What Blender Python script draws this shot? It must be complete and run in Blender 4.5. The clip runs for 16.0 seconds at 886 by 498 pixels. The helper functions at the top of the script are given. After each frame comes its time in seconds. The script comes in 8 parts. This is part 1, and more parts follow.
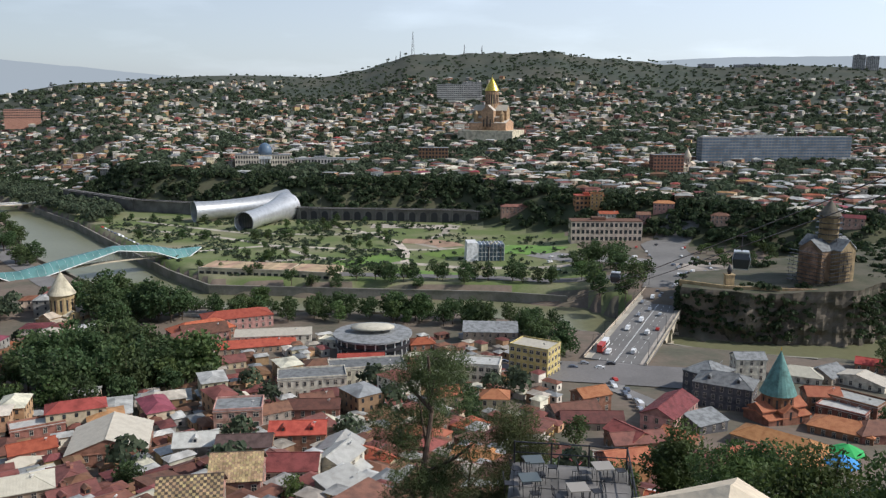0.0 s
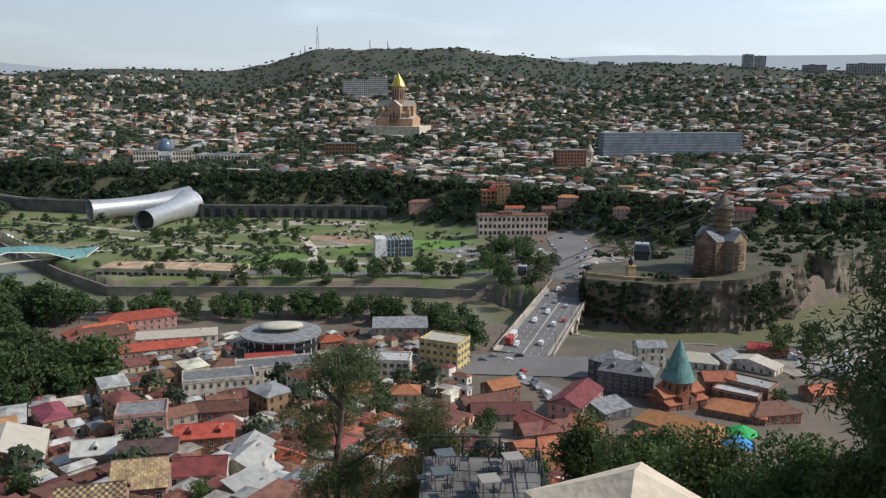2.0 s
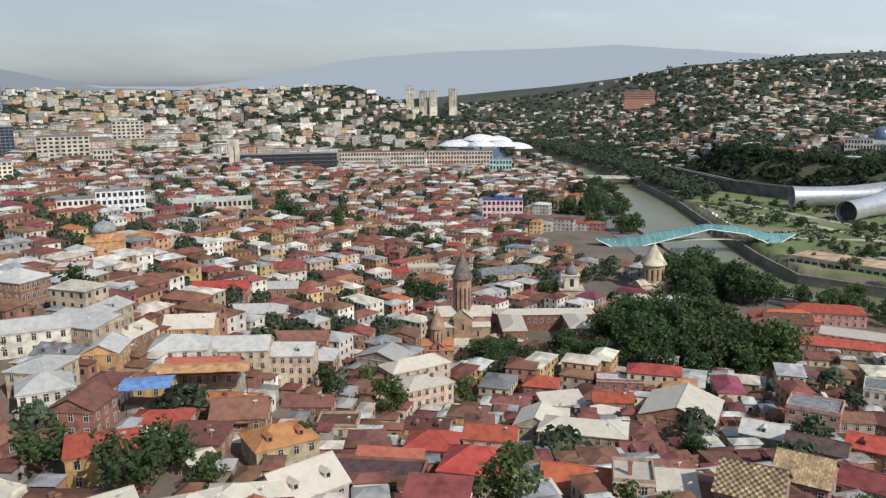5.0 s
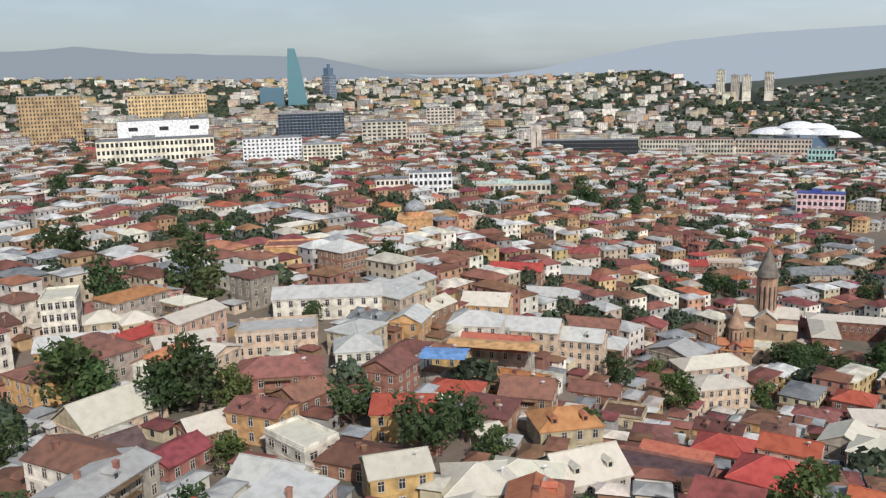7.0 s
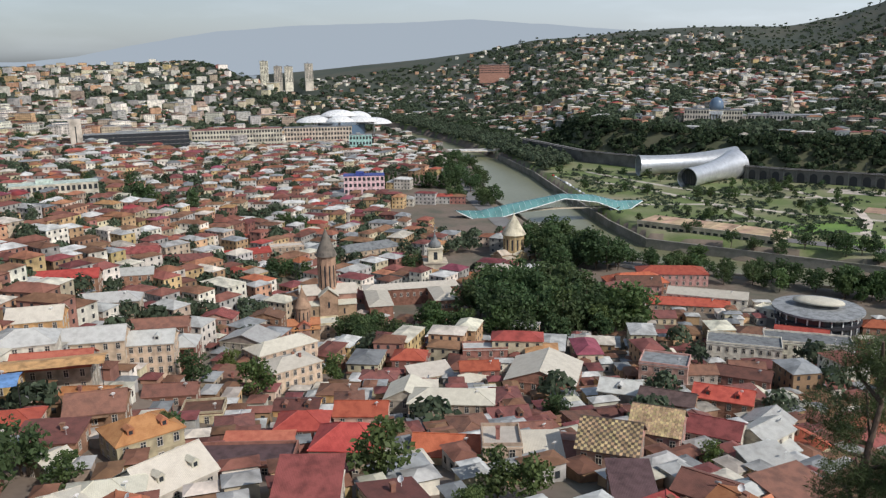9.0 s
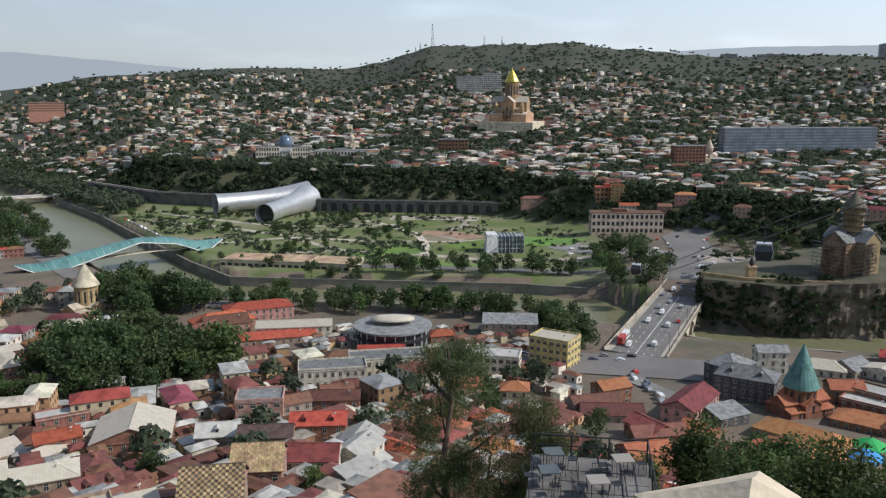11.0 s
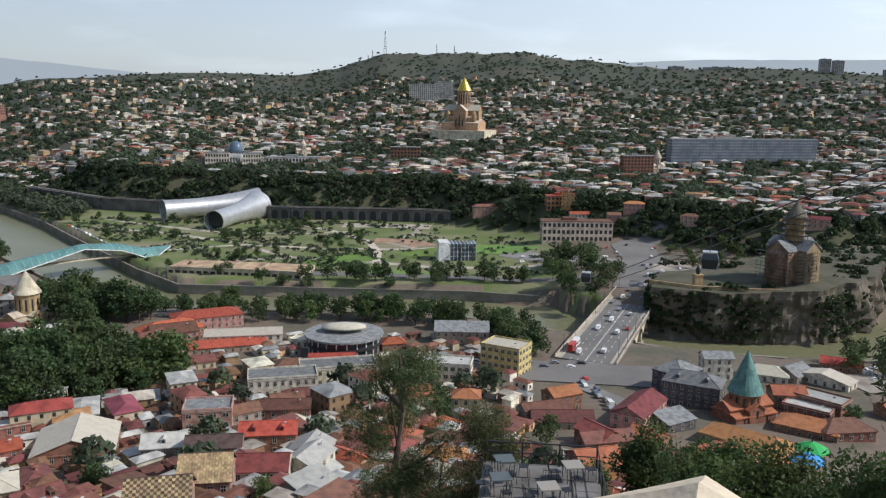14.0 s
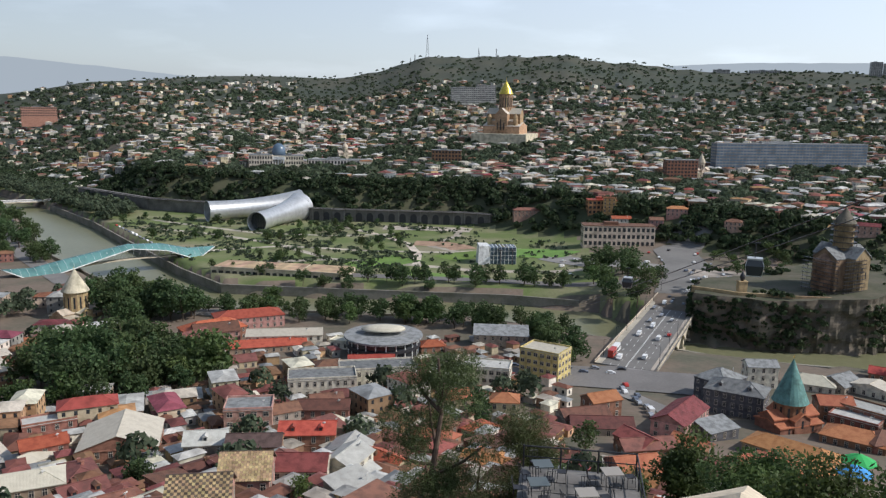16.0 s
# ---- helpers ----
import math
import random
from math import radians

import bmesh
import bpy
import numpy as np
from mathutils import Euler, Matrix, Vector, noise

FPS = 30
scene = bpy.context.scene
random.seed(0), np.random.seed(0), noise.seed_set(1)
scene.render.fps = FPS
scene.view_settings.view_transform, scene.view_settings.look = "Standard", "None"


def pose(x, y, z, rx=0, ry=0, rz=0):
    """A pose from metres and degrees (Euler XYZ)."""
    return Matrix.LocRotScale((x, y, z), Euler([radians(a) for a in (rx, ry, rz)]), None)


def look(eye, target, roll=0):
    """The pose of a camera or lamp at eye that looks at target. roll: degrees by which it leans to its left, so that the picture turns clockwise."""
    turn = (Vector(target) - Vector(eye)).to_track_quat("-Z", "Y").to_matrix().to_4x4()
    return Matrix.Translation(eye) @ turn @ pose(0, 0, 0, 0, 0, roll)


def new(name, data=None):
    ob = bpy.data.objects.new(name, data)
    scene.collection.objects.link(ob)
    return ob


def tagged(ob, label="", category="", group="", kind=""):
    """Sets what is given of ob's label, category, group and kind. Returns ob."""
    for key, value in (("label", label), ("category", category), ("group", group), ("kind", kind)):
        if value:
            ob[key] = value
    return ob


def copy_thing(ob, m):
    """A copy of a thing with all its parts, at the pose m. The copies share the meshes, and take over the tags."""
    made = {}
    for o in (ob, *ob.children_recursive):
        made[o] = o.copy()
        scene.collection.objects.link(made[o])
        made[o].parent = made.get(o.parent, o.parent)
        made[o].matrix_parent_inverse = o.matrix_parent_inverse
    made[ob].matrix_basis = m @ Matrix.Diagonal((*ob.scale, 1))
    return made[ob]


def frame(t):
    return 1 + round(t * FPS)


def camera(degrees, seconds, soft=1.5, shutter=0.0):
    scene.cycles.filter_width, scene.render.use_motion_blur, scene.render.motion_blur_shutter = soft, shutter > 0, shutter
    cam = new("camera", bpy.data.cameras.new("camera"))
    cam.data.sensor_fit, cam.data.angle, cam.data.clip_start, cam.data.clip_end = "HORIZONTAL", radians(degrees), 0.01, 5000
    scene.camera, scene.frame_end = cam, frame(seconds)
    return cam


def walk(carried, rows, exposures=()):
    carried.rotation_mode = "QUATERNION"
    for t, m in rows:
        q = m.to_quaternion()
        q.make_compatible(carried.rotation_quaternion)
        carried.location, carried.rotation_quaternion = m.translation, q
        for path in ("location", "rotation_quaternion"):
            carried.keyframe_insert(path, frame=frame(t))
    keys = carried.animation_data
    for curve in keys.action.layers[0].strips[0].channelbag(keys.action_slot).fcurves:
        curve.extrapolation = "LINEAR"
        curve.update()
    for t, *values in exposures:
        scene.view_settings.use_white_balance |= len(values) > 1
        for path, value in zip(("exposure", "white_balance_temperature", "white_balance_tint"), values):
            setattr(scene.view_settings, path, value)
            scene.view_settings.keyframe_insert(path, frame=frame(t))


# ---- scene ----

EYE = Vector((0.0, 0.0, 135.0))          # a viewpoint on the hill; the river's water is z = 0
cam = camera(56.80, 16.0, soft=1.3)


def facing(yaw, pitch, roll):
    a, p = radians(yaw), radians(pitch)
    aim = EYE + Vector((math.sin(a) * math.cos(p), math.cos(a) * math.cos(p), math.sin(p)))
    return look(EYE, aim, roll)


PATH = (
    (0.0, 0.96, -10.15, 0.24),
    (0.5, 8.59, -10.61, 0.61),
    (1.0, 12.84, -11.13, 0.37),
    (1.5, 13.64, -10.51, 0.13),
    (2.0, 7.44, -10.41, 0.53),
    (2.5, -3.62, -11.06, 0.45),
    (3.0, -13.91, -11.23, 0.03),
    (3.5, -21.78, -11.29, -0.57),
    (4.0, -28.51, -11.22, -0.88),
    (4.5, -34.48, -11.45, -0.71),
    (5.0, -39.33, -11.34, -0.56),
    (5.2, -41.22, -10.95, -0.56),
    (5.7, -47.24, -10.84, -0.64),
    (6.2, -54.03, -11.03, -1.01),
    (6.6, -58.32, -11.39, -1.32),
    (6.9, -60.03, -11.75, -1.48),
    (7.1, -60.15, -12.05, -1.50),
    (7.3, -59.25, -12.37, -1.43),
    (7.5, -57.81, -12.66, -1.40),
    (8.0, -50.54, -13.04, -0.98),
    (8.5, -40.76, -13.43, -1.01),
    (9.0, -29.62, -13.15, -0.76),
    (9.5, -20.55, -12.45, -0.47),
    (10.0, -13.22, -11.60, -0.18),
    (10.2, -10.62, -11.28, -0.09),
    (10.6, -5.41, -10.85, -0.04),
    (11.1, 0.71, -10.72, 0.01),
    (11.6, 5.65, -10.84, 0.00),
    (12.0, 8.19, -10.96, -0.07),
    (12.3, 8.99, -10.99, -0.17),
    (12.5, 9.17, -11.00, -0.13),
    (13.0, 8.82, -10.84, 0.00),
    (13.5, 7.01, -10.44, 0.45),
    (14.0, 2.96, -10.16, 0.77),
    (14.5, -0.19, -9.98, 0.73),
    (15.0, -0.54, -9.96, 0.78),
    (15.5, 0.01, -10.09, 0.93),
    (16.0, 0.12, -9.98, 0.89),
)
walk(cam, [(t, facing(a, p, r)) for t, a, p, r in PATH],
     [(0.0, 0.43), (1.0, 0.36), (2.0, 0.33), (3.5, 0.3), (5.0, 0.45), (7.3, 0.5), (8.5, 0.45), (10.0, 0.35), (12.3, 0.35), (14.0, 0.40), (16.0, 0.42)])

# ---------------------------------------------------------------- world and sun
SUN_AZ, SUN_EL = 100.0, 40.0
world = bpy.data.worlds.new("world")
scene.world = world
world.use_nodes = True
wn = world.node_tree.nodes
wl = world.node_tree.links
sky = wn.new("ShaderNodeTexSky")
sky.sky_type, sky.sun_disc = "NISHITA", False
sky.sun_elevation, sky.sun_rotation = radians(SUN_EL), radians(SUN_AZ)
sky.air_density, sky.dust_density, sky.ozone_density = 1.0, 1.5, 1.5
# summer haze: a pale veil over the lowest part of the sky, with thin cloud
wc, wsep = wn.new("ShaderNodeTexCoord"), wn.new("ShaderNodeSeparateXYZ")
wl.new(wc.outputs["Generated"], wsep.inputs[0])
veil = wn.new("ShaderNodeValToRGB")
for k, (p, c) in enumerate(((0.0, (0.30, 0.33, 0.37)), (0.01, (0.50, 0.56, 0.64)), (0.05, (0.53, 0.60, 0.69)), (0.13, (0.51, 0.58, 0.69)), (0.35, (0.25, 0.31, 0.42)), (1.0, (0.125, 0.17, 0.25)))):
    q = veil.color_ramp.elements[k] if k < 2 else veil.color_ramp.elements.new(p)
    q.position, q.color = p, (*c, 1)
wl.new(wsep.outputs[2], veil.inputs[0])
wmap, cloud = wn.new("ShaderNodeMapping"), wn.new("ShaderNodeTexNoise")
wmap.inputs["Scale"].default_value = (5, 5, 22)
cloud.inputs["Scale"].default_value, cloud.inputs["Detail"].default_value = 1.3, 6
wl.new(wc.outputs["Generated"], wmap.inputs[0])
wl.new(wmap.outputs[0], cloud.inputs["Vector"])
cr = wn.new("ShaderNodeMapRange")
cr.inputs[1].default_value, cr.inputs[2].default_value, cr.inputs[3].default_value, cr.inputs[4].default_value = 0.5, 0.8, 0.96, 1.18
wl.new(cloud.outputs[0], cr.inputs[0])
side = wn.new("ShaderNodeMapRange")          # brighter towards the sun
side.inputs[1].default_value, side.inputs[2].default_value, side.inputs[3].default_value, side.inputs[4].default_value = -0.9, 0.6, 0.36, 0.96
wl.new(wsep.outputs[0], side.inputs[0])
wm1 = wn.new("ShaderNodeMath")
wm1.operation = "MULTIPLY"
wl.new(cr.outputs[0], wm1.inputs[0])
wl.new(side.outputs[0], wm1.inputs[1])
vb = wn.new("ShaderNodeBackground")
wl.new(veil.outputs[0], vb.inputs[0])
wl.new(wm1.outputs[0], vb.inputs[1])
wl.new(sky.outputs[0], wn["Background"].inputs[0])
wn["Background"].inputs[1].default_value = 0.034
wadd = wn.new("ShaderNodeAddShader")
wl.new(wn["Background"].outputs[0], wadd.inputs[0])
wl.new(vb.outputs[0], wadd.inputs[1])
wl.new(wadd.outputs[0], wn["World Output"].inputs[0])
sun_data = bpy.data.lights.new("sun", "SUN")
sun_data.energy, sun_data.angle, sun_data.color = 2.88, radians(0.6), (1.0, 0.955, 0.91)
sun = new("sun", sun_data)
_a, _e = radians(SUN_AZ), radians(SUN_EL)
sun.matrix_world = look((0, 0, 0), (-math.sin(_a) * math.cos(_e), -math.cos(_a) * math.cos(_e), -math.sin(_e)))


# ---------------------------------------------------------------- materials
def mat(name, col, rough=0.8, metal=0.0, vary=0.25, scale=0.5, fine=6.0, second=None, island=False, bump=0.3,
        seams=0.0, spec=0.3, hue=0.02):
    """A weathered surface: two scales of variation, a tint per object or per island, relief, and rib seams for sheet roofs."""
    m = bpy.data.materials.new(name)
    m.use_nodes = True
    n, l = m.node_tree.nodes, m.node_tree.links
    b = n["Principled BSDF"]
    b.inputs["Roughness"].default_value, b.inputs["Metallic"].default_value = rough, metal
    b.inputs["Specular IOR Level"].default_value = spec
    tc = n.new("ShaderNodeTexCoord")
    geo = n.new("ShaderNodeNewGeometry")
    n1, n2 = n.new("ShaderNodeTexNoise"), n.new("ShaderNodeTexNoise")
    n1.inputs["Scale"].default_value, n1.inputs["Detail"].default_value = scale, 5
    n2.inputs["Scale"].default_value, n2.inputs["Detail"].default_value = fine, 4
    for k in (n1, n2):
        l.new(geo.outputs["Position"], k.inputs["Vector"])
    mix = n.new("ShaderNodeMix")
    mix.data_type = "RGBA"
    mix.inputs[6].default_value = (*col, 1)
    mix.inputs[7].default_value = (*(second or [c * 0.55 for c in col]), 1)
    ramp = n.new("ShaderNodeMapRange")
    ramp.inputs[1].default_value, ramp.inputs[2].default_value = 0.42, 0.68
    l.new(n1.outputs[0], ramp.inputs[0])
    l.new(ramp.outputs[0], mix.inputs[0])
    rnd = geo.outputs["Random Per Island"] if island else n.new("ShaderNodeObjectInfo").outputs["Random"]
    hsv = n.new("ShaderNodeHueSaturation")
    val = n.new("ShaderNodeMapRange")
    val.inputs[3].default_value, val.inputs[4].default_value = 1 - vary, 1 + vary
    l.new(rnd, val.inputs[0])
    mul = n.new("ShaderNodeMath")
    mul.operation = "MULTIPLY"
    grain = n.new("ShaderNodeMapRange")
    grain.inputs[3].default_value, grain.inputs[4].default_value = 0.72, 1.28
    l.new(n2.outputs[0], grain.inputs[0])
    l.new(val.outputs[0], mul.inputs[0])
    l.new(grain.outputs[0], mul.inputs[1])
    l.new(mul.outputs[0], hsv.inputs["Value"])
    hm = n.new("ShaderNodeMapRange")
    hm.inputs[3].default_value, hm.inputs[4].default_value = 0.5 - hue, 0.5 + hue
    wrap = n.new("ShaderNodeMath")
    wrap.operation = "FRACT"
    m7 = n.new("ShaderNodeMath")
    m7.operation = "MULTIPLY"
    m7.inputs[1].default_value = 7.31
    l.new(rnd, m7.inputs[0])
    l.new(m7.outputs[0], wrap.inputs[0])
    l.new(wrap.outputs[0], hm.inputs[0])
    l.new(hm.outputs[0], hsv.inputs["Hue"])
    l.new(mix.outputs[2], hsv.inputs["Color"])
    l.new(hsv.outputs[0], b.inputs["Base Color"])
    bp = n.new("ShaderNodeBump")
    bp.inputs["Strength"].default_value, bp.inputs["Distance"].default_value = bump, 0.08
    if seams:
        wv = n.new("ShaderNodeTexWave")
        wv.inputs["Scale"].default_value, wv.inputs["Distortion"].default_value = seams, 0.4
        l.new(tc.outputs["Object"], wv.inputs["Vector"])
        ad = n.new("ShaderNodeMath")
        ad.operation = "MULTIPLY_ADD"
        ad.inputs[1].default_value = 0.8
        l.new(wv.outputs["Fac"], ad.inputs[0])
        l.new(n2.outputs[0], ad.inputs[2])
        l.new(ad.outputs[0], bp.inputs["Height"])
    else:
        l.new(n2.outputs[0], bp.inputs["Height"])
    l.new(bp.outputs[0], b.inputs["Normal"])
    return m


def plain(name, col, rough=0.5, metal=0.0, spec=0.5):
    m = bpy.data.materials.new(name)
    m.use_nodes = True
    b = m.node_tree.nodes["Principled BSDF"]
    b.inputs["Base Color"].default_value = (*col, 1)
    b.inputs["Roughness"].default_value, b.inputs["Metallic"].default_value = rough, metal
    b.inputs["Specular IOR Level"].default_value = spec
    return m


ROOF = {
    "rust": mat("rusty_sheet_roof", (0.20, 0.092, 0.066), 0.75, seams=1.2, second=(0.128, 0.064, 0.048), vary=0.35),
    "red": mat("red_sheet_roof", (0.40, 0.092, 0.055), 0.65, seams=1.2, second=(0.29, 0.058, 0.036), vary=0.22, hue=0.012),
    "tile": mat("orange_tile_roof", (0.44, 0.18, 0.09), 0.85, seams=2.4, second=(0.34, 0.12, 0.06), vary=0.2),
    "maroon": mat("maroon_sheet_roof", (0.25, 0.068, 0.062), 0.65, seams=1.2, vary=0.25, hue=0.01),
    "silver": mat("zinc_sheet_roof", (0.47, 0.465, 0.43), 0.5, seams=1.2, second=(0.37, 0.36, 0.33), vary=0.2),
    "cream": mat("cream_sheet_roof", (0.53, 0.49, 0.40), 0.7, seams=1.0, second=(0.46, 0.42, 0.34), vary=0.12),
    "grey": mat("grey_slate_roof", (0.24, 0.25, 0.25), 0.8, seams=1.2, vary=0.3),
    "brown": mat("brown_sheet_roof", (0.11, 0.07, 0.065), 0.7, seams=1.2, vary=0.2),
}
WALL = {
    "brick": mat("brick_wall", (0.30, 0.155, 0.105), 0.9, fine=3.0),
    "beige": mat("beige_plaster", (0.50, 0.40, 0.275), 0.9, fine=2.0),
    "ochre": mat("ochre_plaster", (0.55, 0.33, 0.15), 0.9, fine=2.0, vary=0.15),
    "white": mat("white_plaster", (0.70, 0.65, 0.54), 0.85, fine=2.0, vary=0.1),
    "greyw": mat("grey_plaster", (0.36, 0.31, 0.25), 0.9, fine=2.0),
    "pink": mat("pink_plaster", (0.52, 0.31, 0.25), 0.9, fine=2.0),
    "slate": mat("dark_slate_wall", (0.13, 0.13, 0.14), 0.85, fine=2.0, vary=0.1),
    "yellow": mat("yellow_plaster", (0.58, 0.47, 0.20), 0.9, fine=2.0, vary=0.1),
}
STONE = mat("tawny_stone", (0.47, 0.33, 0.19), 0.9, scale=0.25, fine=1.5, vary=0.1)
PALESTONE = mat("pale_stone", (0.60, 0.52, 0.40), 0.9, scale=0.2, fine=1.5, vary=0.1)
CLIFF = mat("cliff_rock", (0.185, 0.155, 0.12), 0.95, scale=0.09, fine=0.7, bump=1.0, second=(0.075, 0.072, 0.05))
ASPHALT = mat("asphalt", (0.225, 0.215, 0.205), 0.9, scale=0.05, fine=1.0, second=(0.175, 0.168, 0.16))
PAVING = mat("paving", (0.36, 0.32, 0.27), 0.9, scale=0.08, fine=1.0)
GRAVEL = mat("pale_gravel", (0.50, 0.45, 0.37), 0.95, scale=0.08, fine=1.0)
GRASS = mat("park_grass", (0.105, 0.15, 0.052), 0.95, scale=0.022, fine=0.6, second=(0.22, 0.21, 0.13))
DIRT = mat("town_ground", (0.165, 0.135, 0.10), 0.95, scale=0.04, fine=0.4, second=(0.10, 0.10, 0.07))
SCRUB = mat("scrub_slope", (0.055, 0.070, 0.035), 0.95, scale=0.012, fine=0.12, second=(0.085, 0.082, 0.05))
FARHILL = mat("far_hill", (0.046, 0.058, 0.042), 0.95, scale=0.004, fine=0.04, second=(0.074, 0.074, 0.053))
LEAF = {
    "green": mat("leaves_green", (0.105, 0.155, 0.052), 0.6, scale=0.4, fine=3, second=(0.045, 0.08, 0.028), vary=0.3),
    "dark": mat("leaves_dark", (0.085, 0.132, 0.052), 0.65, scale=0.4, fine=3, vary=0.25),
    "light": mat("leaves_light", (0.12, 0.16, 0.05), 0.6, scale=0.5, fine=3, vary=0.2),
    "pine": mat("pine_needles", (0.125, 0.155, 0.062), 0.6, scale=0.6, fine=4, vary=0.2),
    # bluer than the other leaves: distance haze is put into this colour
    "far": mat("leaves_far_hazed", (0.094, 0.124, 0.074), 0.8, scale=0.05, fine=0.5, island=True, vary=0.4),
}


def leafy(m):
    """Lets light through the leaves."""
    n, l = m.node_tree.nodes, m.node_tree.links
    b, out = n["Principled BSDF"], n["Material Output"]
    tr, mx = n.new("ShaderNodeBsdfTranslucent"), n.new("ShaderNodeMixShader")
    l.new(b.inputs["Base Color"].links[0].from_socket, tr.inputs["Color"])
    mx.inputs[0].default_value = 0.42
    l.new(b.outputs[0], mx.inputs[1])
    l.new(tr.outputs[0], mx.inputs[2])
    l.new(mx.outputs[0], out.inputs["Surface"])
    return m


for _m in LEAF.values():
    leafy(_m)
BARK = mat("bark", (0.12, 0.09, 0.065), 0.95, fine=8)
GLASS = plain("window_glass", (0.035, 0.04, 0.045), 0.12, 0.0, 0.6)
FRAME = plain("window_frame", (0.45, 0.40, 0.34), 0.6)
WHITE = mat("white_paint", (0.78, 0.78, 0.76), 0.5, vary=0.05)
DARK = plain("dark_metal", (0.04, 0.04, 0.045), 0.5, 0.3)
STEEL = mat("brushed_steel", (0.62, 0.63, 0.63), 0.36, 0.6, vary=0.02, scale=0.05, fine=0.3, bump=0.02, second=(0.54, 0.55, 0.55))
GOLD = mat("gilded_dome", (0.85, 0.55, 0.12), 0.3, 0.85, vary=0.02)
TEAL = mat("teal_glass", (0.115, 0.255, 0.245), 0.22, 0.0, vary=0.05, spec=0.7, scale=0.1)
WATER = mat("river_water", (0.185, 0.185, 0.105), 0.28, 0.0, vary=0.0, scale=0.02, fine=0.25, bump=0.05,
            second=(0.165, 0.165, 0.09), spec=0.28)


# ---------------------------------------------------------------- mesh helpers
def mesh(name, verts, faces, mats, idx=None, smooth=False):
    me = bpy.data.meshes.new(name)
    me.from_pydata([tuple(v) for v in verts], [], faces)
    for m in (mats if isinstance(mats, (list, tuple)) else [mats]):
        me.materials.append(m)
    if idx is not None:
        me.polygons.foreach_set("material_index", idx)
    if smooth:
        me.polygons.foreach_set("use_smooth", [True] * len(me.polygons))
    me.update()
    return me


class Geo:
    """Collects boxes, prisms, lathes and tubes into one mesh."""

    def __init__(self):
        self.v, self.f, self.i = [], [], []

    def add(self, verts, faces, slot=0, m=None):
        k = len(self.v)
        self.v += [tuple(m @ Vector(p)) if m else tuple(p) for p in verts]
        self.f += [tuple(a + k for a in q) for q in faces]
        self.i += [slot] * len(faces)
        return self

    def box(self, x0, x1, y0, y1, z0, z1, slot=0, m=None):
        p = [(x, y, z) for z in (z0, z1) for x, y in ((x0, y0), (x1, y0), (x1, y1), (x0, y1))]
        return self.add(p, [(3, 2, 1, 0), (4, 5, 6, 7), (0, 1, 5, 4), (1, 2, 6, 5), (2, 3, 7, 6), (3, 0, 4, 7)], slot, m)

    def lathe(self, profile, n=16, slot=0, m=None, cx=0.0, cy=0.0, squash=1.0):
        vs, fs = [], []
        for r, z in profile:
            vs += [(cx + r * math.cos(6.28319 * k / n), cy + squash * r * math.sin(6.28319 * k / n), z) for k in range(n)]
        for j in range(len(profile) - 1):
            fs += [(j * n + k, j * n + (k + 1) % n, (j + 1) * n + (k + 1) % n, (j + 1) * n + k) for k in range(n)]
        fs += [tuple(range(n))[::-1], tuple((len(profile) - 1) * n + k for k in range(n))]
        return self.add(vs, fs, slot, m)

    def tube(self, a, b, r0, r1=None, n=6, slot=0, m=None):
        a, b = Vector(a), Vector(b)
        r1 = r0 if r1 is None else r1
        q = (b - a).to_track_quat("Z", "Y").to_matrix()
        vs = [a + q @ Vector((r0 * math.cos(6.28319 * k / n), r0 * math.sin(6.28319 * k / n), 0)) for k in range(n)]
        vs += [b + q @ Vector((r1 * math.cos(6.28319 * k / n), r1 * math.sin(6.28319 * k / n), 0)) for k in range(n)]
        fs = [(k, (k + 1) % n, n + (k + 1) % n, n + k) for k in range(n)] + [tuple(range(n))[::-1], tuple(range(n, 2 * n))]
        return self.add(vs, fs, slot, m)

    def sweep(self, pts, r, n=6, slot=0):
        pts = [Vector(p) for p in pts]
        vs = []
        for k, p in enumerate(pts):
            q = (pts[min(k + 1, len(pts) - 1)] - pts[max(k - 1, 0)]).to_track_quat("Z", "Y").to_matrix()
            vs += [p + q @ Vector((r * math.cos(6.28319 * i / n), r * math.sin(6.28319 * i / n), 0)) for i in range(n)]
        m = len(pts)
        fs = [(k * n + i, k * n + (i + 1) % n, (k + 1) * n + (i + 1) % n, (k + 1) * n + i) for k in range(m - 1) for i in range(n)]
        return self.add(vs, fs + [tuple(range(n))[::-1], tuple(range((m - 1) * n, m * n))], slot)

    def mesh(self, name, mats, smooth=False):
        return mesh(name, self.v, self.f, mats, self.i, smooth)


def part(name, data, parent, label="", m=None):
    ob = new(name, data)
    ob.parent = parent
    if m is not None:
        ob.matrix_basis = m
    return tagged(ob, label) if label else ob


def thing(name, m, label, category, group="", kind=""):
    ob = new(name)
    ob.matrix_basis = m
    return tagged(ob, label, category, group, kind)


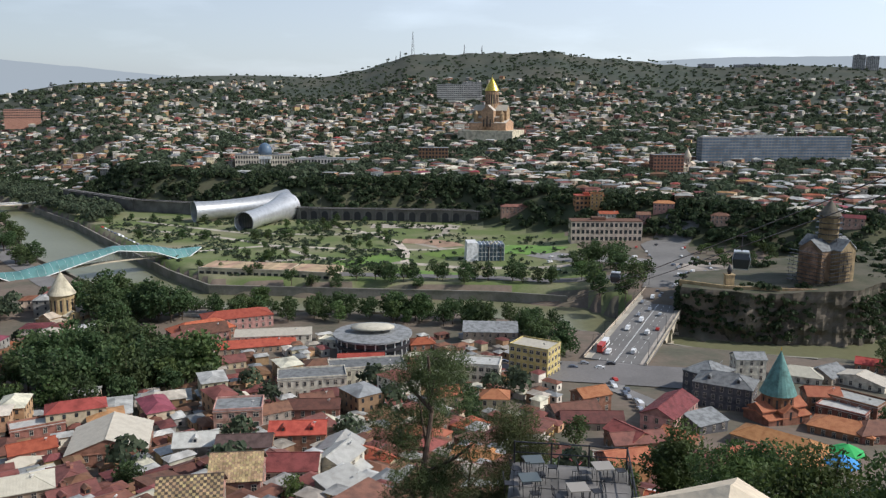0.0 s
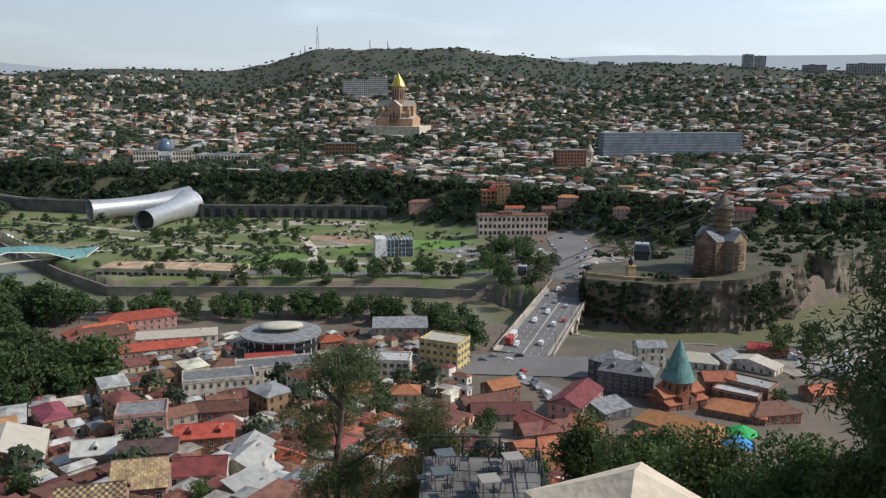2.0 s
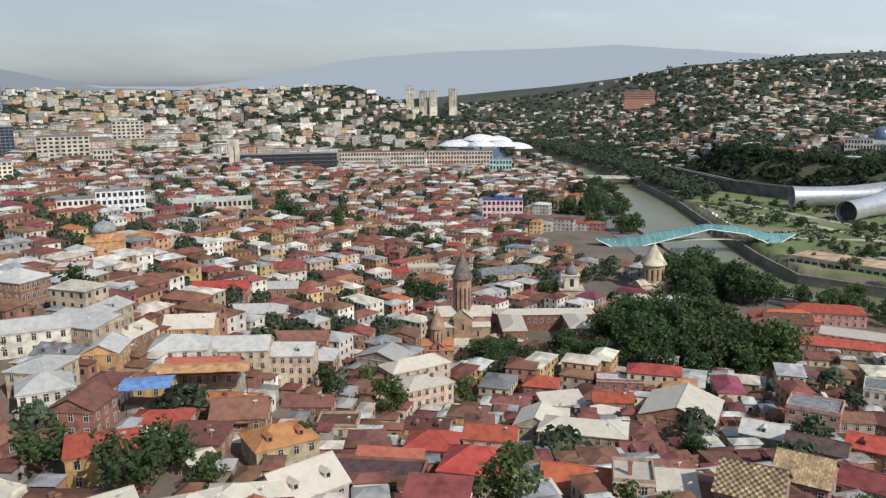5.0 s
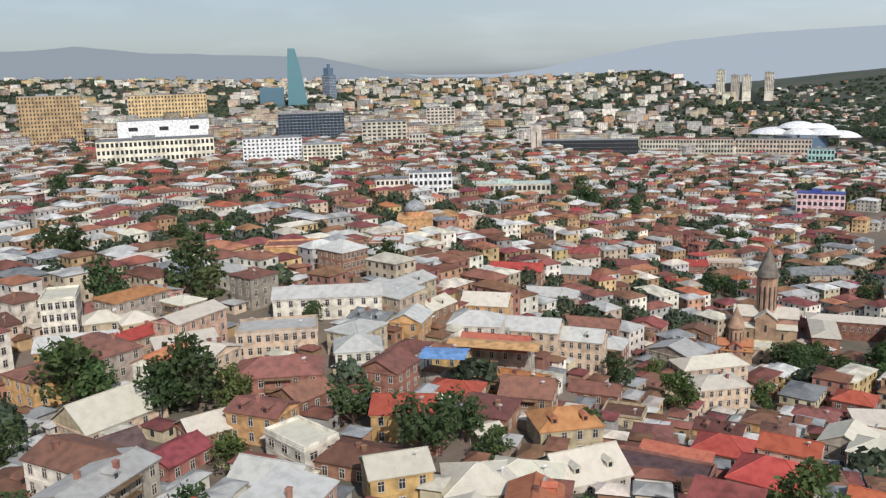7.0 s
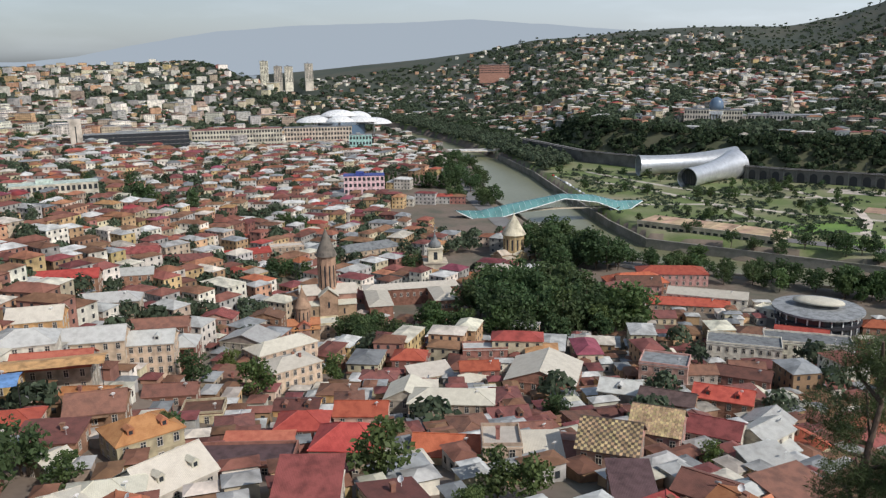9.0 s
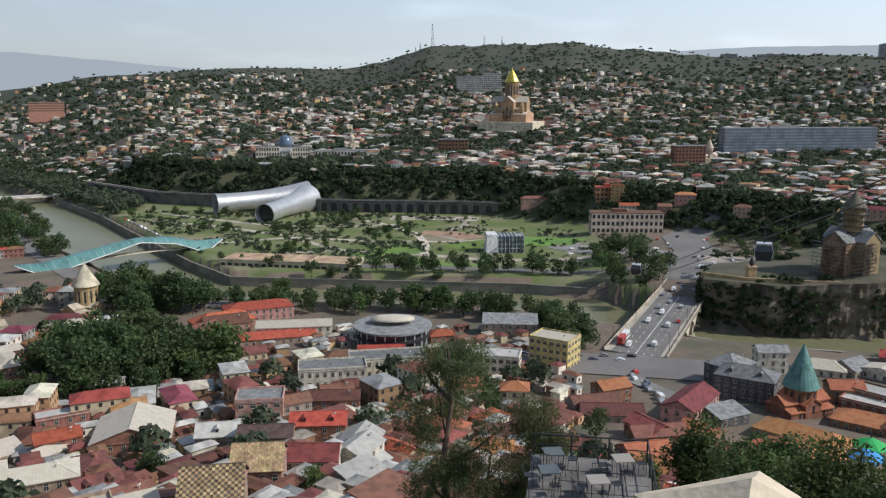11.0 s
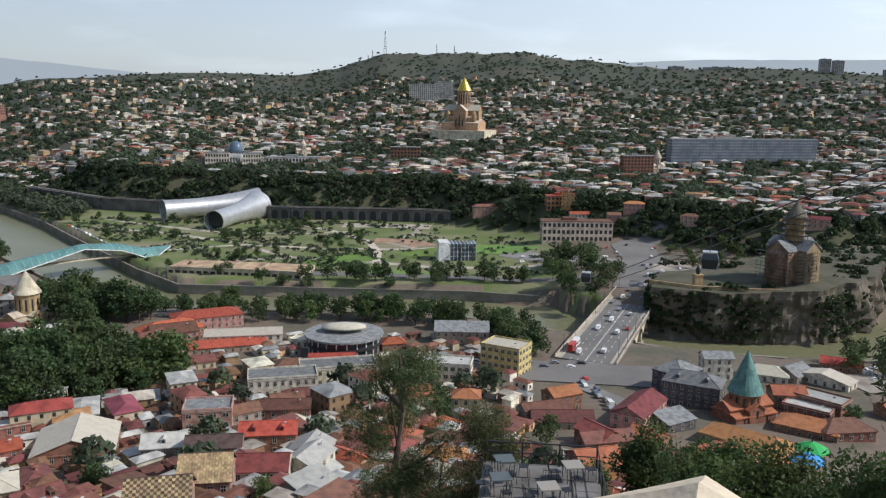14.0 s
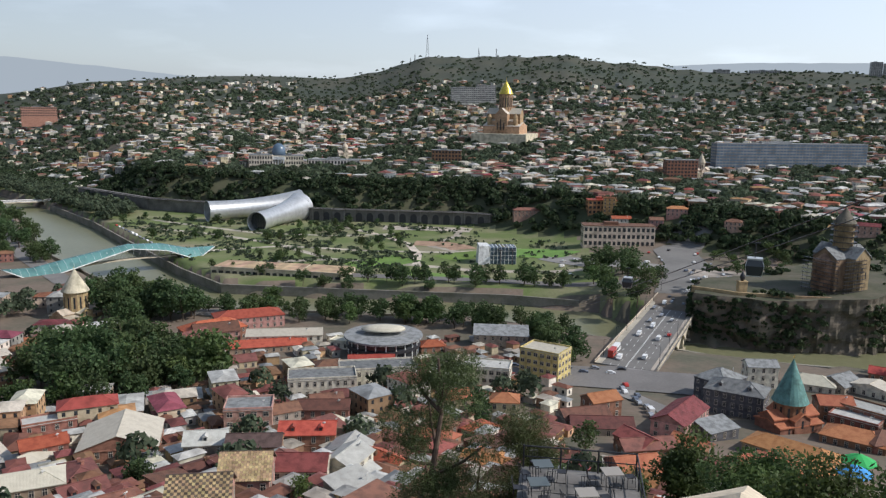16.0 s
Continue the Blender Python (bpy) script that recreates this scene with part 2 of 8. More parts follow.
# ---------------------------------------------------------------- terrain
NEAR_BANK = ((560, 470), (420, 425), (299, 400), (226, 385), (150, 405), (110, 430), (30, 478), (-60, 490), (-115, 492),
             (-171, 506), (-250, 580), (-337, 681), (-463, 895), (-560, 1010), (-786, 1235), (-1300, 1560))
FAR_BANK = ((560, 590), (400, 545), (314, 500), (239, 448), (156, 455), (125, 490), (101, 534), (46, 550), (-60, 560),
            (-156, 570), (-201, 623), (-300, 762), (-371, 864), (-466, 981), (-680, 1200), (-1250, 1680))
EDGE = ((900, 780), (600, 680), (450, 610), (330, 590), (270, 640), (215, 700), (130, 770), (23, 872), (-118, 885), (-342, 960),
        (-520, 1120), (-900, 1500), (-1600, 2100))
ROCK = ((150, 468), (185, 452), (240, 446), (300, 492), (345, 560), (300, 590), (240, 540), (200, 520), (165, 510))
SLOPE_R = (0, 8, 15, 22, 30, 38, 48, 70, 90, 110, 140, 170, 210, 267, 350, 450, 700)
SLOPE_Z = (133.3, 128.5, 124.5, 121, 118.3, 112.5, 99, 80, 70.5, 65, 58, 49, 36, 24, 15, 11, 10)
SKY_AZ = (-180, -100, -86, -78, -71, -60, -50, -44, -39, -35, -29, -24.6, -18, -13, -7.1, -4.6, -3.2, -1.9, -0.8, 1.5, 3.8, 6.1, 8.2, 11.4, 14.4, 17.6, 20, 25, 29, 40, 60, 100, 180)
SKY_EL = (0.6, 0.5, 0.28, 0.1, -0.2, -0.34, -0.3, 0.15, 0.5, 0.88, 1.08, 1.1, 1.42, 1.55, 1.76, 2.2, 2.7, 3.14, 3.24, 3.18, 3.12, 3.2, 3.34, 3.06, 2.82, 2.42, 2.3, 2.2, 2.1, 1.9, 1.5, 1.0, 0.6)


def along(poly, x, y):
    """Signed distance to an open line (positive to the left of its course)."""
    best = np.full(np.shape(x), 1e9)
    sign = np.ones(np.shape(x))
    for (ax, ay), (bx, by) in zip(poly[:-1], poly[1:]):
        dx, dy = bx - ax, by - ay
        u = np.clip(((x - ax) * dx + (y - ay) * dy) / (dx * dx + dy * dy), 0, 1)
        d = np.hypot(x - ax - u * dx, y - ay - u * dy)
        s = np.sign(dx * (y - ay) - dy * (x - ax))
        closer = d < best
        best, sign = np.where(closer, d, best), np.where(closer, s, sign)
    return best * sign


def smooth01(u):
    u = np.clip(u, 0, 1)
    return u * u * (3 - 2 * u)


def ground(x, y):
    x, y = np.asarray(x, float), np.asarray(y, float)
    r, az = np.hypot(x, y), np.degrees(np.arctan2(x, y))
    near = np.interp(r, SLOPE_R, SLOPE_Z) - 8 * smooth01((-az + 4) / 8) * smooth01((r - 14) / 14) * smooth01((62 - r) / 14)
    near = near + 44 * smooth01((-az - 38) / 30) * smooth01((r - 110) / 190)
    near = near + 18 * smooth01((r - 1300) / 1500)
    skyline = 135 + 3300 * np.tan(np.radians(np.interp(az, SKY_AZ, SKY_EL)))
    skyline = skyline + 5 * np.sin(az * 2.3 + 1) * np.sin(az * 0.9) * smooth01((az + 10) / 8) * smooth01((22 - az) / 6)
    up = np.clip((r - 850) / 2450, 0, 1)
    high = 42 + 10 * np.sin(x * 0.006) * up + (skyline - 42) * (0.35 * up + 0.65 * up ** 1.9)
    high = np.where(r > 3300, skyline - (r - 3300) * 0.06, high)
    leftplain = near + (skyline - near) * smooth01((r - 1500) / 1800)
    leftplain = np.where(r > 3300, skyline - (r - 3300) * 0.06, leftplain)
    e = -along(EDGE, x, y)
    low = 9 + 7 * smooth01((x - 80) / 80)
    far = low + (high - low) * smooth01((e + 10) / (60 + 1.1 * np.maximum(0, -x - 380)))
    nb, fb = -along(NEAR_BANK, x, y), -along(FAR_BANK, x, y)
    river = (nb > 0) & (fb < 0)
    z = np.where(river, -2.5, np.where(fb > 0, far, leftplain))
    rise = np.where(nb <= 0, smooth01(-nb / 6), smooth01(fb / 6))
    z = np.where(river, z, -2.5 + (z + 2.5) * rise)
    return z


def gz(x, y):
    return float(ground(x, y))


def sheet():
    """The ground, one sheet round the viewpoint out to the horizon."""
    az = np.radians(np.concatenate([np.arange(-100, 58, 0.3), np.arange(58, 259, 6.0)]))
    rr = np.concatenate([[0.02], np.geomspace(3, 4950, 345)])
    A, R = np.meshgrid(az, rr)
    X, Y = R * np.sin(A), R * np.cos(A)
    Z = ground(X, Y)
    n, k = len(az), len(rr)
    j, i = np.meshgrid(np.arange(k - 1), np.arange(n), indexing="ij")
    q = np.stack([j * n + i, (j + 1) * n + i, (j + 1) * n + (i + 1) % n, j * n + (i + 1) % n], -1).reshape(-1, 4)[:, ::-1]
    cx, cy = X[:-1].ravel(), Y[:-1].ravel()
    hub = [(k, (k + 1) % n, len(Z.ravel())) for k in range(n)]
    r = np.hypot(cx, cy)
    fb, e = -along(FAR_BANK, cx, cy), -along(EDGE, cx, cy)
    slot = np.where(r < 120, 1, 0)
    slot = np.where((fb > 0) & (e < -12) & (cx < 125), 2, slot)
    slot = np.where((fb > 0) & (e >= -12) & (e < 60), 1, slot)
    slot = np.where(r > 1900, 3, slot)
    g = new("ground", mesh("ground", np.vstack([np.stack([X, Y, Z], -1).reshape(-1, 3), [[0, 0, float(Z[0, 0])]]]), q.tolist() + hub, [DIRT, SCRUB, GRASS, FARHILL], slot.tolist() + [1] * n, True))
    tagged(g, "town ground, park and scrub hills out to the horizon", "ground", kind="structure")
    m = len(NEAR_BANK)
    vs, fs = [], []
    for (ax, ay), (bx, by) in zip(NEAR_BANK, FAR_BANK):
        dx, dy = bx - ax, by - ay
        d = math.hypot(dx, dy)
        vs += [(ax - dx / d * 9, ay - dy / d * 9, 0), (bx + dx / d * 9, by + dy / d * 9, 0)]
    fs = [(2 * k, 2 * k + 1, 2 * k + 3, 2 * k + 2) for k in range(m - 1)]
    w = new("water", mesh("water", vs, fs, WATER))
    tagged(w, "olive-green slow river water between stone banks", "river", kind="structure")


sheet()

# ---------------------------------------------------------------- trees
TAKEN = []          # discs already built on: x, y, radius


def free(x, y, r):
    return all((x - a) ** 2 + (y - b) ** 2 > (r + c) ** 2 for a, b, c in TAKEN)


def take(x, y, r):
    TAKEN.append((x, y, r))


def leaves(rng, clumps, per, size, leaf):
    """Leaf blades scattered over uneven clumps; a clump is (x, y, z, rx, rz)."""
    n = len(clumps) * per
    c = np.array(clumps)[np.repeat(np.arange(len(clumps)), per)]
    d = rng.normal(size=(n, 3))
    d /= np.linalg.norm(d, axis=1)[:, None]
    rad = rng.uniform(0.45, 1.05, n)[:, None] ** 0.6
    p = c[:, :3] + d * rad * c[:, [3, 3, 4]]
    u = rng.normal(size=(n, 3))
    u /= np.linalg.norm(u, axis=1)[:, None]
    w = np.cross(u, d + 0.6 * rng.normal(size=(n, 3)))
    w /= np.linalg.norm(w, axis=1)[:, None] + 1e-6
    s = size * rng.uniform(0.6, 1.4, n)[:, None]
    v = np.stack([p - u * s, p - w * s * leaf, p + u * s, p + w * s * leaf], 1).reshape(-1, 3)
    f = np.arange(4 * n).reshape(-1, 4)
    return v, f


def crown_clumps(rng, n, h, w, kind):
    out = []
    for _ in range(n):
        if kind == "cypress":
            t = rng.uniform(0.05, 1)
            a, q = rng.uniform(0, 6.28), w * 0.25 * (1 - t) ** 0.6
            out.append((q * math.cos(a), q * math.sin(a), h * t, w * (0.12 + 0.3 * (1 - t)), h * 0.07))
        elif kind == "pine":
            t = rng.uniform(0.35, 1)
            a, q = rng.uniform(0, 6.28), w * rng.uniform(0.05, 0.5) * (1.25 - t)
            out.append((q * math.cos(a), q * math.sin(a), h * t, w * 0.15, h * 0.045))
        else:
            a, q = rng.uniform(0, 6.28), w * 0.38 * math.sqrt(rng.uniform(0, 1))
            t = rng.uniform(0.32, 0.95)
            k = 1 - 0.75 * abs(t - 0.55)
            out.append((q * k * math.cos(a), q * k * math.sin(a), h * (0.95 * t - 0.28 * (q / w) ** 2), w * rng.uniform(0.15, 0.25), h * rng.uniform(0.10, 0.17)))
    return out


def tree_meshes(seed, h, w, kind, leafmat, n=17, per=50, size=0.46):
    rng = np.random.default_rng(seed)
    cl = crown_clumps(rng, n, h, w, kind)
    v, f = leaves(rng, cl, per, size, 0.55)
    crown = mesh("crown", v, f.tolist(), leafmat)
    g = Geo()
    tw = 0.022 * h
    pts = [Vector((0, 0, -1.5))]
    for k in range(1, 6):
        pts.append(Vector((rng.normal() * 0.02 * h, rng.normal() * 0.02 * h, h * 0.82 * k / 5)))
    for k in range(5):
        g.tube(pts[k], pts[k + 1], tw * (1 - 0.17 * k), tw * (1 - 0.17 * (k + 1)), 7)
    for c in cl[::2]:
        b = pts[min(4, max(1, int(5 * 0.6 * c[2] / h)))]
        g.tube(b, (c[0], c[1], c[2]), tw * 0.35, tw * 0.1, 5)
    return crown, g.mesh("trunk", BARK)


PROTO = {}


def tree(x, y, h, kind="green", z=None, label=None, group=""):
    """A tree with trunk and crown, standing on the ground; crowns of a kind share their meshes."""
    k = (kind, random.randrange(3))
    if k not in PROTO:
        form = {"pine": "pine", "cypress": "cypress"}.get(kind, "broad")
        wd = {"pine": 7.0, "cypress": 4.0}.get(kind, 9.5)
        lm = LEAF.get(kind, LEAF["dark"])
        PROTO[k] = tree_meshes(31 * k[1] + len(kind) * 7, 10.0, wd, form, lm)
    crown, trunk = PROTO[k]
    s = h / 10.0
    zz = gz(x, y) if z is None else z
    words = {"pine": "dark pine with open branches on the slope", "cypress": "slim dark green cypress among houses",
             "light": "pale green leafy tree beside old houses", "dark": "dense dark green broadleaf tree in the old town"}
    t = thing({"pine": "pine_tree", "cypress": "cypress_tree"}.get(kind, "broadleaf_tree"),
              pose(x, y, zz - 0.1, 0, 0, random.uniform(0, 360)), label or words.get(kind, "full green broadleaf tree in summer leaf"), "tree", group)
    t.scale = (s * random.uniform(0.9, 1.15), s * random.uniform(0.9, 1.15), s)
    part("crown", crown, t)
    part("trunk", trunk, t)
    return t


def woods(name, spots, label, leafmat, per=26, blade=0.21):
    """Many far trees as one mass of leaf clumps; a spot is (x, y, z, height, width)."""
    rng = np.random.default_rng(len(name))
    s = np.array(spots)
    n = len(s)
    k = np.repeat(np.arange(n), per)
    d = rng.normal(size=(n * per, 3))
    d /= np.linalg.norm(d, axis=1)[:, None]
    d[:, 2] = np.abs(d[:, 2]) * 0.9 - 0.25
    q = s[k]
    rad = rng.uniform(0.6, 1.1, n * per)
    p = np.stack([q[:, 0] + d[:, 0] * q[:, 4] * 0.5 * rad, q[:, 1] + d[:, 1] * q[:, 4] * 0.5 * rad,
                  q[:, 2] + q[:, 3] * (0.45 + 0.55 * d[:, 2] * rad)], 1)
    u = rng.normal(size=(n * per, 3))
    u /= np.linalg.norm(u, axis=1)[:, None]
    w = np.cross(u, d)
    w /= np.linalg.norm(w, axis=1)[:, None] + 1e-6
    sz = (q[:, 4] * blade)[:, None] * rng.uniform(0.6, 1.3, (n * per, 1))
    v = np.stack([p - u * sz, p - w * sz, p + u * sz, p + w * sz], 1).reshape(-1, 3)
    ob = new(name, mesh(name, v, np.arange(4 * n * per).reshape(-1, 4).tolist(), leafmat))
    return tagged(ob, label, "trees", kind="stuff")


# ---------------------------------------------------------------- houses
def window_mesh(w, h):
    """Frame, mullion and sill in one piece, with recessed panes."""
    xs = [-w / 2 - 0.12, -w / 2, -0.045, 0.045, w / 2, w / 2 + 0.12]
    zs = [-0.16, 0.0, h * 0.66, h * 0.66 + 0.08, h, h + 0.18]
    v, f, mi = {}, [], []

    def k(x, y, z):
        return v.setdefault((round(x, 4), round(y, 4), round(z, 4)), len(v))
    pane = lambda i, j: i in (1, 3) and j in (1, 3)
    Y = lambda i, j: -0.03 if pane(i, j) else -0.12
    for i in range(5):
        for j in range(5):
            y = Y(i, j)
            f.append((k(xs[i], y, zs[j]), k(xs[i + 1], y, zs[j]), k(xs[i + 1], y, zs[j + 1]), k(xs[i], y, zs[j + 1])))
            mi.append(0 if pane(i, j) else 1)
            if pane(i, j):
                for (xa, za), (xb, zb) in (((xs[i], zs[j]), (xs[i + 1], zs[j])), ((xs[i + 1], zs[j]), (xs[i + 1], zs[j + 1])), ((xs[i + 1], zs[j + 1]), (xs[i], zs[j + 1])), ((xs[i], zs[j + 1]), (xs[i], zs[j]))):
                    f.append((k(xa, -0.12, za), k(xb, -0.12, zb), k(xb, -0.03, zb), k(xa, -0.03, za)))
                    mi.append(1)
    for (xa, za), (xb, zb) in (((xs[0], zs[0]), (xs[5], zs[0])), ((xs[5], zs[0]), (xs[5], zs[5])), ((xs[5], zs[5]), (xs[0], zs[5])), ((xs[0], zs[5]), (xs[0], zs[0]))):
        f.append((k(xa, -0.12, za), k(xa, 0.05, za), k(xb, 0.05, zb), k(xb, -0.12, zb)))
        mi.append(1)
    return mesh("window", list(v), f, [GLASS, FRAME], mi)


WIN = {"tall": window_mesh(1.05, 1.85), "small": window_mesh(0.9, 1.25), "wide": window_mesh(1.7, 1.5)}


def roof_mesh(kind, w, d, rise, over, m, edge=None):
    """gable (ridge along x), hip, shed or flat; eaves at z = 0."""
    g = Geo()
    a, b, t = w / 2 + over, d / 2 + over, 0.22
    if kind == "gable":
        top = [(-a, -b, 0), (a, -b, 0), (a, 0, rise), (-a, 0, rise), (-a, b, 0), (a, b, 0)]
        low = [(x, y, z - t) for x, y, z in top]
        g.add(top + low, [(0, 1, 2, 3), (3, 2, 5, 4), (7, 6, 9, 8), (8, 9, 10, 11), (1, 0, 6, 7), (4, 5, 11, 10),
                          (0, 3, 9, 6), (3, 4, 10, 9), (2, 1, 7, 8), (5, 2, 8, 11)])
        g.box(-a, a, -0.14, 0.14, rise - 0.04, rise + 0.12)
        c = w / 2 - 0.03
        g.add([(-c, -d / 2, -t), (-c, d / 2, -t), (-c, 0, rise * (1 - over / b) - t)], [(0, 2, 1)], 1)
        g.add([(c, -d / 2, -t), (c, d / 2, -t), (c, 0, rise * (1 - over / b) - t)], [(0, 1, 2)], 1)
    elif kind == "hip":
        k = max(0.0, a - b)
        kx = max(0.0, b - a)
        top = [(-a, -b, 0), (a, -b, 0), (a, b, 0), (-a, b, 0), (-k, -kx, rise), (k, kx, rise)] if kx == 0 else \
              [(-a, -b, 0), (a, -b, 0), (a, b, 0), (-a, b, 0), (0, -kx, rise), (0, kx, rise)]
        f = [(0, 1, 5, 4), (1, 2, 5), (2, 3, 4, 5), (3, 0, 4)] if kx == 0 else [(0, 1, 4), (1, 2, 5, 4), (2, 3, 5), (3, 0, 4, 5)]
        g.add(top, f)
        g.box(-a, a, -b, b, -t, -0.002)
        for p in range(4):
            g.tube(top[p], top[4 if p in (0, 3) else 5] if kx == 0 else top[4 if p in (0, 1) else 5], 0.13, None, 4)
    elif kind == "shed":
        g.add([(-a, -b, 0), (a, -b, 0), (a, b, rise), (-a, b, rise), (-a, -b, -t), (a, -b, -t), (a, b, rise - t), (-a, b, rise - t)],
              [(0, 1, 2, 3), (7, 6, 5, 4), (0, 4, 5, 1), (2, 6, 7, 3), (0, 3, 7, 4), (1, 5, 6, 2)])
        g.add([(-w / 2, d / 2, -t), (w / 2, d / 2, -t), (w / 2, d / 2, rise * 0.9 - t), (-w / 2, d / 2, rise * 0.9 - t),
               (-w / 2, -d / 2, -t), (w / 2, -d / 2, -t)], [(0, 3, 2, 1), (4, 3, 0), (5, 1, 2)], 1)
    else:
        g.box(-w / 2 - 0.1, w / 2 + 0.1, -d / 2 - 0.1, d / 2 + 0.1, -t, 0.05)
        for x0, x1, y0, y1 in ((-w / 2 - 0.1, w / 2 + 0.1, -d / 2 - 0.1, -d / 2 + 0.2), (-w / 2 - 0.1, w / 2 + 0.1, d / 2 - 0.2, d / 2 + 0.1),
                               (-w / 2 - 0.1, -w / 2 + 0.2, -d / 2 + 0.2, d / 2 - 0.2), (w / 2 - 0.2, w / 2 + 0.1, -d / 2 + 0.2, d / 2 - 0.2)):
            g.box(x0, x1, y0, y1, 0.05, 0.7, 1)
    return g.mesh("roof", [m, edge or m])


COLOUR = {"rust": "rust-brown", "red": "bright red", "tile": "orange tiled", "maroon": "maroon", "silver": "silvery zinc", "cream": "cream metal",
          "grey": "grey", "brown": "dark brown"}
WORD = {"brick": "brick", "beige": "beige plaster", "ochre": "ochre plaster", "white": "white plaster", "greyw": "grey plaster",
        "pink": "pink plaster", "slate": "dark grey", "yellow": "yellow plaster"}


def house(x, y, rot, w, d, storeys=2, roof="hip", colour="rust", wall="beige", rise=None, z=None, win="tall", bays=None, sides=None,
          chimneys=0, balcony=False, dormers=0, label=None, name="house", eave=None, clutter=0):
    """An old-town house. Side 0 looks along local -y, 1 along +x, 2 along +y, 3 along -x."""
    hh = (eave or storeys * 3.3 + 0.4)
    zz = gz(x, y) if z is None else z
    rise = rise if rise is not None else min(w, d) * 0.26
    t = thing(name, pose(x, y, zz, 0, 0, rot), label or f"{WORD[wall]} house with {COLOUR[colour]} {roof} roof", "house", "houses of the old town")
    take(x, y, 0.5 * min(w, d) + 0.18 * abs(w - d))
    if abs(w - d) > 8:
        for s in (-1, 1):
            q = (max(w, d) - min(w, d)) * 0.4 * s
            c, sn = math.cos(radians(rot)), math.sin(radians(rot))
            take(x + (q * c if w > d else -q * sn), y + (q * sn if w > d else q * c), 0.5 * min(w, d))
    g = Geo()
    g.box(-w / 2, w / 2, -d / 2, d / 2, -6, hh - 0.2)
    for k in range(1, storeys):
        b = k * hh / storeys
        g.box(-w / 2 - 0.08, w / 2 + 0.08, -d / 2 - 0.08, d / 2 + 0.08, b - 0.12, b + 0.08, 1)
    g.box(-w / 2 - 0.22, w / 2 + 0.22, -d / 2 - 0.22, d / 2 + 0.22, hh - 0.62, hh - 0.235, 1)
    body = part("wall", g.mesh("wall", [WALL[wall], WALL[wall]]), t)
    rf = part("roof", roof_mesh(roof, w, d, rise, 0.45, ROOF[colour], WALL[wall]), t, "", pose(0, 0, hh))
    me = WIN[win]
    if sides is None:          # the sides that look over the valley
        to = math.degrees(math.atan2(-x, -y))
        sides = [s for s, na in ((0, 180), (1, 90), (2, 0), (3, 270)) if math.cos(radians(na - rot - to)) > 0.12]
    for s in sides:
        L = w if s in (0, 2) else d
        n = bays if bays and s in (0, 2) else max(1, int(L / 3.5))
        for k in range(n):
            u = -L / 2 + L * (k + 0.5) / n
            for f in range(storeys):
                zb = f * hh / storeys + 0.9
                m = {0: pose(u, -d / 2 - 0.01, zb), 1: pose(w / 2 + 0.01, u, zb, 0, 0, 90), 2: pose(u, d / 2 + 0.01, zb, 0, 0, 180), 3: pose(-w / 2 - 0.01, u, zb, 0, 0, -90)}[s]
                part("window", me, t, "", m)
    for k in range(chimneys):
        g = Geo()
        g.box(-0.4, 0.4, -0.4, 0.4, -rise * 0.7, 1.1).box(-0.5, 0.5, -0.5, 0.5, 1.1, 1.3)
        part("chimney", g.mesh("chimney", WALL["brick"]), t, "", pose(random.uniform(-0.3, 0.3) * w, random.uniform(-0.2, 0.2) * d, hh + rise * 0.7))
    for k in range(dormers):
        g = Geo()
        g.box(-0.7, 0.7, -1.2, 1.2, -0.6, 0.9, 0).add([(-0.95, -1.4, 0.8), (0.95, -1.4, 0.8), (0, -1.4, 1.5), (-0.95, 1.3, 0.8), (0.95, 1.3, 0.8), (0, 1.3, 1.5)],
              [(0, 1, 2), (0, 2, 5, 3), (1, 4, 5, 2), (3, 5, 4), (0, 3, 4, 1)], 0).box(-0.4, 0.4, -1.24, -1.2, -0.2, 0.65, 1)
        part("dormer", g.mesh("dormer", [ROOF[colour], GLASS]), t, "", pose(w * (k + 0.5) / dormers - w / 2, -d * 0.27, hh + rise * 0.42))
    if hash_dish(x, y):
        g = Geo().lathe([(0.05, 0.0), (0.4, 0.07), (0.62, 0.2), (0.60, 0.22), (0.38, 0.1), (0.03, 0.03)], 12, 0, pose(0, 0, 1.0, 55, 0, 200)).tube((0, 0, -0.8), (0, 0, 1.0), 0.04, None, 5)
        part("satellite_dish", g.mesh("satellite_dish", WHITE), t, "white satellite dish", pose(0.3 * w, -0.2 * d, hh + (0.55 * rise if roof != "flat" else 0.4)))
    if balcony:
        g = Geo()
        bw = min(w * 0.5, 6)
        g.box(-bw / 2, bw / 2, -1.4, 0, -0.15, 0).box(-bw / 2, bw / 2, -1.4, -1.32, 0.9, 1.0).box(-bw / 2 - 0.2, bw / 2 + 0.2, -1.6, 0, 2.7, 2.85)
        for k in range(9):
            u = -bw / 2 + bw * k / 8
            g.box(u - 0.04, u + 0.04, -1.4, -1.32, 0, 2.7 if k % 4 == 0 else 0.9)
        part("balcony", g.mesh("balcony", mat_wood()), t, "carved wooden balcony", pose(0, -d / 2, hh / storeys * (storeys - 1) + 0.25))
    return t


_wood = []


def hash_dish(x, y):
    return int(abs(x * 7 + y * 13)) % 3 == 0


def mat_wood():
    if not _wood:
        _wood.append(mat("weathered_wood", (0.22, 0.13, 0.075), 0.8, fine=9))
    return _wood[0]


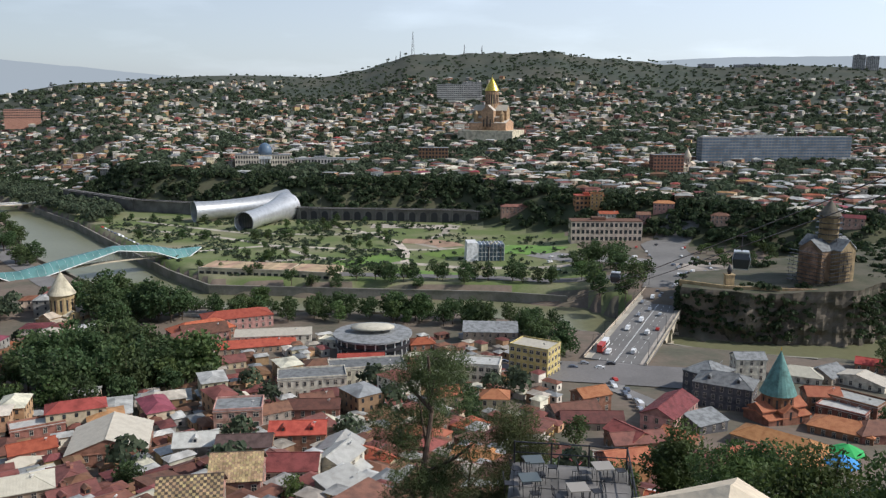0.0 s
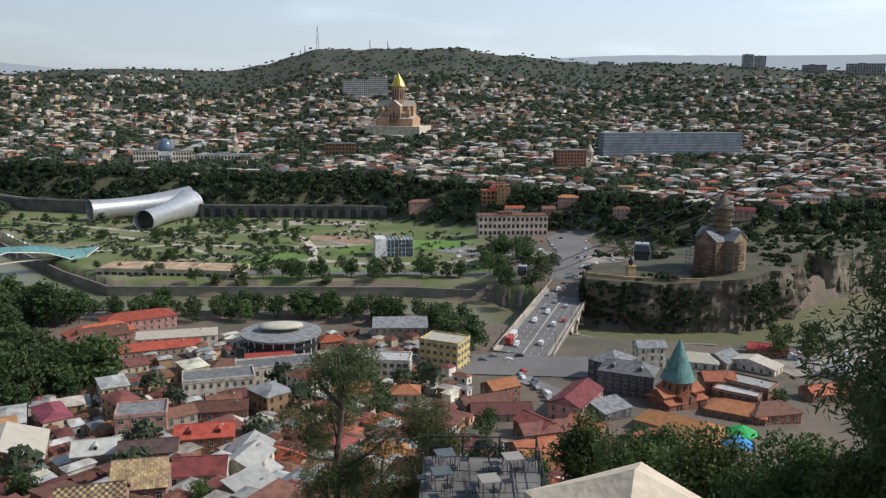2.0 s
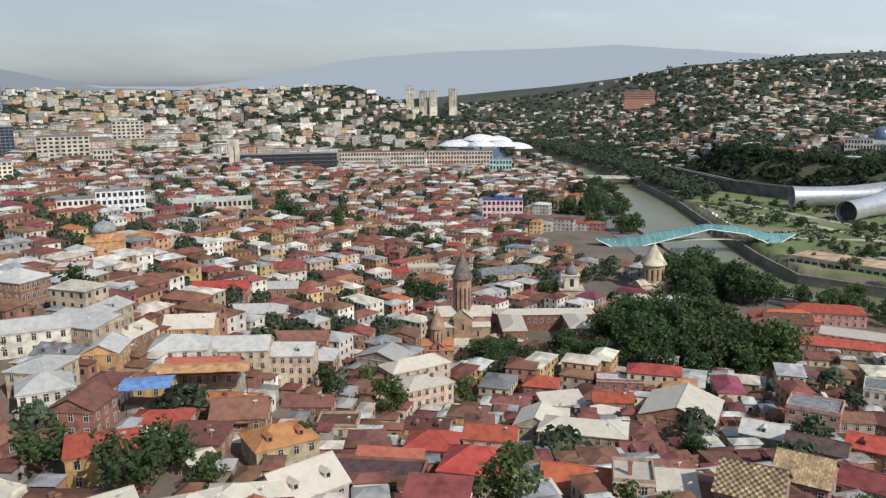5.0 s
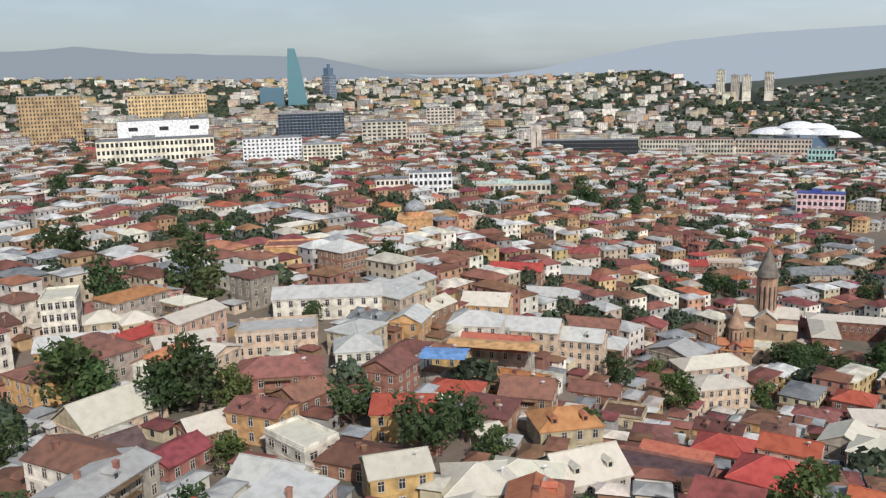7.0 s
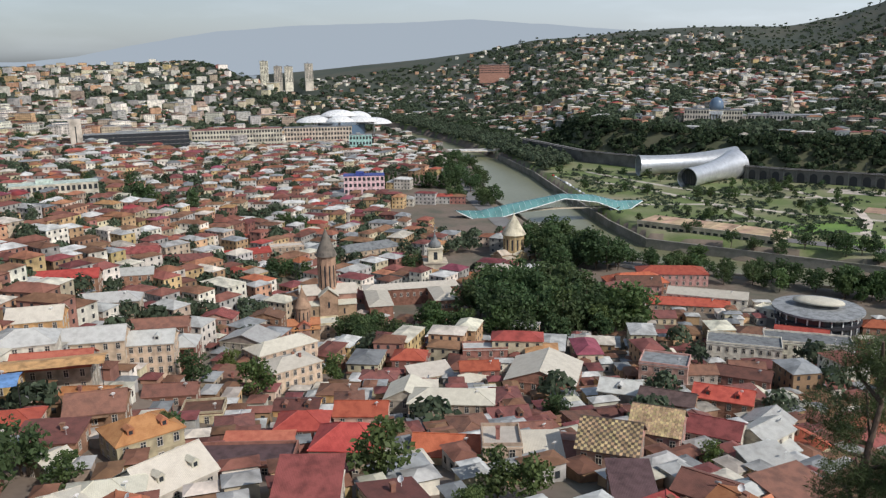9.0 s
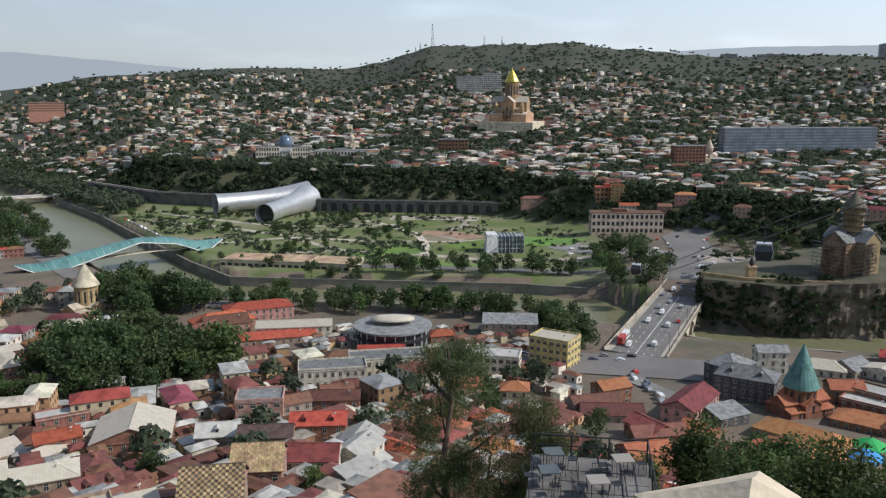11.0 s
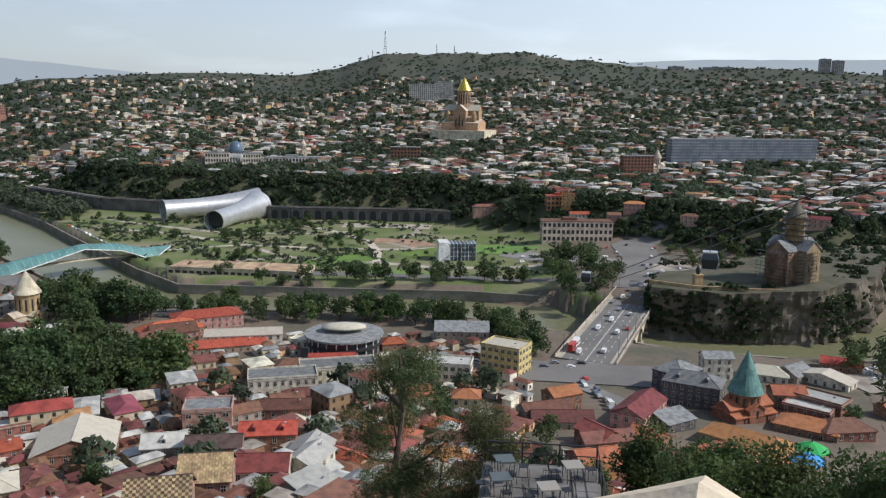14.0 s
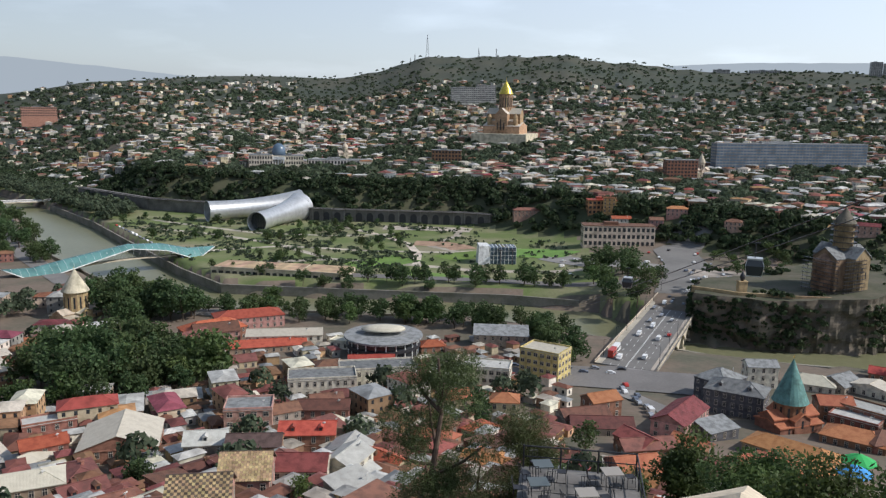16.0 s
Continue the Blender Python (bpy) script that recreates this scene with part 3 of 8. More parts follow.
def far_town(name, lots, label, slots):
    """Far houses joined: a lot is (x, y, z, w, d, h, rise, rot, roof slot, wall slot); each has walls, a hipped roof and window strips."""
    a = np.array(lots)
    n = len(a)
    c, s = np.cos(a[:, 7]), np.sin(a[:, 7])
    W, D, H, R = a[:, 3] / 2, a[:, 4] / 2, a[:, 5], a[:, 6]

    def pts(px, py, pz):
        return np.stack([a[:, 0] + px * c - py * s, a[:, 1] + px * s + py * c, a[:, 2] + pz], 1)
    zero = np.zeros(n)
    low = zero - 8
    K = np.maximum(W - D * 0.9, 0.5)
    o = 0.5
    P = [pts(-W, -D, low), pts(W, -D, low), pts(W, D, low), pts(-W, D, low), pts(-W, -D, H), pts(W, -D, H), pts(W, D, H), pts(-W, D, H),
         pts(-W - o, -D - o, H), pts(W + o, -D - o, H), pts(W + o, D + o, H), pts(-W - o, D + o, H), pts(-K, zero, H + R), pts(K, zero, H + R)]
    base = [(0, 1, 5, 4), (1, 2, 6, 5), (2, 3, 7, 6), (3, 0, 4, 7), (8, 9, 13, 12), (9, 10, 13), (10, 11, 12, 13), (11, 8, 12), (11, 10, 9, 8)]
    idx = [1, 1, 1, 1, 0, 0, 0, 0, 0]
    m = len(P)
    faces, mi = [], []
    V = np.stack(P, 1).reshape(-1, 3)
    for k in range(n):
        for f, q in zip(base, idx):
            faces.append(tuple(k * m + u for u in f))
            mi.append(int(a[k, 8]) if q == 0 else int(a[k, 9]))
    V = V.tolist()
    for k in range(n):
        if a[k, 3] < 6 or math.hypot(a[k, 0], a[k, 1]) > 1700:
            continue
        wd, dd, hh = W[k], D[k], H[k]
        rows = max(1, int(hh / 3.2))
        for side in range(4):
            L = wd if side % 2 == 0 else dd
            cols = max(1, int(2 * L / 3.2))
            for fl in range(rows):
                for q in range(cols):
                    u = -L + 2 * L * (q + 0.5) / cols
                    z0 = fl * hh / rows + 1.0
                    loc = [(u - 0.55, z0), (u + 0.55, z0), (u + 0.55, z0 + 1.5), (u - 0.55, z0 + 1.5)]
                    b = len(V)
                    for uu, zz in loc:
                        px, py = {0: (uu, -dd - 0.06), 1: (wd + 0.06, uu), 2: (-uu, dd + 0.06), 3: (-wd - 0.06, -uu)}[side]
                        V.append((a[k, 0] + px * c[k] - py * s[k], a[k, 1] + px * s[k] + py * c[k], a[k, 2] + zz))
                    faces.append((b, b + 1, b + 2, b + 3))
                    mi.append(len(slots) - 1)
    ob = new(name, mesh(name, V, faces, slots, mi))
    return tagged(ob, label, "houses", kind="stuff")


# ---------------------------------------------------------------- rock, banks, bridges and roads
def resample(poly, step, closed=False):
    pts = list(poly) + ([poly[0]] if closed else [])
    out = []
    for (ax, ay), (bx, by) in zip(pts[:-1], pts[1:]):
        n = max(1, int(math.hypot(bx - ax, by - ay) / step))
        out += [(ax + (bx - ax) * k / n, ay + (by - ay) * k / n) for k in range(n)]
    return out if closed else out + [pts[-1]]


ROCKTOP = mat("rock_top", (0.13, 0.12, 0.085), 0.95, scale=0.06, fine=0.6, second=(0.07, 0.08, 0.045))


def rock(name, poly, top, base, label, lean=0.35, step=1.8):
    """A crag: noisy ledges from foot to rim, with a rough top."""
    ring = resample(poly, step, True)
    cx, cy = sum(p[0] for p in ring) / len(ring), sum(p[1] for p in ring) / len(ring)
    n, lv = len(ring), 22
    vs, fs = [], []
    for j in range(lv):
        f = j / (lv - 1)
        for x, y in ring:
            zt = top(x, y)
            z = base + (zt - base) * f
            dx, dy = x - cx, y - cy
            d = math.hypot(dx, dy)
            q = noise.fractal(Vector((x * 0.06, y * 0.06, z * 0.04)), 1.0, 2.0, 5) * 7.0 + abs(noise.noise(Vector((x * 0.11, y * 0.11, z * 0.012)))) * 7.0 + noise.fractal(Vector((x * 0.25, y * 0.25, z * 0.12)), 1.0, 2.0, 3) * 2.0 - 2.0
            ledge = 0.5 * math.sin(z * 0.8 + 2 * noise.noise(Vector((x * 0.05, y * 0.05, 0))))
            o = 2.0 + q * (1 - 0.55 * f) + ledge + (1 - f) * lean * 10
            vs.append((x + dx / d * o, y + dy / d * o, z))
    for j in range(lv - 1):
        fs += [(j * n + k, j * n + (k + 1) % n, (j + 1) * n + (k + 1) % n, (j + 1) * n + k) for k in range(n)]
    vs.append((cx, cy, top(cx, cy)))
    b = (lv - 1) * n
    fs += [(b + k, b + (k + 1) % n, len(vs) - 1) for k in range(n)]
    ob = new(name, mesh(name, vs, fs, [CLIFF, ROCKTOP], [0] * ((lv - 1) * n) + [1] * n))
    return tagged(ob, label, "cliff", kind="structure")


rock("cliff", ROCK, lambda x, y: 29.0 + 3 * smooth01((x - 190) / 50), -2, "dark scrubby rock cliff above the river")
rock("cliff.001", ((318, 545), (345, 520), (420, 560), (470, 640), (380, 660), (330, 610)), lambda x, y: 30.0, -2, "sheer pale rock cliff beyond the church")


def ribbon(name, pts, width, material, lift, label, category, z=None, kind="structure", thick=0.0):
    """A road, path or wall top laid along a line, following the ground (or at heights z)."""
    line = resample(pts, 6.0)
    zs = None if z is None else np.interp(np.linspace(0, 1, len(line)), np.linspace(0, 1, len(z)), z)
    vs, fs = [], []
    for k, (x, y) in enumerate(line):
        a, b = line[max(0, k - 1)], line[min(len(line) - 1, k + 1)]
        dx, dy = b[0] - a[0], b[1] - a[1]
        d = math.hypot(dx, dy) or 1
        for s in (-0.5, 0.5):
            px, py = x - dy / d * width * s, y + dx / d * width * s
            vs.append((px, py, (gz(px, py) if zs is None else zs[k]) + lift))
    n = len(line)
    fs = [(2 * k, 2 * k + 1, 2 * k + 3, 2 * k + 2)[::-1] for k in range(n - 1)]
    if thick:
        m = len(vs)
        vs += [(x, y, q - thick) for x, y, q in vs]
        fs += [(m + 2 * k, m + 2 * k + 1, m + 2 * k + 3, m + 2 * k + 2) for k in range(n - 1)]
        fs += [(2 * k, 2 * k + 2, m + 2 * k + 2, m + 2 * k) for k in range(n - 1)] + [(2 * k + 1, m + 2 * k + 1, m + 2 * k + 3, 2 * k + 3) for k in range(n - 1)]
        fs += [(0, m, m + 1, 1), (2 * n - 2, 2 * n - 1, m + 2 * n - 1, m + 2 * n - 2)]
    ob = new(name, mesh(name, vs, fs, material))
    return tagged(ob, label, category, kind=kind)


def bank_wall(name, poly, x0, x1, top, label, out=1.0):
    pts = [p for p in resample(poly, 8.0) if x0 <= p[0] <= x1]
    g = Geo()
    for a, b in zip(pts[:-1], pts[1:]):
        d = Vector((b[0] - a[0], b[1] - a[1], 0))
        L = d.length
        m = Matrix.Translation((a[0], a[1], 0)) @ Matrix.Rotation(math.atan2(d.y, d.x), 4, "Z")
        g.box(0, L, -0.6, 0.6, -3, top, 0, m).box(-0.05, L, -0.8, 0.8, top, top + 0.5, 0, m)
    return tagged(new(name, g.mesh(name, BANKSTONE)), label, "wall", kind="structure")


BANKSTONE = mat("bank_stone", (0.24, 0.225, 0.19), 0.95, scale=0.08, fine=0.8, second=(0.14, 0.14, 0.10))
bank_wall("embankment_near", NEAR_BANK, -560, 420, 8.5, "pale stone river embankment of the old town")
bank_wall("embankment_far", FAR_BANK, -480, 100, 6.5, "grey stone river embankment below the park")


def stone_bridge():
    a, b = Vector((88, 372, 14.2)), Vector((160, 528, 15.0))
    L = (b - a).length
    t = thing("road_bridge", Matrix.Translation(a) @ Matrix.Rotation(math.atan2(b.y - a.y, b.x - a.x), 4, "Z"),
              "wide grey road bridge over the river, full of cars", "bridge")
    part("deck", Geo().box(0, L, -15, 15, -1.6, 0).mesh("deck", ASPHALT), t)
    for s in (-1, 1):
        part("pavement", Geo().box(0, L, min(s * 11.6, s * 15), max(s * 11.6, s * 15), 0.0, 0.2).mesh("pavement", PAVING), t)
        g = Geo().box(0, L, s * 14.8 - 0.2, s * 14.8 + 0.2, 0.2, 0.5).box(0, L, s * 14.8 - 0.25, s * 14.8 + 0.25, 1.1, 1.35)
        for k in range(int(L / 1.5)):
            g.box(k * 1.5, k * 1.5 + 0.35, s * 14.8 - 0.15, s * 14.8 + 0.15, 0.5, 1.1)
        part("parapet", g.mesh("parapet", PALESTONE), t)
    for u in (38, 62, 86, 110):
        g = Geo().box(u - 1.8, u + 1.8, -14, 14, -17, -1.6).box(u - 2.6, u + 2.6, -15, 15, -17, -12)
        part("pier", g.mesh("pier", PALESTONE), t)
    for u in (38, 62, 86):
        for s in (-14.9, 14.6):
            g = Geo()
            for k in range(10):
                q0, q1 = k / 10, (k + 1) / 10
                h = lambda q: -1.6 - 5.5 * (2 * q - 1) ** 2
                x0, x1 = u + 24 * q0, u + 24 * q1
                g.add([(x0, s, -1.6), (x1, s, -1.6), (x1, s, h(q1)), (x0, s, h(q0)), (x0, s + 0.3, -1.6), (x1, s + 0.3, -1.6), (x1, s + 0.3, h(q1)), (x0, s + 0.3, h(q0))],
                      [(0, 3, 2, 1), (4, 5, 6, 7), (3, 7, 6, 2)])
            part("arch", g.mesh("arch", PALESTONE), t)
    g = Geo()
    for v in (-7.5, -3.8, 3.8, 7.5):
        for k in range(int(L / 9)):
            g.box(k * 9, k * 9 + 3.2, v - 0.1, v + 0.1, 0.004, 0.012)
    g.box(0, L, -0.3, -0.12, 0.004, 0.012).box(0, L, 0.12, 0.3, 0.004, 0.012)
    part("lane_marking", g.mesh("lane_marking", WHITE), t)
    for u in range(12, int(L), 26):
        for s in (-1, 1):
            g = Geo().tube((u, s * 13.6, 0), (u, s * 13.6, 8.5), 0.13, 0.08, 6).tube((u, s * 13.6, 8.5), (u, s * 11.4, 9.0), 0.06, 0.05, 5).box(u - 0.3, u + 0.3, s * 11.2 - 0.35, s * 11.2 + 0.35, 8.92, 9.08)
            part("lamp_post", g.mesh("lamp_post", DARK), t)
    for k in range(9):
        take(88 + 72 * k / 8, 372 + 156 * k / 8, 18)


stone_bridge()
ribbon("road", [(-70, 372), (20, 362), (60, 360), (92, 372)], 13, ASPHALT, 0.3, "asphalt street to the bridgehead with parked cars", "road")
ribbon("road.001", [(92, 378), (104, 345), (122, 322), (128, 300)], 12, ASPHALT, 0.35, "asphalt street climbing from the bridge", "road")
ribbon("road.002", [(84, 350), (78, 330), (88, 305), (92, 285)], 9, ASPHALT, 0.35, "narrow paved lane lined with parked cars", "road")
ribbon("road.003", [(156, 520), (176, 570), (190, 620), (196, 680), (232, 730)], 34, ASPHALT, 0.5, "broad asphalt square beyond the bridge", "road")
ribbon("road.004", [(182, 590), (222, 580), (262, 590)], 26, PAVING, 0.55, "paved forecourt of the cliff church", "road")
ribbon("road.005", [(165, 560), (120, 566), (40, 585), (-60, 596), (-150, 606)], 13, ASPHALT, 0.3, "embankment road along the river park", "road")
ribbon("road.006", [(176, 600), (120, 640), (90, 680)], 24, ASPHALT, 0.3, "asphalt car park beside the park", "road")
ribbon("road.009", [(50, 358), (85, 352), (118, 346)], 34, ASPHALT, 0.42, "broad asphalt junction at the old-town bridgehead", "road")
ribbon("road.010", [(200, 340), (225, 344), (258, 348)], 26, PAVING, 0.4, "pale riverside parking lot", "road")
for p in ((20, 362, 8), (60, 360, 13), (100, 350, 15), (118, 328, 9), (82, 330, 8), (90, 300, 6), (-20, 368, 7), (-50, 371, 7), (78, 350, 15), (110, 362, 12), (40, 362, 10)):
    take(*p)


def promenade():
    """The retaining wall with blind arches and the road above it, at the foot of the wooded slope."""
    pts = [(62, 850), (23, 866), (-118, 878), (-230, 910), (-342, 952), (-470, 1062)]
    t = thing("retaining_wall", pose(0, 0, 9), "long grey stone retaining wall with arches below a road", "wall", kind="structure")
    for i, (a, b) in enumerate(zip(pts[:-1], pts[1:])):
        dx, dy = b[0] - a[0], b[1] - a[1]
        L = math.hypot(dx, dy)
        m = Matrix.Translation((a[0], a[1], 0)) @ Matrix.Rotation(math.atan2(dy, dx), 4, "Z")
        part("wall", Geo().box(0, L, -4, 3, -2, 13.5).box(0, L, 2.4, 3.2, 13.5, 14.6).mesh("wall", STONEGREY), t, "", m)
        if -230 <= b[0] <= 23:
            n = int(L / 11)
            for k in range(n):
                g = Geo()
                c = (k + 0.5) * L / n
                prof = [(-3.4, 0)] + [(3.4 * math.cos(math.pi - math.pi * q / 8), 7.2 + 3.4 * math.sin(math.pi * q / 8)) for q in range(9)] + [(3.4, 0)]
                # flat face on the wall, recess shade put into its dark colour
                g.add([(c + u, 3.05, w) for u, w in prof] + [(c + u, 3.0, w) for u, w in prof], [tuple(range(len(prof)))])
                part("arch", g.mesh("arch", DARK), t, "flat arch face, dark as a recess in shade", m)
                part("pilaster", Geo().box(c + 3.9, c + 4.9, 3, 3.9, -2, 13.5).mesh("pilaster", STONEGREY), t, "", m)
    ribbon("road.007", pts, 11, ASPHALT, 0.0, "road on top of the retaining wall", "road", z=[22.7] * 6)
    line = resample(pts, 26)
    for k, (x, y) in enumerate(line):
        p = thing("street_lamp", pose(x + 1, y - 2, 22.6), "tall grey street lamp on the retaining wall road", "street lamp", "lamps along the wall road")
        part("pole", LAMP_POLE, p)
        part("lamp_head", LAMP_HEAD, p)


STONEGREY = mat("grey_masonry", (0.19, 0.18, 0.165), 0.95, scale=0.08, fine=0.8)
LAMP_POLE = Geo().tube((0, 0, 0), (0, 0, 9.5), 0.16, 0.09, 6).tube((0, 0, 9.5), (0, -1.8, 10), 0.08, 0.06, 5).mesh("pole", DARK)
LAMP_HEAD = Geo().box(-0.18, 0.18, -2.5, -1.7, 9.9, 10.08).mesh("lamp_head", WHITE)
promenade()


def up_bridge():
    a, b = (-572, 985), (-470, 1045)
    L = math.hypot(b[0] - a[0], b[1] - a[1])
    t = thing("concrete_bridge", Matrix.Translation((a[0], a[1], 9)) @ Matrix.Rotation(math.atan2(b[1] - a[1], b[0] - a[0]), 4, "Z"), "flat pale concrete road bridge upriver", "bridge")
    part("deck", Geo().box(-30, L + 30, -9, 9, -1.4, 0).mesh("deck", PALESTONE), t)
    part("roadway", Geo().box(-30, L + 30, -7.5, 7.5, 0.01, 0.05).mesh("roadway", ASPHALT), t)
    for s in (-8.8, 8.8):
        part("railing", Geo().box(-30, L + 30, s - 0.15, s + 0.15, 0, 1.1).mesh("railing", WHITE), t)
    for u in (L * 0.3, L * 0.7):
        part("pier", Geo().box(u - 1.5, u + 1.5, -8, 8, -13, -1.4).mesh("pier", PALESTONE), t)


up_bridge()


def glass_bridge():
    """The footbridge under a rippling canopy of glass and white steel."""
    a, b = Vector((-305, 566, 0)), Vector((-196, 681, 0))
    L = (b - a).length
    t = thing("footbridge", Matrix.Translation(a) @ Matrix.Rotation(math.atan2(b.y - a.y, b.x - a.x), 4, "Z"),
              "curved footbridge under a wavy teal glass and steel canopy", "bridge")
    deck_z = lambda s: 8.5 + 4.5 * math.sin(math.pi * min(1, max(0, s)))
    g = Geo()
    n = 40
    sec = [(-2.6, 0), (2.6, 0), (2.6, -0.9), (-2.6, -0.9)]
    g.add([(L * k / n, y, deck_z(k / n) + q) for k in range(n + 1) for y, q in sec],
          [(4 * k + i, 4 * k + 4 + i, 4 * k + 4 + (i + 1) % 4, 4 * k + (i + 1) % 4) for k in range(n) for i in range(4)])
    part("deck", g.mesh("deck", PALESTONE), t)
    ridge = lambda s: float(np.interp(s, (0, 0.12, 0.3, 0.55, 0.72, 0.86, 1.0), (16.5, 15.0, 19.5, 24.5, 22.0, 15.5, 14.5)))
    wide = lambda s: float(np.interp(s, (0, 0.12, 0.3, 0.55, 0.75, 0.88, 1.0), (3.0, 10.5, 9.0, 7.0, 8.0, 9.5, 2.0)))
    drop = lambda s: float(np.interp(s, (0, 0.1, 0.3, 0.55, 0.75, 0.88, 1.0), (0.5, 8.0, 6.5, 3.2, 5.5, 8.5, 0.5)))
    m, c = 64, 13

    def p(i, j):
        s, q = i / m, 2 * j / (c - 1) - 1
        return (-4 + (L + 8) * s, wide(s) * q, ridge(s) - drop(s) * q * q)
    vs = [p(i, j) for i in range(m + 1) for j in range(c)]
    fs = [(i * c + j, (i + 1) * c + j, (i + 1) * c + j + 1, i * c + j + 1) for i in range(m) for j in range(c - 1)]
    part("canopy", mesh("canopy", vs, fs, TEAL, None, True), t, "teal glass canopy")
    for j in (0, c - 1):
        g = Geo()
        g.sweep([p(i, j) for i in range(m + 1)], 0.42, 6)
        part("rim", g.mesh("rim", WHITE, True), t, "white steel rim")
    for i in range(0, m + 1, 2):
        g = Geo()
        for j in range(0, c - 1):
            u, v = Vector(p(i, j)), Vector(p(i, j + 1))
            g.tube(u + Vector((0, 0, 0.03)), v + Vector((0, 0, 0.03)), 0.055, None, 4)
        part("rib", g.mesh("rib", WHITE), t)
        for j in (0, c - 1):
            e = p(i, j)
            s = i / m
            if 0.04 < s < 0.97:
                part("strut", Geo().tube(e, (e[0], 2.6 * (1 if j else -1), deck_z(s)), 0.12, None, 4).mesh("strut", WHITE), t)
    for x in (6, L - 8):
        for q in (-5, 5):
            part("support", Geo().tube((x, q, -4), (x, q * 1.3, ridge(x / L) - 6), 0.5, 0.35, 8).mesh("support", WHITE), t)


glass_bridge()


# ---------------------------------------------------------------- the river park
def flared_tube(name, a, b, r0, rn, r1, label):
    a, b = Vector(a), Vector(b)
    t = thing(name, Matrix.Translation((a.x, a.y, 8)), label, "concert hall", "steel tubes of the hall")
    q = (b - a).to_track_quat("Z", "Y").to_matrix()
    L = (b - a).length
    n, k = 40, 24
    vs, fs = [], []
    for j in range(k + 1):
        f = j / k
        r = (r0 * (1 - f) ** 2 + 2 * rn * f * (1 - f) + r1 * f * f)
        for inner in (0,):
            vs += [a - Vector((a.x, a.y, 8)) + q @ Vector((r * math.cos(6.28319 * i / n), r * math.sin(6.28319 * i / n), L * f)) for i in range(n)]
    fs = [(j * n + i, j * n + (i + 1) % n, (j + 1) * n + (i + 1) % n, (j + 1) * n + i) for j in range(k) for i in range(n)]
    part("shell", mesh("shell", vs, fs, STEEL, None, True), t, "brushed steel shell")
    rim = Geo()
    for i in range(n):
        rim.tube(vs[i], vs[(i + 1) % n], 0.45, None, 5)
    part("rim", rim.mesh("rim", STEEL), t)
    off = Vector((a.x, a.y, 8))
    gl = [a - off + q @ Vector((r0 * 0.94 * math.cos(6.28319 * i / n), r0 * 0.94 * math.sin(6.28319 * i / n), L * 0.07)) for i in range(n)]
    part("glazing", mesh("glazing", gl, [tuple(range(n))], GLASS), t, "dark recessed glazing")
    g = Geo()
    for i in range(-3, 4):
        x = r0 * 0.9 * i / 3.5
        h = math.sqrt(max(0, (r0 * 0.9) ** 2 - x * x))
        g.tube(a - off + q @ Vector((x, -h, L * 0.065)), a - off + q @ Vector((x, h, L * 0.065)), 0.15, None, 4)
    part("mullion", g.mesh("mullion", DARK), t)
    for f in (0.2, 0.5, 0.8):
        c = a + (b - a) * f - off
        part("support", Geo().box(c.x - 3, c.x + 3, c.y - 3, c.y + 3, -3, c.z - rn * 0.8).mesh("support", PALESTONE), t)


flared_tube("tube_hall", (-249, 864, 19.8), (-160, 922, 22.5), 11.0, 7.0, 16.0, "long flared brushed-steel tube of the concert hall")
flared_tube("tube_hall", (-183, 803, 17.6), (-156, 893, 21.5), 10.4, 6.6, 16.5, "flared brushed-steel tube with a round glazed mouth")


def cable_station():
    t = thing("cable_car_station", pose(45, 655, 9, 0, 0, 3), "glass and white steel cable car station on the lawn", "station")
    g = Geo().add([(-16, -9, -1), (-6, -9, -1), (-6, 10, -1), (-16, 10, -1), (-15, -7, 15), (-7, -7, 15), (-7, 10, 15), (-15, 10, 15)],
                  [(0, 1, 5, 4), (1, 2, 6, 5), (2, 3, 7, 6), (3, 0, 4, 7), (4, 5, 6, 7)])
    part("wing", g.mesh("wing", WHITE), t, "sloping white wing")
    part("hall", Geo().box(-6, 15, -6, 11, -1, 13.5).mesh("hall", GLASSB), t, "blue glazed hall")
    for k in range(8):
        x = -6 + 21 * k / 7
        part("mullion", Geo().box(x - 0.18, x + 0.18, -6.25, -6, -1, 14).box(x - 0.18, x + 0.18, -6.25, 11, 13.5, 13.8).mesh("mullion", WHITE), t)
    for z in (3.5, 7, 10.5):
        part("transom", Geo().box(-6, 15, -6.2, -6.0, z, z + 0.25).mesh("transom", WHITE), t)
    for x in (2, 12):
        part("column", Geo().tube((x, -9, -1), (x, -9, 12), 0.45, None, 8).box(x - 1.5, x + 1.5, -12, -6, 12, 12.6).mesh("column", DARK), t)
    take(45, 655, 20)


GLASSB = plain("blue_glass", (0.07, 0.11, 0.15), 0.15, 0.1, 0.7)
cable_station()


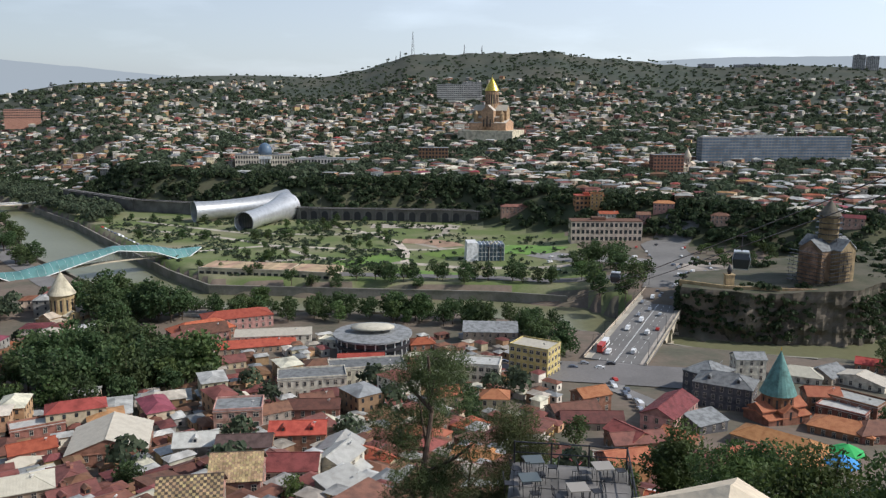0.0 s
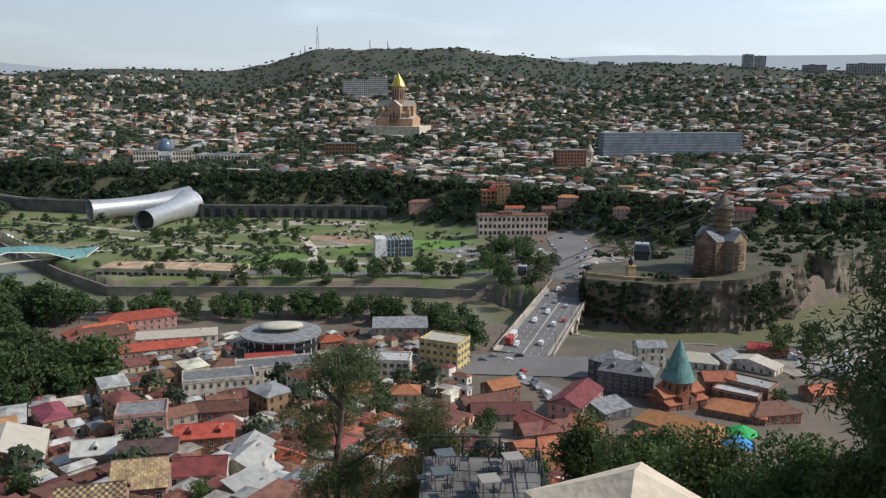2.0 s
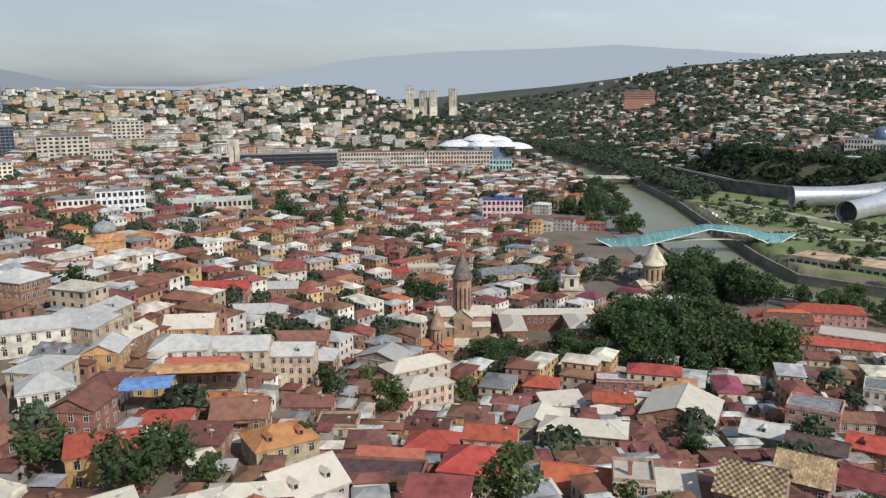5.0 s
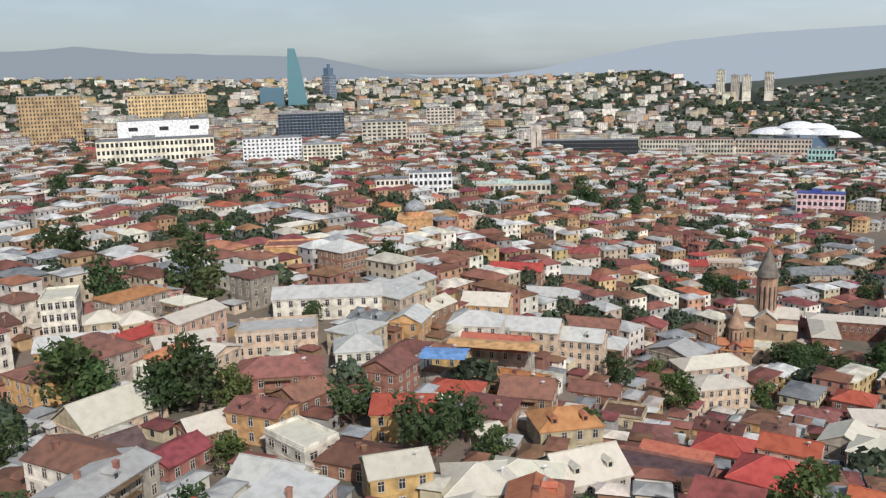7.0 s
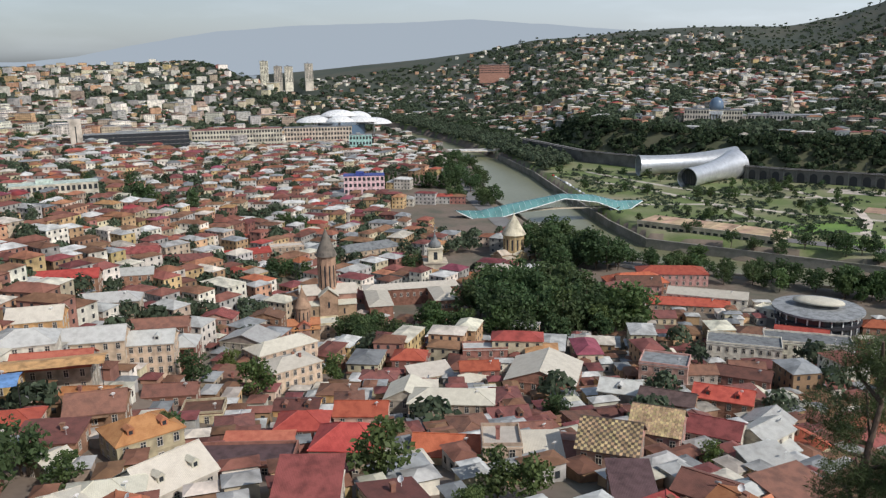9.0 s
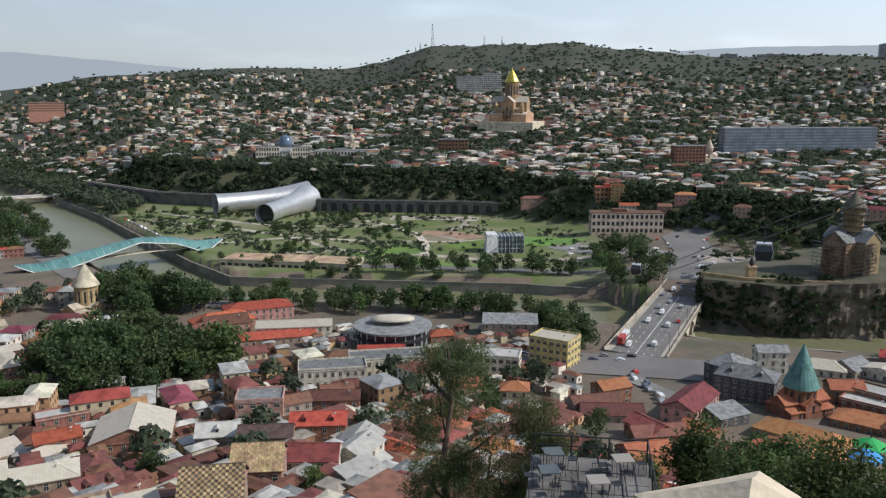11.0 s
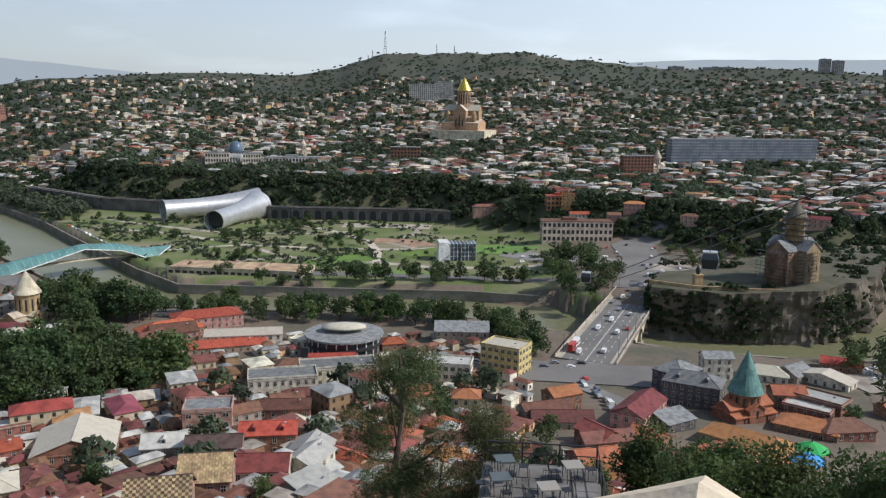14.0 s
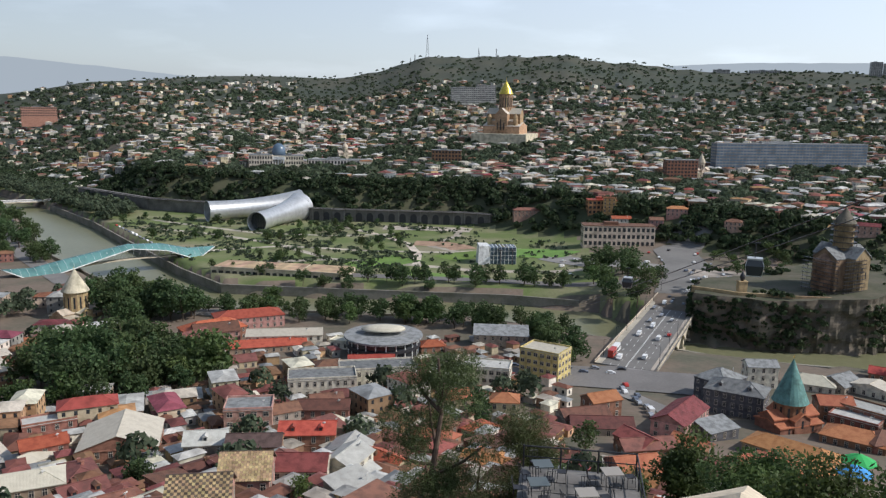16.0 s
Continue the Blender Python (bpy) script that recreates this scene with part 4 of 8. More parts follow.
def bath_arcade():
    """The curved riverside arcade with a paved roof terrace next to the footbridge."""
    t = thing("arcade", pose(0, 0, 0), "low stone arcade with a tan paved roof beside the river", "building")
    pts = [(-172, 600), (-140, 594), (-105, 588), (-72, 580)]
    line = resample(pts, 5.0)
    for k, (a, b) in enumerate(zip(line[:-1], line[1:])):
        dx, dy = b[0] - a[0], b[1] - a[1]
        L = math.hypot(dx, dy)
        m = Matrix.Translation((a[0], a[1], 0)) @ Matrix.Rotation(math.atan2(dy, dx), 4, "Z")
        part("bay", Geo().box(0, L, 0, 30, 1, 13).box(-0.02, L, -0.5, 0.2, 13, 13.9).mesh("bay", PALESTONE), t, "", m)
        part("roof_terrace", Geo().box(0, L, 0.3, 30, 13.0, 13.06).mesh("roof_terrace", TERRACE), t, "", m)
        part("opening", Geo().box(0.9, L - 0.9, -0.06, 0.5, 6.5, 11).mesh("opening", GLASS), t, "", m)


TERRACE = mat("tan_terrace", (0.48, 0.33, 0.22), 0.9, scale=0.1, fine=1)
bath_arcade()
for k, pts in enumerate(([(-150, 640), (-90, 660), (-20, 640), (30, 620), (110, 622)], [(-200, 690), (-140, 720), (-60, 700), (10, 700), (70, 720), (110, 700)],
                         [(-290, 810), (-220, 780), (-150, 730), (-90, 660)], [(-110, 850), (-60, 790), (-30, 740), (-20, 690), (-20, 640)],
                         [(20, 850), (15, 790), (-10, 730), (25, 690)], [(-310, 870), (-250, 830), (-180, 790), (-100, 780), (-40, 800)], [(30, 680), (70, 690), (110, 680)])):
    ribbon("park_path", pts, 7 if k else 9, GRAVEL, 0.06 + 0.01 * k, "pale curved gravel path through the river park", "path")
ribbon("park_path", [(-60, 838), (-10, 835), (30, 828)], 26, GRAVEL, 0.16, "pale paved plaza with a round pool", "path")
ribbon("park_path", [(-25, 745), (0, 742), (14, 730), (20, 715)], 26, TERRACE, 0.17, "stepped sandy terraces of the park", "path")


LAWN = mat("mown_lawn", (0.15, 0.235, 0.055), 0.95, scale=0.05, fine=0.9, second=(0.11, 0.175, 0.045))
for k, (pts, wd) in enumerate((([(2, 669), (19, 685), (38, 696)], 30), ([(61, 701), (84, 702), (107, 680)], 40), ([(-71, 630), (-50, 644), (-28, 669)], 34), ([(-30, 608), (0, 596), (29, 588)], 22))):
    ribbon("lawn", pts, wd, LAWN, 0.22 + 0.01 * k, "bright mown lawn of the river park", "lawn")


def park_planting():
    rg = random.Random(11)
    n = 0
    while n < 62:
        x, y = rg.uniform(-330, 115), rg.uniform(590, 880)
        if -along(FAR_BANK, x, y) < 14 or -along(EDGE, x, y) > -14 or not free(x, y, 2):
            continue
        if x > -30 and rg.random() < 0.82 or (-30 < x < 90 and 640 < y < 760 and rg.random() < 0.9):
            continue
        tree(x, y, rg.uniform(5, 11), rg.choice(("green", "dark", "dark", "green")), group="park trees")
        n += 1
    sp = []
    for _ in range(4200):
        x, y = rg.uniform(-330, 115), rg.uniform(590, 880)
        if -along(FAR_BANK, x, y) < 14 or -along(EDGE, x, y) > -8 or (x > -20 and rg.random() < 0.7):
            continue
        if noise.noise(Vector((x * 0.03, y * 0.03, 2))) < -0.05:
            continue
        sp.append((x, y, gz(x, y), rg.uniform(1.0, 3.4), rg.uniform(1.8, 5.5)))
    woods("park_shrubs", sp, "low clipped shrubs and flower beds of the park", LEAF["far"], 14)
    for k in range(20):          # the old-town riverside row
        x = -150 + 11.5 * k
        y = float(np.interp(x, (-171, -115, -60, 30, 110), (506, 492, 490, 478, 430))) - 17 + rg.uniform(-5, 4)
        tree(x, y, rg.uniform(9, 13), rg.choice(("dark", "green")), group="riverside trees")
        take(x, y, 5)
    for x in range(-64, 100, 11):          # the park's riverside row
        tree(x + rg.uniform(-4, 4), 574 - 0.02 * x + rg.uniform(-3, 3) - (8 if x > 60 else 0), rg.uniform(11, 17), "dark", group="riverside trees")
    for x, y, h in ((118, 600, 21), (134, 590, 22), (126, 612, 20), (142, 606, 19), (110, 588, 18)):
        tree(x, y, h, "dark", label="tall dark plane tree beside the bridge")


park_planting()


def slope_woods():
    rg = random.Random(3)
    sp = []
    while len(sp) < 2300:
        x, y = rg.uniform(-750, 620), rg.uniform(560, 1400)
        e, fb = -along(EDGE, x, y), -along(FAR_BANK, x, y)
        if not (2 < e < 75) or fb < 8 or not free(x, y, 5):
            continue
        sp.append((x, y, gz(x, y), rg.uniform(6, 11), rg.uniform(7, 12)))
    woods("slope_woods", sp, "dark dense woods on the slope above the river park", LEAF["slope"], 60, 0.15)
    sp = []
    ring = resample(ROCK, 2.0, True)
    for x, y in ring * 6:
        if rg.random() < 0.7 and noise.noise(Vector((x * 0.05, y * 0.05, 4))) > -0.15:
            q = rg.uniform(0.1, 0.95)
            cx, cy = 235, 510
            d = math.hypot(x - cx, y - cy)
            o = 3 + 3.5 * (1 - q) + rg.uniform(-1, 1)
            sp.append((x + (x - cx) / d * o, y + (y - cy) / d * o, -1 + 28 * q, rg.uniform(1.5, 5), rg.uniform(2, 6)))
    for _ in range(330):
        x, y = rg.uniform(200, 470), rg.uniform(490, 660)
        if (x - 236) ** 2 + (y - 476) ** 2 > 700 and x > 262 and abs(y - 505 - 0.55 * (x - 262)) < 45:
            sp.append((x, y, 29, rg.uniform(4, 9), rg.uniform(5, 9)))
    for _ in range(420):          # the crown of the crag, clear of the church and its forecourt
        x, y = rg.uniform(165, 345), rg.uniform(452, 590)
        if 14 < -along(ROCK[1:6], x, y) * -1 < 70 or math.hypot(x - 236, y - 480) < 27 or (x < 262 and y > 540 and x < 250):
            continue
        if all(-along((ROCK[k], ROCK[(k + 1) % 9]), x, y) < -2 for k in (1, 2, 3)):
            sp.append((x, y, 30, rg.uniform(1.5, 5), rg.uniform(3, 7)))
    woods("cliff_shrubs", sp, "dry shrubs clinging to the cliff ledges", LEAF["slope"], 22)


LEAF["slope"] = leafy(mat("leaves_slope", (0.050, 0.076, 0.035), 0.8, scale=0.08, fine=0.8, island=True, vary=0.45))
rq = random.Random(8)
for k in range(20):
    x, y = rq.uniform(205, 330), rq.uniform(560, 660)
    if free(x, y, 3) and -along(EDGE, x, y) < 6:
        tree(x, y, rq.uniform(6, 12), rq.choice(("dark", "green")), group="trees round the square")


# ---------------------------------------------------------------- churches
def cross_on(t, z, h=1.6):
    part("cross", Geo().box(-0.07, 0.07, -0.07, 0.07, 0, h).box(-0.45, 0.45, -0.06, 0.06, h * 0.55, h * 0.65).mesh("cross", GOLD), t, "gilded cross", pose(0, 0, z))


def drum(t, r, z0, z1, top, wallm, roofm, n=12, slits=True):
    g = Geo().lathe([(r, z0), (r, z1 - 0.8), (r * 1.06, z1 - 0.7), (r * 1.06, z1)], n)
    part("drum", g.mesh("drum", wallm), t)
    if slits:
        for k in range(n):
            a = 6.28319 * (k + 0.5) / n
            m = Matrix.Rotation(a, 4, "Z") @ Matrix.Translation((r * math.cos(math.pi / n), 0, 0))
            h = z1 - z0
            part("slit_window", Geo().box(-0.05, 0.08, -0.28 * r / 4, 0.28 * r / 4, z0 + h * 0.25, z0 + h * 0.78).mesh("slit_window", GLASS), t, "", m)
            part("blind_arch", Geo().box(-0.1, 0.16, 0.5 * r / 4, 0.66 * r / 4, z0 + h * 0.1, z0 + h * 0.86).mesh("blind_arch", wallm), t, "", m)
    part("cone_roof", Geo().lathe([(r * 1.18, z1), (r * 1.16, z1 + 0.3), (0.15, top)], n * 2).mesh("cone_roof", roofm), t)
    cross_on(t, top - 0.2)


def gabled(g, L, W, h, rise, slot_w=0, slot_r=1, m=None, z0=0.0):
    a, b = L / 2, W / 2
    g.box(-a, a, -b, b, z0, h, slot_w, m)
    g.add([(-a, -b, h), (-a, b, h), (-a, 0, h + rise), (a, -b, h), (a, b, h), (a, 0, h + rise)], [(0, 2, 1), (3, 4, 5)], slot_w, m)
    o = 0.5
    k = rise / b
    g.add([(-a - o, -b - o, h - k * o), (a + o, -b - o, h - k * o), (a + o, 0, h + rise), (-a - o, 0, h + rise), (a + o, b + o, h - k * o), (-a - o, b + o, h - k * o),
           (-a - o, -b - o, h - k * o + 0.4), (a + o, -b - o, h - k * o + 0.4), (a + o, 0, h + rise + 0.4), (-a - o, 0, h + rise + 0.4), (a + o, b + o, h - k * o + 0.4), (-a - o, b + o, h - k * o + 0.4)],
          [(6, 7, 8, 9), (9, 8, 10, 11), (0, 3, 2, 1), (3, 5, 4, 2), (0, 1, 7, 6), (5, 11, 10, 4), (1, 2, 8, 7), (2, 4, 10, 8), (0, 6, 9, 3), (3, 9, 11, 5)], slot_r, m)
    return g


def church(x, y, z, rot, L, W, h, rise, r, z1, top, wallm, roofm, conem, label, low=0.0, n=12):
    t = thing("church", pose(x, y, z, 0, 0, rot), label, "church", "old stone churches")
    part("nave", gabled(Geo(), L, W * 0.52, h, rise, z0=-5).mesh("nave", [wallm, roofm]), t)
    part("transept", gabled(Geo(), W, W * 0.5, h - 0.03, rise, m=Matrix.Rotation(radians(90), 4, "Z"), z0=-5).mesh("transept", [wallm, roofm]), t)
    part("aisle", gabled(Geo(), L * 0.96, W * 0.94, h * 0.62, rise * 0.7, z0=-5).mesh("aisle", [wallm, roofm]), t)
    for s in (-1, 1):
        for k in range(3):
            part("slit_window", Geo().box(-0.4, 0.4, -0.07, 0.07, 0, 2.6).mesh("slit_window", GLASS), t, "", pose((k - 1) * L * 0.27, s * (W * 0.47 + 0.02), h * 0.22))
        part("slit_window", Geo().box(-0.45, 0.45, -0.07, 0.07, 0, 3.0).mesh("slit_window", GLASS), t, "", pose(0, s * (W / 2 + 0.02), h * 0.5))
    drum(t, r, h * 0.8, z1, top, wallm, conem, n)
    take(x, y, max(L, W) * 0.5)
    return t


TUFF = mat("rosy_tuff", (0.40, 0.25, 0.17), 0.9, scale=0.3, fine=1.5, vary=0.05)
OLDTILE = mat("old_stone_roof", (0.17, 0.15, 0.12), 0.9, scale=0.4, fine=2, vary=0.05)
VERDIGRIS = mat("verdigris_copper", (0.12, 0.26, 0.25), 0.6, scale=0.5, fine=1.5, vary=0.05)
BRICKR = mat("dark_red_brick", (0.27, 0.13, 0.085), 0.9, scale=0.5, fine=3, vary=0.05)
church(-210, 459.5, 10, 62, 25, 17, 5.0, 2.2, 6.6, 16.6, 29.5, STONE, PALESTONE, PALESTONE, "tawny stone cathedral with a pale conical dome")
church(-231, 296, 17, 40, 26, 17, 11.5, 3.4, 4.3, 29.0, 41.5, TUFF, ROOF["cream"], OLDTILE, "rosy stone church with a dark conical dome")
church(-215, 258, 22, 42, 13, 9.5, 4.5, 1.8, 3.0, 11.5, 20.0, TUFF, ROOF["tile"], TUFF, "small brick church with a ribbed conical spire", n=10)
church(129.5, 288, 18, 20, 20, 14, 6.5, 2.2, 5.6, 11.6, 27.5, BRICKR, ROOF["tile"], VERDIGRIS, "brick church with a blue-green conical dome")
church(-140, 1180, gz(-140, 1180), 20, 20, 14, 12, 3, 4, 20, 28, PALESTONE, PALESTONE, PALESTONE, "pale church with a conical dome on the hillside")
church(318, 1010, gz(318, 1010), 20, 20, 14, 10, 3, 4.5, 19, 30, PALESTONE, PALESTONE, PALESTONE, "grey church with a conical dome among houses")


DIMSTONE = mat("weathered_stone", (0.32, 0.225, 0.14), 0.9, scale=0.25, fine=1.5, vary=0.05)


def cliff_church():
    t = thing("church", pose(238, 479, 32, 0, 0, 28) @ Matrix.Scale(1.12, 4), "scaffolded stone church standing on the cliff edge", "church")
    part("nave", gabled(Geo(), 27, 14, 16.5, 5, z0=-4).mesh("nave", [DIMSTONE, ROOF["grey"]]), t)
    part("transept", gabled(Geo(), 25, 12, 17, 5, m=Matrix.Rotation(radians(90), 4, "Z"), z0=-4).mesh("transept", [DIMSTONE, ROOF["grey"]]), t)
    part("apse", Geo().lathe([(5.2, -4), (5.2, 15), (0.2, 19)], 10, cx=-13).mesh("apse", DIMSTONE), t)
    for k in range(3):
        part("slit_window", Geo().box(13.48, 13.6, -0.4, 0.4, 0, 3).mesh("slit_window", GLASS), t, "", pose(0, (k - 1) * 3.2, 6 if k != 1 else 9))
        part("slit_window", Geo().box(-0.4, 0.4, -0.06, 0.06, 0, 3).mesh("slit_window", GLASS), t, "", pose((k - 1) * 3.2, -12.55, 6 if k != 1 else 9))
    part("drum", Geo().lathe([(5, 17), (5, 33), (5.4, 34)], 12).mesh("drum", DIMSTONE), t)
    part("cone_roof", Geo().lathe([(5.9, 34), (0.2, 42)], 20).mesh("cone_roof", OLDTILE), t)
    sc = Geo()
    for z in range(0, 17, 2):
        sc.box(-15.5, 1, -14.2, -13.0, z, z + 0.15).box(-19.5, -18.3, -13, 9, z, z + 0.15)
    for k in range(9):
        sc.tube((-15.5 + 2 * k, -14.2, -3), (-15.5 + 2 * k, -14.2, 17.5), 0.07, None, 4)
        sc.tube((-19.5, -13 + 2.6 * k, -3), (-19.5, -13 + 2.6 * k, 17.5), 0.07, None, 4)
    part("scaffold", sc.mesh("scaffold", DARK), t, "dark scaffold with plank decks")
    sc = Geo()
    for z in range(18, 36, 3):
        sc.lathe([(6.3, z), (7.0, z), (7.0, z + 0.15)], 10)
    for k in range(10):
        a = 6.28319 * k / 10
        sc.tube((6.9 * math.cos(a), 6.9 * math.sin(a), 17), (6.9 * math.cos(a), 6.9 * math.sin(a), 37), 0.08, None, 4)
    part("scaffold", sc.mesh("scaffold", DARK), t, "scaffold round the drum")
    take(236, 476, 25)
    w = thing("terrace_wall", pose(0, 0, 0), "stone parapet wall on the cliff rim", "wall", kind="structure")
    pts = [(150, 478), (172, 462), (205, 454), (240, 450), (262, 466)]
    for a, b in zip(pts[:-1], pts[1:]):
        dx, dy = b[0] - a[0], b[1] - a[1]
        m = Matrix.Translation((a[0], a[1], 27)) @ Matrix.Rotation(math.atan2(dy, dx), 4, "Z")
        part("wall", Geo().box(0, math.hypot(dx, dy), -0.6, 0.6, -5, 4).mesh("wall", STONE), w, "", m)
    s = thing("statue", pose(176, 468, 30), "rider statue on a stone plinth, plain grey shape", "statue")
    part("plinth", Geo().box(-2.5, 2.5, -2, 2, -4, 6).box(-2.9, 2.9, -2.4, 2.4, 6, 6.5).mesh("plinth", STONE), s)
    part("figure", Geo().lathe([(0.8, 6.5), (1.6, 8.5), (1.3, 10), (0.6, 11.5), (0.2, 12.2)], 8).mesh("figure", DARK, True), s)


cliff_church()


def bell_tower():
    t = thing("bell_tower", pose(-234, 402, 10, 0, 0, 35), "cream bell tower with an open belfry and thin spire", "tower")
    part("base", Geo().box(-6.5, 6.5, -6.5, 6.5, -3, 9).box(-7, 7, -7, 7, 9, 9.6).mesh("base", PALESTONE), t)
    part("shaft", Geo().box(-4.2, 4.2, -4.2, 4.2, 9.6, 17).box(-4.7, 4.7, -4.7, 4.7, 17, 17.7).mesh("shaft", PALESTONE), t)
    for k in range(4):
        m = Matrix.Rotation(radians(90 * k), 4, "Z")
        part("arch_opening", Geo().box(-1.1, 1.1, -4.26, -4.0, 11, 15.5).mesh("arch_opening", GLASS), t, "", m)
    part("dome", Geo().lathe([(3.6, 17.7), (3.4, 20), (2.2, 21.5), (1.2, 22.2), (1.0, 24), (0.35, 25), (0.1, 31)], 12).mesh("dome", ROOF["grey"], True), t)
    cross_on(t, 30.8, 1.2)
    take(-234, 402, 9)


bell_tower()


def cathedral():
    z = 88
    x, y = 103, 1376
    t = thing("cathedral", pose(x, y, z, 0, 0, -20), "huge tawny stone cathedral with a gilded central dome", "cathedral")
    part("terrace", Geo().box(-46, 46, -40, 40, -22, 2).mesh("terrace", PALESTONE), t)
    w, r = STONE, ROOF["cream"]
    part("aisle", gabled(Geo(), 62, 50, 14, 6, z0=-1).mesh("aisle", [w, r]), t)
    part("nave", gabled(Geo(), 56, 20, 34, 9, z0=0).mesh("nave", [w, r]), t)
    part("transept", gabled(Geo(), 50, 20, 33.9, 9, m=Matrix.Rotation(radians(90), 4, "Z")).mesh("transept", [w, r]), t)
    part("chapel", gabled(Geo(), 46, 36, 22, 7).mesh("chapel", [w, r]), t)
    for sx in (-1, 1):
        for sy in (-1, 1):
            part("corner_turret", Geo().lathe([(4, 0), (4, 27), (4.4, 28), (0.2, 35)], 10, cx=sx * 22, cy=sy * 17).mesh("corner_turret", w), t)
    for s in range(4):
        m = Matrix.Rotation(radians(90 * s), 4, "Z")
        d = 25.2 if s % 2 else 28.2
        for k in (-1, 0, 1):
            part("slit_window", Geo().box(-0.9, 0.9, -d - 0.1, -d + 0.3, 8, 20 + (6 if k == 0 else 0)).mesh("slit_window", GLASS), t, "", m @ pose(k * 5.5, 0, 0))
    g = Geo().lathe([(10.5, 36), (10.5, 64), (11.3, 65.5), (11.3, 66)], 16)
    part("drum", g.mesh("drum", w), t)
    for k in range(16):
        a = 6.28319 * (k + 0.5) / 16
        part("slit_window", Geo().box(-0.2, 0.25, -0.8, 0.8, 45, 60).mesh("slit_window", GLASS), t, "", Matrix.Rotation(a, 4, "Z") @ Matrix.Translation((10.3, 0, 0)))
        part("pilaster", Geo().lathe([(0.55, 38), (0.55, 64)], 6).mesh("pilaster", w), t, "", Matrix.Rotation(6.28319 * k / 16, 4, "Z") @ Matrix.Translation((10.5, 0, 0)))
    part("dome", Geo().lathe([(12.3, 66), (12, 67), (8.6, 74), (4.4, 81), (1.0, 86), (0.4, 88)], 24).mesh("dome", GOLD), t, "gilded dome")
    cross_on(t, 88, 5)
    take(x, y, 44)


cathedral()


# ---------------------------------------------------------------- large buildings
def block(name, a, b, depth, z0, z1, wallm, label, storeys, bays, category="building", pane=GLASS, flat=True, proud=0.15, ratio=0.6, vr=0.55, roofm=None, trim=None):
    """A long building whose front runs from a to b (plan points), with storeys and bays of real window pieces."""
    ax, ay = a
    bx, by = b
    L = math.hypot(bx - ax, by - ay)
    t = thing(name, Matrix.Translation((ax, ay, z0)) @ Matrix.Rotation(math.atan2(by - ay, bx - ax), 4, "Z"), label, category)
    h = z1 - z0
    part("wall", Geo().box(0, L, 0, depth, -25, h).mesh("wall", wallm), t)
    part("roof", Geo().box(-0.3, L + 0.3, -0.3, depth + 0.3, h, h + 0.5).box(L * 0.3, L * 0.5, depth * 0.3, depth * 0.7, h + 0.5, h + 3).mesh("roof", roofm or ROOF["grey"]), t)
    sh, bw = h / storeys, L / bays
    hw = bw * ratio / 2
    wins = [pose((k + 0.5) * bw, 0, f * sh + sh * 0.22) for f in range(storeys) for k in range(bays)]
    nb = max(1, int(bays * depth / L))
    for f in range(storeys):
        if math.hypot(ax, ay) < 700:
            part("cornice", Geo().box(-0.15, L + 0.15, -proud, 0, (f + 1) * sh - 0.25, (f + 1) * sh).mesh("cornice", trim or wallm), t)
        wins += [pose(L, (k + 0.5) * depth / nb, f * sh + sh * 0.22, 0, 0, 90) for k in range(nb)]
        wins += [pose(0, depth - (k + 0.5) * depth / nb, f * sh + sh * 0.22, 0, 0, -90) for k in range(nb)]
    unit = lambda g, m=None: g.box(-hw, hw, -0.04, 0.3, 0, sh * vr, 0, m).box(-hw - 0.15, hw + 0.15, -0.14, 0.3, -0.18, 0, 1, m)
    if math.hypot(ax, ay) > 560:          # too far to tell singly
        g = Geo()
        for m in wins:
            unit(g, m)
        tagged(part("glazing", g.mesh("glazing", [pane, trim or wallm]), t), kind="stuff")
    else:
        wm = unit(Geo()).mesh("window", [pane, trim or wallm])
        for m in wins:
            part("window", wm, t, "", m)
    n = max(1, int(L / depth))
    for k in range(n):
        c = (k + 0.5) * L / n
        ux, uy = (bx - ax) / L, (by - ay) / L
        take(ax + ux * c - uy * depth / 2, ay + uy * c + ux * depth / 2, depth * 0.6)
    return t


CONCRETE = mat("pale_concrete", (0.46, 0.44, 0.41), 0.9, scale=0.1, fine=1)
CREAMW = mat("cream_wall", (0.66, 0.60, 0.48), 0.85, scale=0.1, fine=1)
YELLOWST = mat("yellow_sandstone", (0.58, 0.43, 0.22), 0.9, scale=0.1, fine=1)
BLUEGL = plain("slate_blue_glass", (0.10, 0.15, 0.21), 0.2, 0.0, 0.6)
TEALGL = plain("teal_curtain_wall", (0.075, 0.20, 0.215), 0.16, 0.1, 0.8)

block("slab_hotel", (356, 1071), (568, 1102), 16, 56, 91, mat("grey_concrete", (0.30, 0.31, 0.32), 0.9, scale=0.1, fine=1), "long grey-blue slab block with rows of balconies", 9, 46, pane=BLUEGL, ratio=0.8, vr=0.5)
block("civic_building", (124, 707), (186, 705), 18, 15, 33, PALESTONE, "pale three-storey classical building below the slope", 3, 15, roofm=ROOF["rust"])
block("apartment_house", (142, 790), (170, 790), 14, 28, 46, WALL["ochre"], "ochre apartment house with a red roof on the slope", 4, 7, roofm=ROOF["red"])
block("white_hotel", (-757, 222), (-740, 274), 26, 54, 82, WHITE, "white gridded hotel with square dark windows", 8, 14, ratio=0.5, vr=0.5)
block("beige_hotel", (-733, 272), (-720, 306), 24, 54, 75, CREAMW, "cream corner building with stepped storeys", 6, 9)
block("blue_office", (-1022, 348), (-992, 427), 36, 54, 92, BLUEGL, "unfinished dark blue glass office block", 10, 18, pane=GLASS, ratio=0.85, vr=0.8, trim=CONCRETE)
